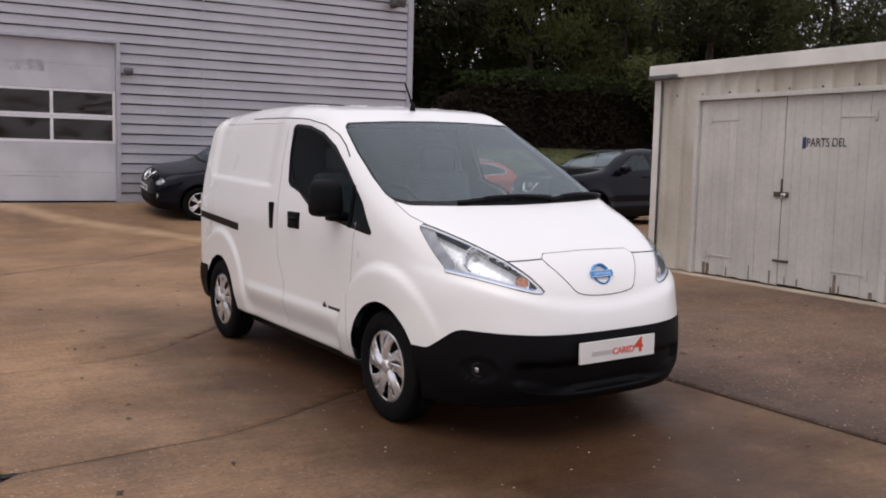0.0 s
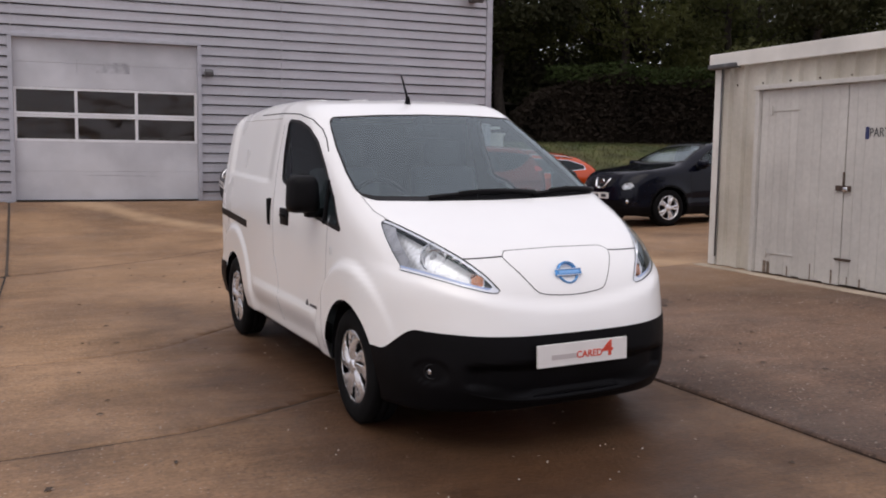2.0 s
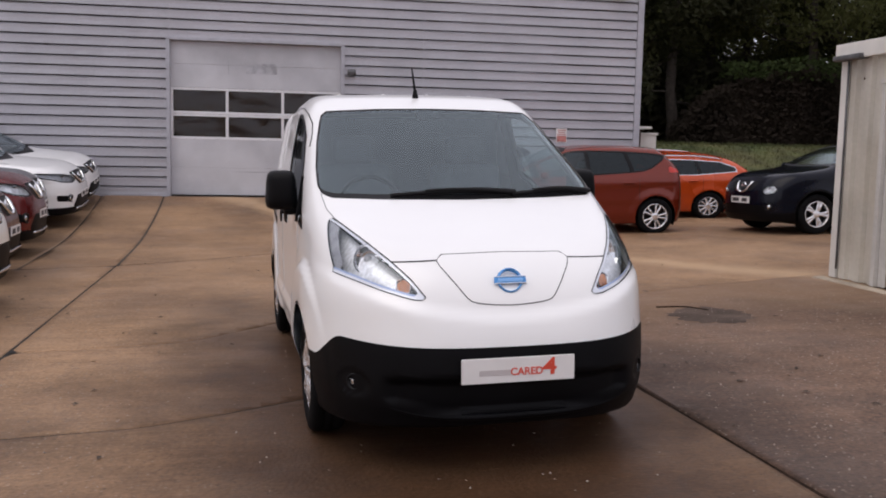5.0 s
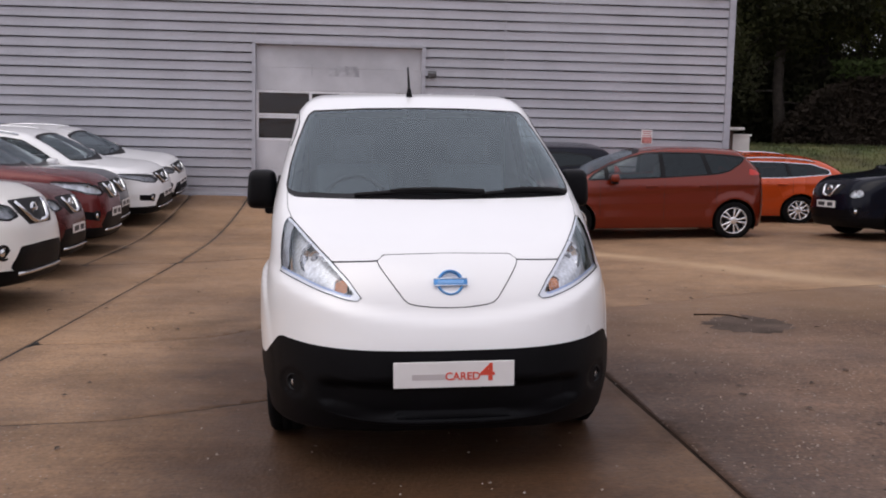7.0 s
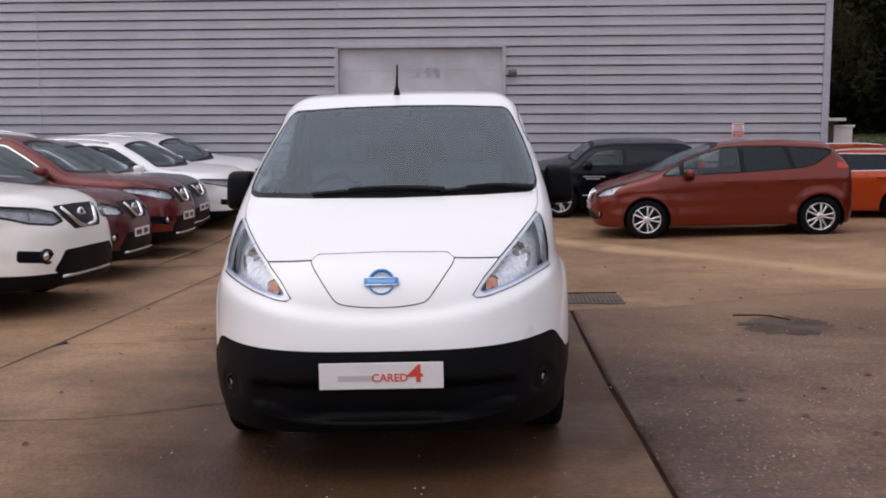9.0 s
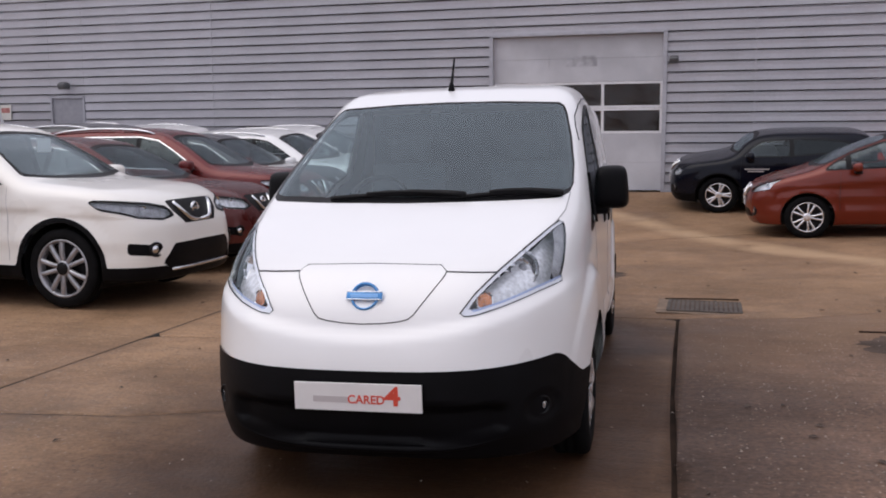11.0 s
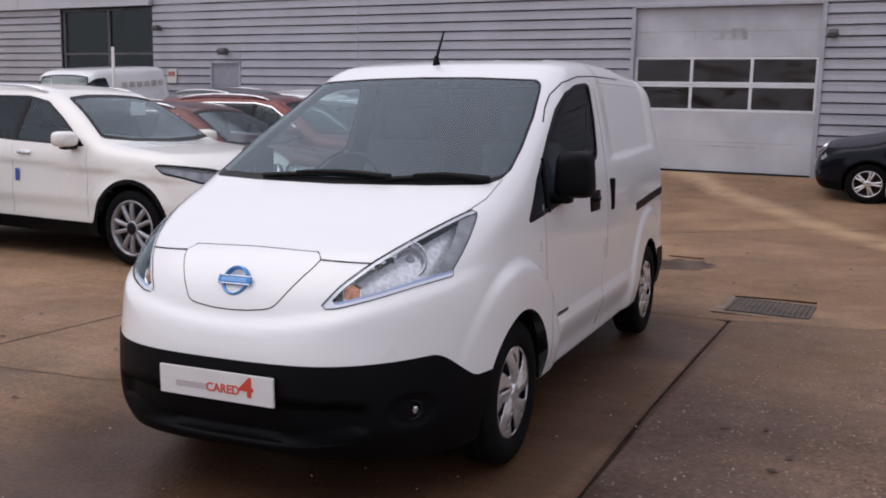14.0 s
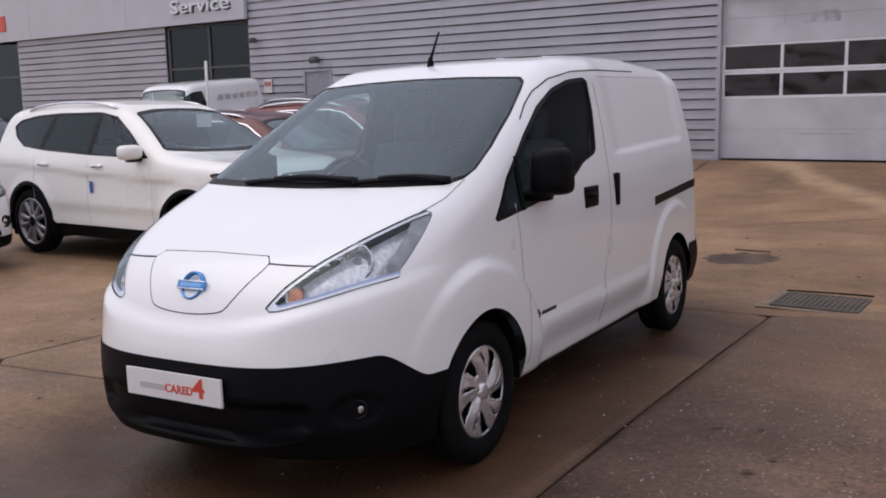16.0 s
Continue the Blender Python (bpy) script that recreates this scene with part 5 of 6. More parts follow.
        bmesh.ops.transform(bm, matrix=Matrix.Translation(Vector(c) - n * 0.024) @ rot @ Matrix.Rotation(0.5, 4, "Z"), verts=bm.verts)
        part("indicator_bezel", bm, M_CHROME, lamp, "bright bezel round the indicator")
    # bumpers
    sk.panel("front_bumper", bumper, M_PLASTIC, van, "black textured plastic front bumper", 0.004)
    sk.panel("rear_bumper", rear_bumper, M_PLASTIC, van, "black plastic rear bumper corner", 0.006)
    # wide grille recess and lip
    for zz in (0.345, 0.375, 0.405):
        bm = bmesh.new()
        pts = [sk.drop((xx, -2, zz), (0, 1, 0)) + np.array((0, 0.002, 0)) for xx in np.linspace(-0.44, 0.44, 15)]
        part("grille_slat", add_tube(bm, pts, 0.006, 6), M_TRIM, van, "", True)
    pts = [sk.drop((xx, -2, 0.276 + 0.11 * (abs(xx) / 0.70) ** 3), (0, 1, 0)) + np.array((0, 0.006, 0)) for xx in np.linspace(-0.62, 0.62, 29)]
    part("bumper_lip", tube(pts, [0.004 + 0.013 * math.sin(math.pi * k / 28) ** 0.4 for k in range(29)], 8), M_PLASTIC, van, "protruding lower bumper lip", True)
    # fog lamps
    for sgn in (1, -1):
        n = Vector((sgn * 0.62, -0.78, 0)).normalized()
        c = Vector(sk.drop((sgn * 0.690, -2, 0.420), (0, 1, 0))) + n * 0.004
        rot = n.to_track_quat("Z", "Y").to_matrix().to_4x4()
        bm = lathe([(-0.02, 0.040), (0.002, 0.039), (0.004, 0.033), (-0.018, 0.028)], 24, "z")
        bmesh.ops.transform(bm, matrix=Matrix.Translation(c) @ rot, verts=bm.verts)
        fog = part("fog_lamp", bm, M_TRIM, van, "small round fog lamp in the black bumper", True)
        bm = lathe([(-0.012, 0.030), (-0.006, 0.024), (-0.001, 0.012), (0.0, 0.001)], 16, "z")
        bmesh.ops.transform(bm, matrix=Matrix.Translation(c) @ rot, verts=bm.verts)
        part("fog_lens", bm, M_FOGLENS, fog, "bright fog lamp lens", True)
    # joint lines
    down = (0, 1, 0)
    sk.seam("flap_joint", [((u, -2, v), down) for u, v in flap_poly + flap_poly[:1]], M_TRIM, van, 0.0028)
    for sgn in (1, -1):
        sk.seam("bonnet_joint", [((sgn * 0.315, -2, 0.962), down), ((sgn * 0.42, -2, 0.9585), down), ((sgn * 0.512, -2, 0.9565), down)], M_TRIM, van, 0.004)
        sk.seam("bonnet_side_joint", [((sgn * 0.70, -0.27, 2.2), (0, 0, -1)), ((sgn * 0.735, -0.10, 2.2), (0, 0, -1)), ((sgn * 0.745, 0.06, 2.2), (0, 0, -1))], M_SEAM, van, 0.0028)
        w = (-sgn, 0, 0)

        def line_on_side(name, pts, r=0.0032, mat=M_TRIM):
            return sk.seam(name, [((sgn * 1.3, a, b), w) for a, b in pts], mat, van, r)
        line_on_side("door_joint", [(0.40, 0.34), (0.40, 0.70), (0.375, 0.98), (0.355, 1.10)], 0.0022, M_SEAM)
        line_on_side("door_joint", [(1.36, 0.34), (1.40, 0.62), (1.50, 0.80), (1.52, 1.10), (1.545, 1.40), (1.55, 1.66)], 0.0026, M_SEAM)
        line_on_side("door_top_joint", [(0.60, 1.475), (0.70, 1.545), (0.82, 1.61), (1.0, 1.675), (1.3, 1.718), (1.7, 1.735), (2.35, 1.74)], 0.004)
        line_on_side("panel_joint", [(1.62, 1.70), (2.95, 1.71)], 0.004, M_WHITE)
        # sliding door rail
        pts = [sk.drop((sgn * 1.3, a, 0.925 + 0.045 * (a - 2.30) / 0.95), w) for a in np.linspace(2.30, 3.26, 14)]
        bm = bmesh.new()
        for i, p in enumerate(pts[:-1]):
            q = pts[i + 1]
            vs = [bm.verts.new(Vector(k) + Vector((sgn * 0.004, 0, dz))) for k, dz in ((p, -0.027), (q, -0.027), (q, 0.027), (p, 0.027))]
            bm.faces.new(vs if sgn > 0 else vs[::-1])
        bmesh.ops.remove_doubles(bm, verts=bm.verts, dist=0.001)
        bmesh.ops.solidify(bm, geom=bm.faces, thickness=0.006)
        part("slide_rail", bm, M_TRIM, van, "black sliding door rail")
        # handles
        c = sk.drop((sgn * 1.3, 1.235, 1.05), w)
        hd = part("door_handle", box((0, 0, 0), (0.022, 0.180, 0.112), 0.010, Matrix.Translation(Vector(c))), M_PLASTIC, van, "black recessed door handle", True)
        part("grip", tube([Vector(c) + Vector((sgn * 0.012, -0.055, 0.01)), Vector(c) + Vector((sgn * 0.026, 0, 0.012)), Vector(c) + Vector((sgn * 0.012, 0.055, 0.01))], 0.012, 8), M_PLASTIC, hd, "", True)
        c = sk.drop((sgn * 1.3, 1.615, 1.060), w)
        part("sliding_door_handle", box((0, 0, 0), (0.032, 0.056, 0.185), 0.014, Matrix.Translation(Vector(c))), M_PLASTIC, van, "upright black sliding door handle", True)
        # side repeater and small badge
        c = sk.drop((sgn * 1.3, 0.295, 0.915), w)
        part("side_repeater", box((0, 0, 0), (0.012, 0.03, 0.045), 0.005, Matrix.Translation(Vector(c))), M_LENS, van, "small clear side repeater", True)
        c = Vector(sk.drop((sgn * 1.3, 0.53 if sgn > 0 else 0.75, 0.548), w))
        part("badge_star", box((0, 0, 0), (0.006, 0.040, 0.040), 0.0, Matrix.Translation(c) @ pose(0, 0, 0, 45)), M_INKDARK, van, "dark star-shaped mark")
        c = Vector(sk.drop((sgn * 1.3, 0.66 if sgn > 0 else 0.62, 0.548), w))
        part("badge_bar", box((0, 0, 0), (0.005, 0.16, 0.018), 0.0, Matrix.Translation(c)), M_INKDARK, van, "plain dark mark on the door")
        # mirror
        bm = bmesh.new()
        bmesh.ops.create_uvsphere(bm, u_segments=28, v_segments=18, radius=1)
        for v in bm.verts:
            c = v.co
            px, pz = (math.copysign(abs(q) ** 0.42, q) for q in (c.x, c.z))
            py = -abs(c.y) ** 0.75 * 0.105 if c.y < 0 else abs(c.y) ** 0.4 * 0.045
            c.x, c.y, c.z = sgn * (0.912 + px * (0.086 - 0.008 * pz)), 0.610 + py + 0.02 * px, 1.228 + pz * 0.112
        bmesh.ops.recalc_face_normals(bm, faces=bm.faces)
        mir = part("door_mirror", bm, M_PLASTIC, van, "large black door mirror", True)
        part("mirror_arm", box((sgn * 0.835, 0.600, 1.115), (0.13, 0.095, 0.055), 0.02), M_PLASTIC, mir, "black mirror arm", True)
        part("mirror_glass", box((sgn * 0.912, 0.656, 1.230), (0.140, 0.006, 0.180), 0.002), M_CHROME, mir, "mirror glass")
        # roof ribs
    for xx in (-0.45, -0.15, 0.15, 0.45):
        pts = [sk.drop((xx, a, 2.4), (0, 0, -1)) + np.array((0, 0, -0.009)) for a in np.linspace(1.5, 3.0, 14)]
        part("roof_rib", tube(pts, 0.014, 8), M_WHITE, van, "", True)
    # aerial
    c = Vector(sk.drop((-0.03, 1.06, 2.4), (0, 0, -1)))
    aer = part("aerial", lathe([(-0.01, 0.022), (0.010, 0.019), (0.045, 0.012), (0.055, 0.001)], 14, "z"), M_PLASTIC, van, "short black roof aerial", True)
    aer.matrix_basis = Matrix.Translation(c)
    part("aerial_rod", tube([(0, 0, 0.03), (0, 0.03, 0.08), (0, 0.10, 0.19)], [0.010, 0.008, 0.0055], 8), M_PLASTIC, aer, "", True)
    # wipers and scuttle
    for a, b in ((0.27, -0.40), (0.715, 0.25)):
        pts = []
        for t in np.linspace(0, 1, 12):
            xx = a + (b - a) * t
            p = sk.drop((xx, -2, 1.216 + 0.018 * math.sin(math.pi * (0.15 + t * 0.8))), (0, 1, 0))
            pts.append(Vector(p) + Vector((0, -0.010, 0.006)))
        wp = part("wiper", tube(pts, 0.012, 6), M_TRIM, van, "black windscreen wiper", True)
        q = [p + Vector((0, -0.008, 0.006 + 0.006 * math.sin(math.pi * i / 11))) for i, p in enumerate(pts)]
        part("wiper_arm", tube(q[:9], [0.016 - 0.001 * i for i in range(9)], 6), M_TRIM, wp, "", True)
    # emblem: plain ring and bar
    c = Vector(sk.drop((0, -2, 0.874), (0, 1, 0)))
    em = Matrix.Translation(c + Vector((0, -0.004, 0))) @ pose(0, 0, 0, -24)
    bm = lathe([(0.006, 0.060), (-0.010, 0.058), (-0.014, 0.051), (0.006, 0.046)], 36, "y")
    bmesh.ops.transform(bm, matrix=em, verts=bm.verts)
    ring = part("emblem", bm, M_BLUE, van, "blue and chrome round emblem with a plain bar", True)
    part("emblem_bar", box((0, -0.010, 0), (0.148, 0.014, 0.036), 0.004, em), M_BLUE, ring, "plain blue bar", True)
    for dz in (-0.0155, 0.0155):
        part("emblem_edge", box((0, -0.014, dz), (0.146, 0.010, 0.005), 0.002, em), M_CHROME, ring, "", True)
    part("emblem_mark", box((0, -0.016, 0), (0.115, 0.004, 0.015), 0.001, em), M_INKPALE, ring, "plain pale blue bar")
    # plate with print
    pl = part("display_plate", box((0, -0.974, 0.500), (0.52, 0.012, 0.111), 0.003), M_PLATE, van, "white display plate with red lettering")
    part("print_bar", box((-0.109, -0.981, 0.491), (0.145, 0.001, 0.024)), M_INKGREY, pl, "plain grey printed bar")
    lettering("CARED", 0.047, 0.0016, M_INKRED, pl, pose(0.036, -0.9805, 0.491, 90), "red letters", "red_lettering", 0.0009)
    lettering("4", 0.105, 0.0016, M_INKRED, pl, pose(0.143, -0.9805, 0.505, 90) @ Matrix.Diagonal((1.25, 1, 1, 1)), "large red numeral", "red_numeral", 0.0022)
    # wheels and arch liners
    for wy, xo in ((0.0, 0.845), (2.72, 0.828)):
        for sgn in (1, -1):
            wheel(van, sgn * xo, wy, 0.312, 0.185, 0.205, "trim", M_ALLOY, 0.45, "silver five-arm wheel trim")
            bm = bmesh.new()
            rows = []
            for k in range(25):
                a = math.radians(-6 + 192 * k / 24)
                rows.append([bm.verts.new((sgn * xx, wy + 0.375 * math.cos(a), 0.315 + 0.375 * math.sin(a))) for xx in (0.50, xo - 0.02)])
            for q, w2 in zip(rows, rows[1:]):
                bm.faces.new((q[0], q[1], w2[1], w2[0]))
            rows2 = [r[0] for r in rows]
            bm.faces.new(rows2)
            part("arch_liner", bm, M_TRIM, van, "black wheel arch liner")
    # cab: bulkhead, dash, wheel, seats, floor
    part("bulkhead", box((0, 1.60, 1.10), (1.36, 0.03, 1.15), 0.01), M_LINING, van, "grey bulkhead behind the seats")
    part("cab_floor", box((0, 0.7, 0.42), (1.5, 1.8, 0.04)), M_LINING, van, "dark cab floor")
    part("dashboard", box((0, 0.34, 1.02), (1.40, 0.52, 0.26), 0.07), M_DASH, van, "grey dashboard", True)
    part("dash_hood", box((-0.38, 0.44, 1.16), (0.36, 0.26, 0.09), 0.035), M_DASH, van, "instrument hood", True)
    bm = bmesh.new()
    ringp = [(math.cos(a) * 0.185, 0, math.sin(a) * 0.185) for a in np.linspace(0, math.tau, 33)]
    add_tube(bm, ringp, 0.016, 8)
    add_box(bm, (0, 0.01, 0), (0.34, 0.02, 0.05), 0.006)
    add_box(bm, (0, 0.01, -0.08), (0.05, 0.02, 0.18), 0.006)
    bmesh.ops.transform(bm, matrix=pose(-0.38, 0.66, 1.13, -28), verts=bm.verts)
    part("steering_wheel", bm, M_TRIM, van, "black steering wheel", True)
    for xx in (-0.38, 0.38):
        seat = part("seat", box((xx, 1.05, 0.72), (0.50, 0.50, 0.16), 0.05), M_SEAT, van, "grey cloth cab seat", True)
        part("seat_back", box((0, 0, 0), (0.48, 0.14, 0.62), 0.05, pose(xx, 1.32, 1.05, -12)), M_SEAT, seat, "", True)
        part("headrest", box((0, 0, 0), (0.26, 0.10, 0.18), 0.04, pose(xx, 1.40, 1.45, -8)), M_SEAT, seat, "", True)
    part("rear_view_mirror", box((0, 0.90, 1.60), (0.25, 0.04, 0.08), 0.018), M_TRIM, van, "inside mirror", True)
    part("screen_sensor_box", box((0, 0.89, 1.665), (0.12, 0.06, 0.05), 0.015), M_TRIM, van, "dark box at the top of the windscreen", True)
    part("underbody", box((0, 1.45, 0.27), (1.36, 3.3, 0.20), 0.03), M_TRIM, van, "dark underbody")
    return van


VAN = (3.165, 4.33, 0.0, -1.25, 3.15)
build_van()


# ---- parked cars ----
def prism_mirror(x, y, z, s=1.0):
    """A rounded mirror housing, fuller at its front."""
    bm = bmesh.new()
    bmesh.ops.create_uvsphere(bm, u_segments=20, v_segments=12, radius=1)
    for v in bm.verts:
        c = v.co
        c.x = math.copysign(abs(c.x) ** 0.55, c.x) * 0.118 * s + x
        c.z = math.copysign(abs(c.z) ** 0.6, c.z) * 0.068 * s + z
        c.y = (c.y * 0.085 if c.y < 0 else math.copysign(abs(c.y) ** 0.5, c.y) * 0.05) * s + y
    return bm


def build_car(name, m, label, body_mat, spec, group="", plate=True):
    """A parked car. spec: sizes in metres, front at -y, front axle at y = 0."""
    w, h, wb, fo, ro = spec["w"] / 2, spec["h"], spec["wb"], spec["fo"], spec["ro"]
    top = soft_table(spec["top"], 0.09)
    belt = spec["belt"]
    r = spec["r"]
    nose = soft_table([(0.1, -fo + 0.14), (0.3, -fo + 0.02), (0.5, -fo), (0.75, -fo + 0.03), (1.0, -fo + 0.16), (1.3, -fo + 0.7)], 0.06)
    tail = soft_table([(0.1, wb + ro - 0.08), (0.4, wb + ro), (0.8, wb + ro), (1.1, wb + ro - 0.05), (h, wb + ro - spec.get("lean", 0.35))], 0.08)
    side = soft_table([(0.1, w * 0.93), (0.35, w * 0.985), (0.6, w), (belt - 0.1, w * 0.985), (belt, w * 0.955), (h - 0.12, w * 0.72), (h + 0.1, w * 0.6)], 0.05)
    zb = spec.get("clear", 0.2)

    def field(x, y, z):
        ax = np.abs(x)
        t = (z - top(y) + spec.get("crown", 0.05) * ax ** 2) / 1.12
        s = side(z) * (1 - 0.06 * sst(wb - 0.3, wb + ro, y) - 0.05 * sst(0.2, -fo, y))
        s = s - 0.012 * np.maximum(0, 1 - np.abs(z - 0.50) / 0.10)
        if spec.get("shoulder"):
            ridge = spec["shoulder"] - 0.10 + 0.045 * y
            s = s - 0.016 * sst(ridge + 0.012, ridge - 0.05, z) * sst(ridge - 0.40, ridge - 0.05, z)
        for wy in (0.0, wb):
            d = np.hypot(y - wy, z - r)
            s = s + 0.022 * np.maximum(0, 1 - np.abs(d - r * 1.2) / 0.13)
        f = (nose(z) + 0.34 * (ax / w) ** 3.8 - y) / (1 + 0.6 * (ax / w) ** 3)
        b = y - tail(z) + 0.22 * (ax / w) ** 4
        out = smax(ax - s, t, 0.14)
        out = smax(out, f, 0.14)
        out = smax(out, b, 0.12)
        return smax(out, zb - z, 0.04)

    car = thing(name, m, label, "car", group)
    sk = Skin(field, (-w - 0.06, -fo - 0.08, zb - 0.03), (w + 0.06, wb + ro + 0.08, h + 0.06), spec.get("res", 0.05), (1.0, 0.8), 0.65)
    body = sk.faces
    for wy in (0.0, wb):
        x, y, z = sk.xyz()
        _, body = sk.cut(body, np.maximum(np.hypot(y - wy, z - r) - r * 1.16, w * 0.55 - np.abs(x)))
    # glass: windscreen, rear screen, side windows
    y0, y1, z0, z1 = spec["screen"]
    ww, wt = w * spec.get("ws_low", 0.82), w * spec.get("ws_top", 0.615)
    ws = [(-ww, z0 + 0.015), (-ww * 0.6, z0 - 0.012), (0, z0 - 0.02), (ww * 0.6, z0 - 0.012), (ww, z0 + 0.015), (wt, z1 - 0.025), (wt * 0.55, z1 + 0.008), (0, z1 + 0.015), (-wt * 0.55, z1 + 0.008), (-wt, z1 - 0.025)]
    x, y, z = sk.xyz()
    screen, body = sk.cut(body, np.maximum(sdf(ws, x, z), y - (y1 + 0.25)))
    x, y, z = sk.xyz()
    rs = [(-w * 0.76, spec["rear"][0]), (w * 0.76, spec["rear"][0]), (w * 0.62, spec["rear"][1]), (-w * 0.62, spec["rear"][1])]
    rear, body = sk.cut(body, np.maximum(sdf(rs, x, z), (wb + ro - 1.0) - y))
    x, y, z = sk.xyz()
    dlo, body = sk.cut(body, np.maximum(sdf(spec["dlo"], y, z), w * 0.5 - np.abs(x)))
    # lamps, grille, lower dark band
    x, y, z = sk.xyz()
    lamps, body = sk.cut(body, np.maximum(sdf(spec["lamp"], np.abs(x), z), sdf(spec["lamp_side"], y, z) if "lamp_side" in spec else y - 0.1))
    x, y, z = sk.xyz()
    tl, body = sk.cut(body, np.maximum(sdf(spec["tail"], np.abs(x), z), wb + ro - 0.34 - y))
    x, y, z = sk.xyz()
    gr, body = sk.cut(body, np.maximum(sdf(spec["grille"], np.abs(x), z), y + 0.3))
    x, y, z = sk.xyz()
    mouth, body = sk.cut(body, np.maximum(sdf(spec["mouth"], np.abs(x), z), y + 0.3))
    skirt = []
    if spec.get("fog_box"):
        x, y, z = sk.xyz()
        fb, body = sk.cut(body, np.maximum(sdf(spec["fog_box"], np.abs(x), z), y + 0.64))
        for sgn in (1, -1):
            x, y, z = sk.xyz()
            one, _ = sk.cut(fb, -sgn * x)
            sk.panel("fog_surround", one, M_PLASTIC, car, "black fog lamp surround", -0.006)
        pts = [Vector(sk.drop((xx, -fo - 1, 0.335), (0, 1, 0))) + Vector((0, -0.006, 0)) for xx in np.linspace(-0.5, 0.5, 11)]
        part("skid_strip", tube(pts, 0.016, 6), M_CHROME, car, "bright strip below the air intake", True)
    if spec.get("skirt"):
        x, y, z = sk.xyz()
        d = np.minimum(np.hypot(y, z - r), np.hypot(y - wb, z - r)) - r * 1.13
        skirt, body = sk.cut(body, np.minimum(z - spec["skirt"], np.maximum(d - spec.get("cladding", 0.06), z - 0.9)))
        sk.panel("lower_cladding", skirt, M_PLASTIC, car, "black plastic sill and arch cladding", 0.004)
    sk.panel("body", body, body_mat, car, "painted car body")
    x, y, z = sk.xyz()
    inside, _ = sk.cut(body, np.maximum(np.maximum(z * 0 + 0.62 - z, 0.1 - y), y - wb - 0.5))
    sk.panel("cabin_lining", inside, M_LINING, car, "dark inner lining", -0.03)
    x, y, z = sk.xyz()
    g, e = sk.cut(screen, sdf(ws, x, z) + 0.03)
    sk.panel("windscreen_edge", e, M_TRIM, car, "black windscreen border", -0.002)
    sk.panel("windscreen", g, M_WETGLASS, car, "windscreen", -0.002).visible_shadow = False
    sk.panel("rear_screen", rear, M_PRIVACY, car, "dark rear screen", -0.002)
    for sgn in (1, -1):
        x, y, z = sk.xyz()
        rest, _ = sk.cut(dlo, -sgn * x)
        x, y, z = sk.xyz()
        rest, edge = sk.cut(rest, sdf(spec["dlo"], y, z) + (0.013 if spec.get("bright") else 0.02))
        sk.panel("window_seal", edge, M_CHROME if spec.get("bright") else M_TRIM, car, "window surround", 0.001)
        for k, (at, lean) in enumerate(list(spec["pillars"]) + [(99, 0)]):
            x, y, z = sk.xyz()
            pane, rest = sk.cut(rest, y - (at + lean * (z - belt)))
            sk.panel("side_window", pane, M_CARSIDE if k < spec.get("clear_panes", 1) else M_PRIVACY, car, "side window", -0.003)
            x, y, z = sk.xyz()
            pillar, rest = sk.cut(rest, y - (at + 0.07 + lean * (z - belt)))
            sk.panel("pillar", pillar, M_TRIM, car, "black window pillar", 0.001)
    for sgn in (1, -1):
        x, y, z = sk.xyz()
        one, _ = sk.cut(lamps, -sgn * x)
        lp = sk.panel("headlamp", one, M_LENS, car, "clear headlamp", 0.003)
        if lp:
            lp.visible_shadow = False
            sk.panel("lamp_bowl", one, spec.get("bowl", M_LAMPBOWL), lp, "lamp reflector", -0.03)
            x, y, z = sk.xyz()
            _, rim = sk.cut(one, sdf(spec["lamp"], np.abs(x), z) + spec.get("lamp_rim", 0.010))
            sk.panel("lamp_rim", rim, M_TRIM, lp, "dark lamp edge", 0.004)
            c = np.mean(spec["lamp"], 0)
            q = Vector(sk.drop((sgn * c[0], -fo - 1, c[1]), (0, 1, 0)))
            bm = lathe([(-0.03, 0.02), (0.0, 0.042), (0.004, 0.046)], 18, "y")
            bmesh.ops.transform(bm, matrix=Matrix.Translation(q + Vector((0, 0.02, 0))) @ Matrix.Diagonal((1, -1, 1, 1)), verts=bm.verts)
            part("main_beam", bm, M_CHROME, lp, "", True)
        x, y, z = sk.xyz()
        one, _ = sk.cut(tl, -sgn * x)
        sk.panel("tail_lamp", one, M_REDLENS, car, "red tail lamp", 0.003)
        q = Vector(sk.drop((sgn * w * 0.72, -fo - 1, spec["fog"]), (0, 1, 0)))
        fg = part("fog_lamp", lathe([(0.02, 0.07), (-0.008, 0.068), (-0.006, 0.05), (0.014, 0.04)], 18, "y"), M_TRIM, car, "round fog lamp in its dark surround", True)
        fg.matrix_basis = Matrix.Translation(q) @ pose(0, 0, 0, 0, 0, sgn * 18)
        part("fog_lens", lathe([(0.012, 0.042), (0.0, 0.03), (-0.004, 0.001)], 16, "y"), M_CHROME, fg, "", True)
        mx = spec["mirror"]
        q = Vector(sk.drop((sgn * (w + 0.5), mx[0], mx[1] - 0.05), (-sgn, 0, 0)))
        mr = part("door_mirror", prism_mirror(q.x + sgn * 0.125, mx[0] + 0.02, mx[1] + 0.01, spec.get("mirror_size", 1.0)), spec.get("mirror_mat", body_mat), car, "door mirror", True)
        part("mirror_foot", box((q.x + sgn * 0.05, mx[0] + 0.025, mx[1] - 0.065), (0.20, 0.10, 0.05), 0.02), M_TRIM, mr, "", True)
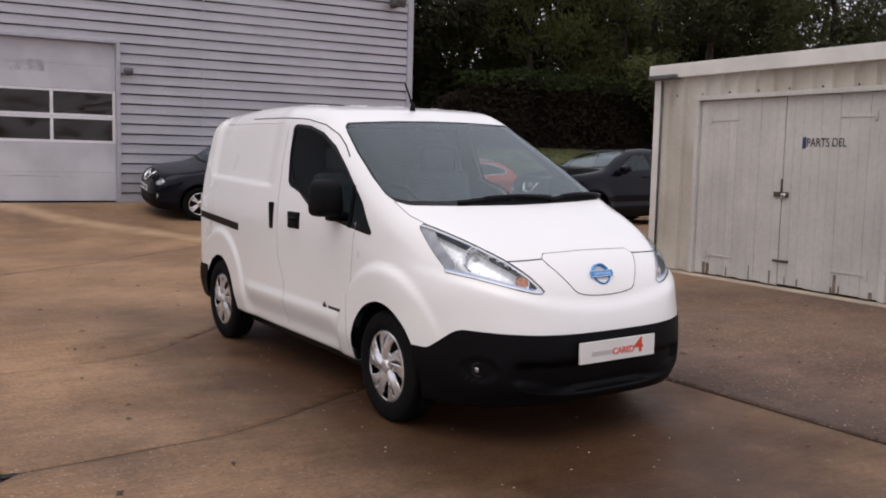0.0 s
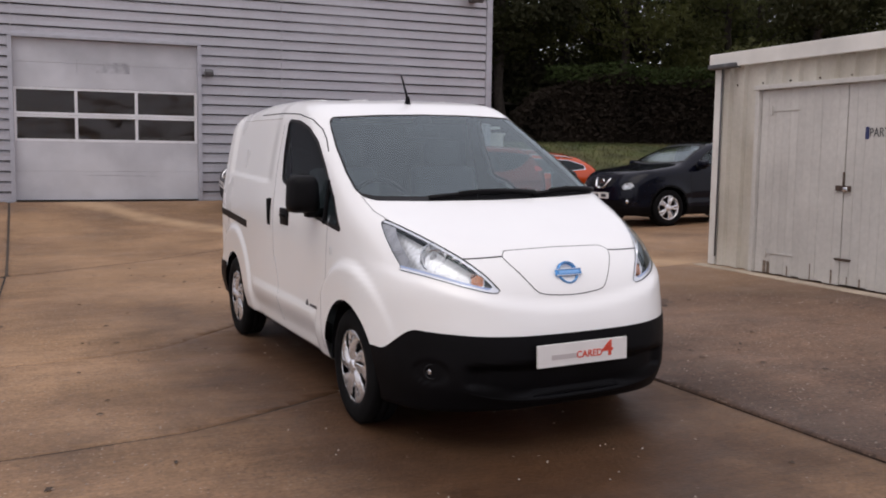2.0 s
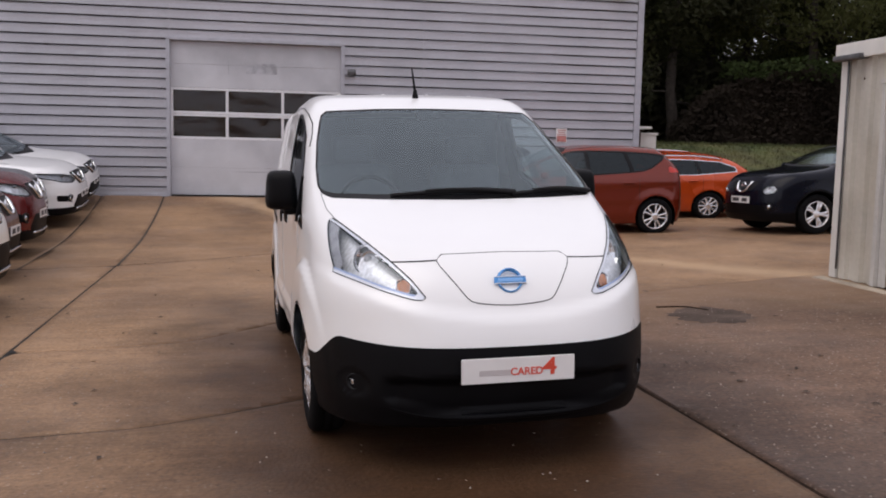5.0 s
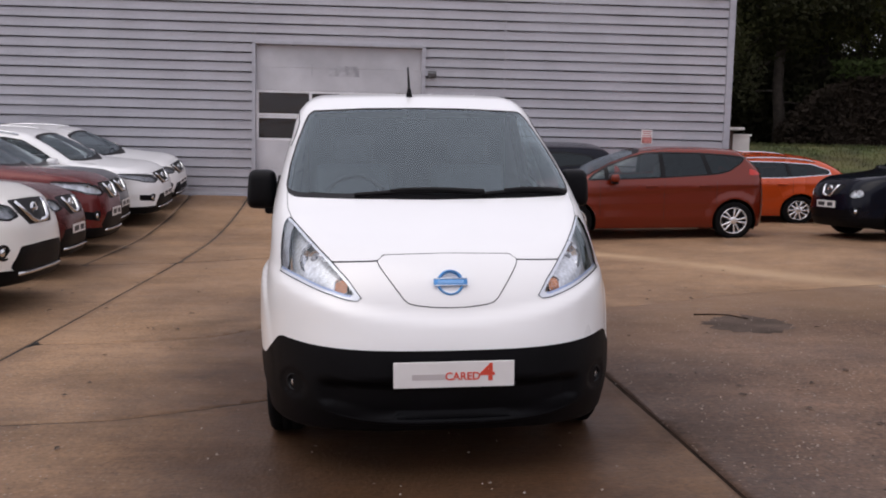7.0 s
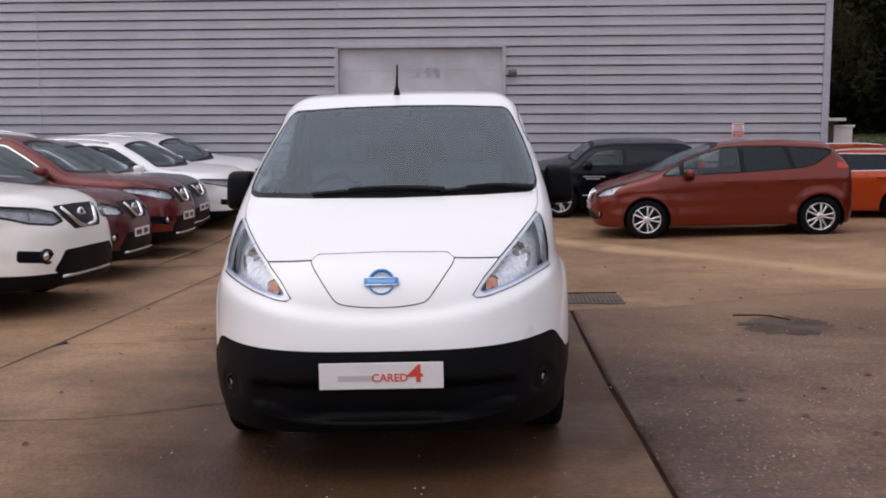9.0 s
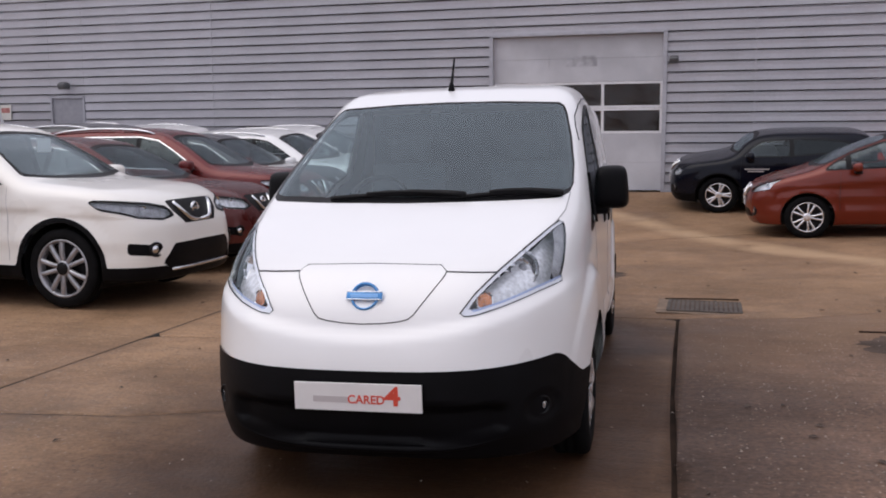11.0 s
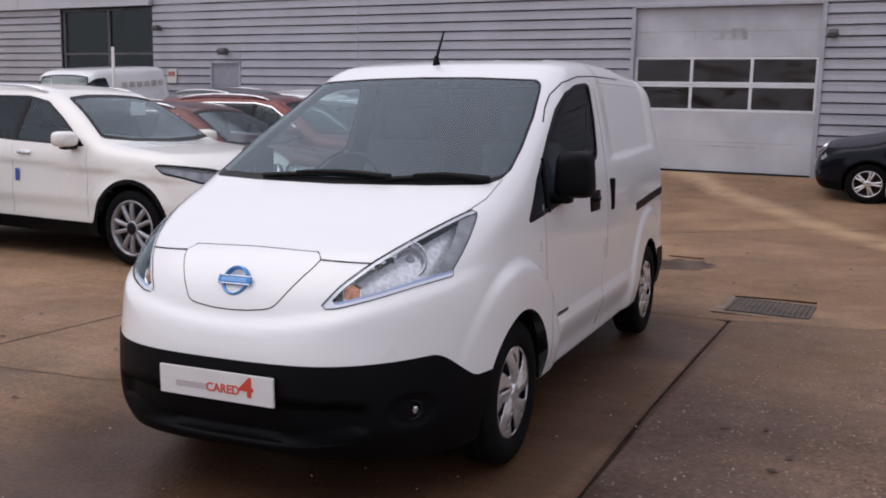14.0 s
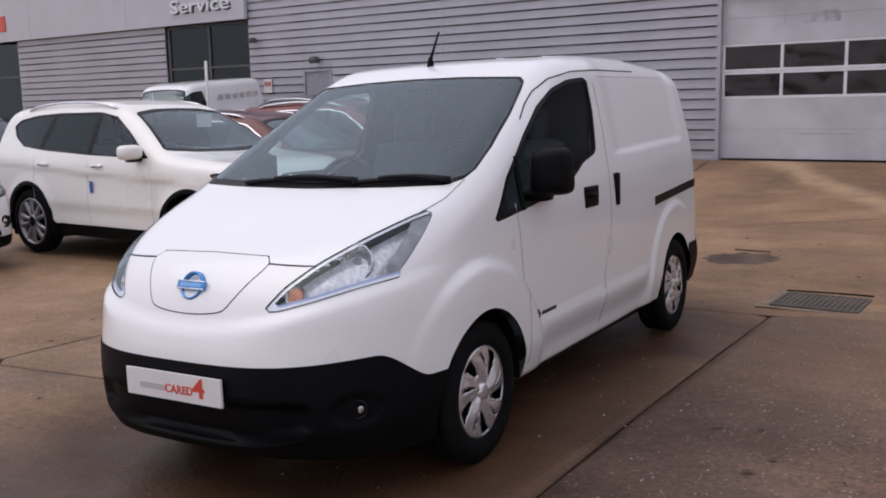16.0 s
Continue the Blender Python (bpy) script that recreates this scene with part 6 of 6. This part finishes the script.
        for hy in spec["handles"]:
            q = Vector(sk.drop((sgn * (w + 0.5), hy, belt - 0.085), (-sgn, 0, 0)))
            part("door_handle", box(q + Vector((sgn * 0.012, 0, 0)), (0.03, 0.19, 0.035), 0.011), spec.get("handle_mat", M_CHROME), car, "door handle", True)
        for dy in spec["doors"]:
            sk.seam("door_joint", [((sgn * (w + 0.5), dy, 0.34), (-sgn, 0, 0)), ((sgn * (w + 0.5), dy + 0.01, belt - 0.01), (-sgn, 0, 0))], spec.get("gap_mat", M_TRIM), car, 0.003, 0.08)
        if spec.get("rails"):
            pts = [Vector(sk.drop((sgn * w * 0.66, a, h + 1), (0, 0, -1))) + Vector((0, 0, 0.045 * math.sin(math.pi * min(1, max(0, t))) ** 0.4)) for a, t in ((y1 + 0.1 + (wb + ro - 0.8 - y1) * t, t) for t in np.linspace(0, 1, 14))]
            part("roof_rail", tube(pts, 0.017, 8), M_CHROME, car, "silver roof rail", True)
    sk.panel("grille", gr, M_TRIM, car, "dark grille", -0.004)
    sk.panel("air_intake", mouth, M_PLASTIC, car, "dark lower air intake", -0.006)
    # bright V round a plain round emblem
    gz0 = np.mean(spec["grille"], 0)[1]
    vee = spec.get("vee", 1.0)
    for sgn in (1, -1):
        pts = [Vector(sk.drop((sgn * a, -fo - 1, b), (0, 1, 0))) + Vector((0, -0.008, 0)) for a, b in ((0.20 * vee, gz0 + 0.085), (0.175 * vee, gz0 + 0.03), (0.12 * vee, gz0 - 0.06), (0.08 * vee, gz0 - 0.085), (0.0, gz0 - 0.092))]
        part("grille_chevron", tube(pts, [0.020, 0.022, 0.024, 0.020, 0.014], 8), M_CHROME, car, "chrome grille chevron", True)
    q = Vector(sk.drop((0, -fo - 1, gz0 + 0.015), (0, 1, 0)))
    em = part("emblem", lathe([(0.01, 0.058), (-0.010, 0.055), (-0.010, 0.046), (0.008, 0.044)], 28, "y"), M_CHROME, car, "plain chrome ring emblem", True)
    em.matrix_basis = Matrix.Translation(q)
    part("emblem_bar", box((0, -0.008, 0), (0.13, 0.010, 0.024), 0.003), M_CHROME, em, "", True)
    if plate:
        q = Vector(sk.drop((0, -fo - 1, spec["plate"]), (0, 1, 0)))
        pl = part("number_plate", box(q + Vector((0, -0.006, 0)), (0.52, 0.012, 0.111), 0.003), M_PLATE, car, "white number plate with plain dark bars")
        for xx, ww2 in ((-0.125, 0.19), (0.125, 0.15)):
            part("plate_bar", box(q + Vector((xx, -0.0125, 0)), (ww2, 0.001, 0.062)), M_INKDARK, pl, "plain dark bar")
    for wy in (0.0, wb):
        for sgn in (1, -1):
            wheel(car, sgn * (w - 0.015), wy, r, 0.21, r * spec.get("rim", 0.66), spec["spokes"], spec.get("wheel_mat", M_ALLOY), spec.get("twist", 0), "silver alloy wheel", spec.get("fat", 1.0), spec.get("cap"), spec.get("hollow", False))
            bm = bmesh.new()
            rows = []
            for k in range(21):
                a = math.radians(-25 + 230 * k / 20)
                rows.append([bm.verts.new((sgn * xx, wy + r * 1.15 * math.cos(a), r + r * 1.15 * math.sin(a))) for xx in (w * 0.55, w - 0.03)])
            for q0, q1 in zip(rows, rows[1:]):
                bm.faces.new((q0[0], q0[1], q1[1], q1[0]))
            bm.faces.new([q0[0] for q0 in rows])
            part("arch_liner", bm, M_TRIM, car, "black wheel arch liner")
    part("underbody", box((0, wb / 2, zb + 0.10), (w * 1.5, wb + fo * 0.9, 0.18), 0.03), M_TRIM, car, "dark underbody")
    part("cabin_floor", box((0, wb * 0.5, 0.45), (w * 1.6, wb * 0.9, 0.04)), M_LINING, car, "dark cabin floor")
    part("dashboard", box((0, y0 + 0.55, belt - 0.06), (w * 1.6, 0.45, 0.22), 0.06), M_DASH, car, "dark dashboard", True)
    for xx, yy in ((-0.36, y1 + 0.55), (0.36, y1 + 0.55), (-0.36, y1 + 1.4), (0.36, y1 + 1.4)):
        if yy > wb + ro - 0.9:
            continue
        seat = part("seat", box((xx, yy - 0.2, 0.62), (0.48, 0.5, 0.14), 0.05), M_SEAT, car, "dark car seat", True)
        part("seat_back", box((0, 0, 0), (0.46, 0.13, 0.58), 0.05, pose(xx, yy + 0.05, 0.92, -12)), M_SEAT, seat, "", True)
        part("headrest", box((0, 0, 0), (0.26, 0.09, 0.17), 0.04, pose(xx, yy + 0.13, h - 0.36, -8)), M_SEAT, seat, "", True)
    return car


def heading(x, y, deg, dz=0.0, wb=2.6, half=0.75):
    """A pose on the yard's slope for a car with its front axle at x, y whose nose points along that compass angle (0: +x, 90: +y)."""
    a = radians(deg)
    fwd, lat = Vector((math.cos(a), math.sin(a), 0)), Vector((-math.sin(a), math.cos(a), 0))
    spots = [Vector((x, y, 0)) + lat * s - fwd * b for s, b in ((half, 0), (-half, 0), (0, wb))]
    left, right, rear = (Vector((p.x, p.y, gz(p.x, p.y))) for p in spots)
    front = (left + right) / 2
    ay = (rear - front).normalized()
    az = (right - left).cross(-ay).normalized()
    az = az if az.z > 0 else -az
    ax = ay.cross(az)
    m = Matrix((ax, ay, az)).transposed().to_4x4()
    m.translation = front + Vector((0, 0, dz))
    return m


SUV = dict(w=1.82, h=1.70, wb=2.705, fo=0.93, ro=1.0, r=0.36, belt=1.10, clear=0.24, lean=0.28, rim=0.735, hollow=True, shoulder=0.97, skirt=0.375, cladding=0.055, rails=True, res=0.045,
           top=[(-1.0, 0.78), (-0.93, 0.92), (-0.82, 1.01), (-0.5, 1.08), (0.0, 1.125), (0.42, 1.165), (0.85, 1.43), (1.28, 1.645), (1.7, 1.70), (2.3, 1.71), (2.9, 1.68), (3.35, 1.625), (3.58, 1.585), (3.72, 1.40)],
           screen=(0.40, 1.30, 1.165, 1.59), rear=(1.12, 1.50),
           dlo=[(0.60, 1.10), (1.02, 1.37), (1.30, 1.525), (1.6, 1.575), (2.35, 1.572), (2.80, 1.548), (3.10, 1.50), (3.20, 1.43), (3.10, 1.31), (2.88, 1.205), (2.45, 1.165), (1.6, 1.125)], pillars=[(1.58, -0.05), (2.50, -0.28)],
           lamp=[(0.37, 0.82), (0.43, 0.905), (0.60, 0.945), (0.80, 0.97), (0.93, 0.985), (0.88, 0.885), (0.74, 0.81), (0.54, 0.785)], lamp_side=[(-1.2, 0.6), (-0.60, 0.6), (-0.50, 0.82), (-0.24, 0.985), (-0.3, 1.2), (-1.2, 1.2)], lamp_rim=0.018, bowl=M_LAMPGREY, tail=[(0.5, 0.95), (0.95, 0.92), (0.95, 1.16), (0.62, 1.12)],
           grille=[(-0.5, 0.965), (0.40, 0.955), (0.38, 0.86), (0.26, 0.74), (-0.5, 0.74)], vee=1.55, mouth=[(-0.5, 0.58), (0.46, 0.57), (0.60, 0.40), (0.5, 0.35), (-0.5, 0.35)], fog_box=[(0.58, 0.56), (0.86, 0.60), (0.90, 0.50), (0.66, 0.47)],
           fog=0.53, mirror=(0.72, 1.16), handles=(1.42, 2.38), doors=(0.55, 1.60, 2.58), plate=0.56, spokes=[k * math.tau / 5 + o for k in range(5) for o in (-0.26, 0.26)], fat=1.0, cap=True, mirror_size=1.12, wheel_mat=M_ALLOYDARK)
SUV["gap_mat"] = M_SEAM
SUVB = dict(SUV, bright=True, gap_mat=M_TRIM, bowl=M_LAMPBOWL, vee=1.15)
HATCH = dict(w=1.695, h=1.53, wb=2.60, fo=0.82, ro=0.60, r=0.312, belt=0.98, clear=0.19, clear_panes=2, lean=0.46, rim=0.70, rails=False, res=0.045, handle_mat=M_COPPER,
             top=[(-1.0, 0.5), (-0.82, 0.69), (-0.70, 0.79), (-0.45, 0.88), (-0.1, 0.975), (0.12, 1.04), (0.6, 1.285), (1.12, 1.47), (1.6, 1.52), (2.2, 1.515), (2.75, 1.475), (3.0, 1.43), (3.12, 1.36), (3.3, 1.1)],
             screen=(0.06, 1.10, 1.05, 1.465), rear=(1.02, 1.36),
             dlo=[(0.20, 0.985), (0.34, 1.10), (0.55, 1.22), (0.95, 1.37), (1.20, 1.432), (1.46, 1.444), (2.05, 1.430), (2.55, 1.395), (2.84, 1.355), (2.76, 1.26), (2.55, 1.13), (2.40, 1.085), (2.18, 1.062), (1.4, 1.02)], pillars=[(0.50, 0), (1.42, -0.05), (2.20, -0.28)],
             lamp=[(0.46, 0.68), (0.52, 0.78), (0.70, 0.885), (0.95, 0.955), (0.95, 0.79), (0.72, 0.70), (0.56, 0.665)], lamp_side=[(-1.2, 0.6), (-0.56, 0.6), (-0.46, 0.80), (-0.14, 0.965), (-0.2, 1.2), (-1.2, 1.2)], tail=[(0.66, 1.07), (0.95, 1.03), (0.95, 1.10), (0.70, 1.18)],
             grille=[(-0.5, 0.74), (0.36, 0.73), (0.28, 0.62), (-0.5, 0.60)], mouth=[(-0.5, 0.42), (0.5, 0.42), (0.58, 0.31), (-0.5, 0.28)],
             fog=0.40, mirror=(0.62, 1.03), handles=(1.25, 2.12), doors=(0.42, 1.45, 2.30), plate=0.51, spokes=[k * math.tau / 5 + o for k in range(5) for o in (-0.22, 0.22)], fat=0.85, hollow=True, shoulder=0.86)
JUKE = dict(w=1.765, h=1.565, wb=2.53, fo=0.85, ro=0.755, r=0.335, belt=1.06, clear=0.2, lean=0.45, skirt=0.36, cladding=0.04, res=0.05, handle_mat=M_BLACKCAR,
            top=[(-1.0, 0.55), (-0.84, 0.86), (-0.70, 0.98), (-0.4, 1.04), (0.1, 1.10), (0.35, 1.14), (0.75, 1.36), (1.15, 1.51), (1.5, 1.55), (2.0, 1.53), (2.6, 1.43), (3.0, 1.30), (3.3, 1.1)],
            screen=(0.32, 1.15, 1.15, 1.495), rear=(1.08, 1.34),
            dlo=[(0.55, 1.07), (0.92, 1.305), (1.15, 1.415), (1.5, 1.44), (2.05, 1.405), (2.47, 1.28), (2.40, 1.16), (1.5, 1.09)], pillars=[(1.48, -0.05)],
            lamp=[(0.50, 0.72), (0.55, 0.80), (0.66, 0.82), (0.74, 0.76), (0.70, 0.68), (0.58, 0.66)], tail=[(0.55, 0.92), (0.95, 0.90), (0.95, 1.10), (0.62, 1.08)],
            grille=[(-0.5, 0.88), (0.36, 0.88), (0.28, 0.72), (-0.5, 0.68)], mouth=[(-0.5, 0.48), (0.56, 0.48), (0.62, 0.34), (-0.5, 0.32)],
            fog=0.46, mirror=(0.66, 1.12), handles=(1.30,), doors=(0.48, 1.50, 2.40), plate=0.56, spokes=[k * math.tau / 5 + o for k in range(5) for o in (-0.15, 0.15)])
SMALL = dict(JUKE, h=1.45, wb=2.30, ro=0.55, belt=1.0, lean=0.28,
             top=[(-1.0, 0.50), (-0.84, 0.78), (-0.70, 0.88), (-0.4, 0.94), (0.0, 1.00), (0.25, 1.07), (0.46, 1.30), (0.66, 1.39), (1.0, 1.425), (1.7, 1.43), (2.20, 1.42), (2.44, 1.37), (2.56, 1.20), (2.7, 0.9)],
             screen=(0.22, 0.70, 1.08, 1.37), rear=(1.0, 1.26), dlo=[(0.36, 1.01), (0.54, 1.20), (0.72, 1.30), (1.3, 1.33), (1.7, 1.325), (2.08, 1.28), (2.14, 1.20), (2.02, 1.10), (1.2, 1.03)], pillars=[(1.15, -0.05)],
             mirror=(0.5, 1.05), handles=(1.0,), doors=(0.35, 1.2, 1.95))
ESTATE = dict(w=1.81, h=1.46, wb=2.68, fo=0.90, ro=1.05, r=0.32, belt=0.98, clear=0.18, lean=0.55, rails=True, bright=True, res=0.055, handle_mat=M_ORANGE,
              top=[(-1.05, 0.5), (-0.90, 0.72), (-0.75, 0.82), (-0.4, 0.90), (0.2, 0.97), (0.42, 1.01), (0.9, 1.25), (1.35, 1.40), (1.8, 1.45), (2.5, 1.445), (3.1, 1.40), (3.5, 1.28), (3.75, 1.1)],
              screen=(0.40, 1.35, 1.02, 1.395), rear=(0.98, 1.28),
              dlo=[(0.70, 0.985), (1.05, 1.225), (1.35, 1.335), (1.6, 1.355), (2.35, 1.35), (2.95, 1.315), (3.28, 1.20), (3.30, 1.10), (2.4, 1.02)], pillars=[(1.60, -0.03), (2.48, -0.25)],
              lamp=[(0.45, 0.66), (0.55, 0.74), (0.88, 0.80), (0.88, 0.68), (0.60, 0.62)], tail=[(0.5, 0.76), (0.95, 0.74), (0.95, 0.98), (0.62, 0.96)],
              grille=[(-0.5, 0.74), (0.40, 0.74), (0.34, 0.60), (-0.5, 0.58)], mouth=[(-0.5, 0.42), (0.6, 0.42), (0.64, 0.30), (-0.5, 0.28)],
              fog=0.38, mirror=(0.80, 1.02), handles=(1.42, 2.32), doors=(0.55, 1.62, 2.52), plate=0.5, spokes=10)

BOXVAN = dict(w=1.83, h=2.06, wb=3.0, fo=0.85, ro=0.85, r=0.32, belt=1.12, clear=0.2, lean=0.1, res=0.07, crown=0.03,
              top=[(-1.0, 0.6), (-0.85, 0.90), (-0.6, 1.02), (-0.2, 1.12), (0.0, 1.17), (0.45, 1.60), (0.75, 1.90), (0.95, 2.0), (1.3, 2.03), (2.0, 2.04), (3.5, 2.03), (4.0, 1.99)],
              screen=(-0.02, 0.85, 1.19, 1.90), rear=(1.3, 1.75), dlo=[(0.22, 1.12), (0.42, 1.42), (0.66, 1.72), (0.85, 1.83), (1.22, 1.84), (1.28, 1.12)], pillars=[],
              lamp=[(0.55, 0.80), (0.66, 1.02), (0.90, 1.08), (0.90, 0.84), (0.7, 0.78)], tail=[(0.7, 0.8), (0.95, 0.8), (0.95, 1.3), (0.75, 1.3)],
              grille=[(-0.5, 0.82), (0.42, 0.82), (0.36, 0.70), (-0.5, 0.70)], mouth=[(-0.5, 0.5), (0.6, 0.5), (0.6, 0.36), (-0.5, 0.36)],
              fog=0.42, mirror=(0.42, 1.2), mirror_mat=M_PLASTIC, handles=(1.1,), handle_mat=M_PLASTIC, doors=(0.15, 1.34), plate=0.55, spokes=8)

ROW = "cars parked in a row beside the van"
white_suv = build_car("white_suv", heading(-1.08, 8.0, 0, 0.015), "pearl white sport utility car with silver roof rails", M_PEARL, SUV, ROW, plate=False)
maroon_suv = build_car("maroon_suv", heading(-1.50, 10.24, 4) @ Matrix.Diagonal((0.98, 0.98, 0.92, 1)), "wet maroon sport utility car with a chrome grille", M_MAROON, SUVB, ROW)
red_suv = build_car("red_suv", heading(-1.72, 12.45, 4), "wet red sport utility car with a chrome grille", M_RED, SUVB, ROW)
grey_suv = build_car("dark_grey_suv", heading(-2.08, 14.30, 4) @ Matrix.Diagonal((0.98, 0.98, 0.95, 1)), "dark grey sport utility car between a red and a white one", M_GREYCAR, SUVB, ROW)
white_suv_b = build_car("white_suv", heading(-1.85, 16.2, 0) @ Matrix.Diagonal((0.98, 0.98, 0.93, 1)), "white sport utility car with a white door mirror", M_WHITE, SUV, ROW)
copy_thing(white_suv_b, heading(-1.95, 18.05, 0) @ Matrix.Diagonal((0.98, 0.98, 0.92, 1)))
copy_thing(white_suv_b, heading(-3.9, 5.75, 0))
copy_thing(grey_suv, heading(-9.4, 10.3, 0))["label"] = "dark grey sport utility car in the second row"
copy_thing(grey_suv, heading(-13.6, 13.5, 283))["label"] = "dark grey sport utility car in the second row"
copy_thing(grey_suv, heading(-9.0, 15.5, 180) @ Matrix.Diagonal((0.95, 0.9, 1.09, 1)))["label"] = "dark grey sport utility car behind the first row"
copy_thing(grey_suv, heading(-9.0, 12.75, 180) @ Matrix.Diagonal((0.95, 0.9, 0.99, 1)))["label"] = "dark grey sport utility car behind the first row"
copy_thing(white_suv_b, heading(-8.9, 17.8, 180) @ Matrix.Diagonal((0.9, 0.9, 0.975, 1)))["label"] = "white sport utility car parked by the clad wall"
copper_hatch = build_car("copper_hatchback", heading(5.87, 14.9, 180) @ Matrix.Diagonal((1, 1, 0.965, 1)), "copper red five-door hatchback with silver spoked wheels", M_COPPER, HATCH)
orange_estate = build_car("orange_estate_car", heading(7.98, 17.5, 180) @ Matrix.Diagonal((1, 1, 0.86, 1)), "bright orange estate car with silver roof rails", M_ORANGE, ESTATE)
black_crossover = build_car("black_crossover", heading(4.68, 17.8, 180) @ Matrix.Diagonal((1, 1, 0.95, 1)), "small black crossover with plain marks parked along the clad wall", M_BLACKCAR, SMALL)
shed_crossover = build_car("black_crossover", heading(10.66, 13.80, 184) @ Matrix.Diagonal((1, 1, 0.955, 1)), "wet black compact crossover parked behind the shed", M_BLACKCAR, JUKE)
far_van = build_car("white_panel_van", heading(-10.85, 14.35, 283, 0.08, 3.0), "white panel van with plain marks parked before the service entrance", M_WHITE, BOXVAN)
for i in range(6):
    for sgn in (1, -1):
        part("side_mark", box((sgn * (0.792 - 0.003 * i), 1.75 + 0.30 * i, 1.66), (0.05, 0.13, 0.12)), M_INKGREY, far_van, "plain grey mark")
part("door_sticker", box((-0.905, 1.53, 0.79), (0.004, 0.05, 0.125)), material("blue_sticker", (0.04, 0.10, 0.38), 0.5), white_suv, "small blue sticker on the door")
part("screen_paper", box((0.30, 1.08, 1.46), (0.20, 0.01, 0.14), 0.0), M_PLATE, white_suv, "white paper behind the windscreen")
for yy, zz, ln in ((0.62, 0.82, 0.40), (0.60, 0.78, 0.26), (0.58, 0.46, 0.34)):
    part("door_mark", box((0.892, yy, zz), (0.004, ln, 0.022)), M_INKGREY, black_crossover, "plain grey mark on the door")

# ---- a thin post and a notice by the service entrance ----
post = thing("marker_post", pose(-9.3, 14.7, gz(-9.3, 14.7)), "thin white marker post standing in the yard", "post")
part("post_tube", tube([(0, 0, 0), (0, 0, 2.58)], 0.030, 12), M_FASCIA, post, "white steel tube", True)
part("foot_plate", box((0, 0, 0.008), (0.22, 0.22, 0.016), 0.004), M_GUTTER, post, "grey foot plate")
notice = thing("wall_notice", pose(-11.86, WALL_Y - 0.03, 2.18), "small faded red and white notice on the clad wall", "sign")
part("board", box((0, 0, 0), (0.30, 0.02, 0.36), 0.004), M_FASCIA, notice, "white board")
part("red_field", box((0, -0.0115, 0.05), (0.24, 0.002, 0.12)), M_FADED, notice, "faded red field")
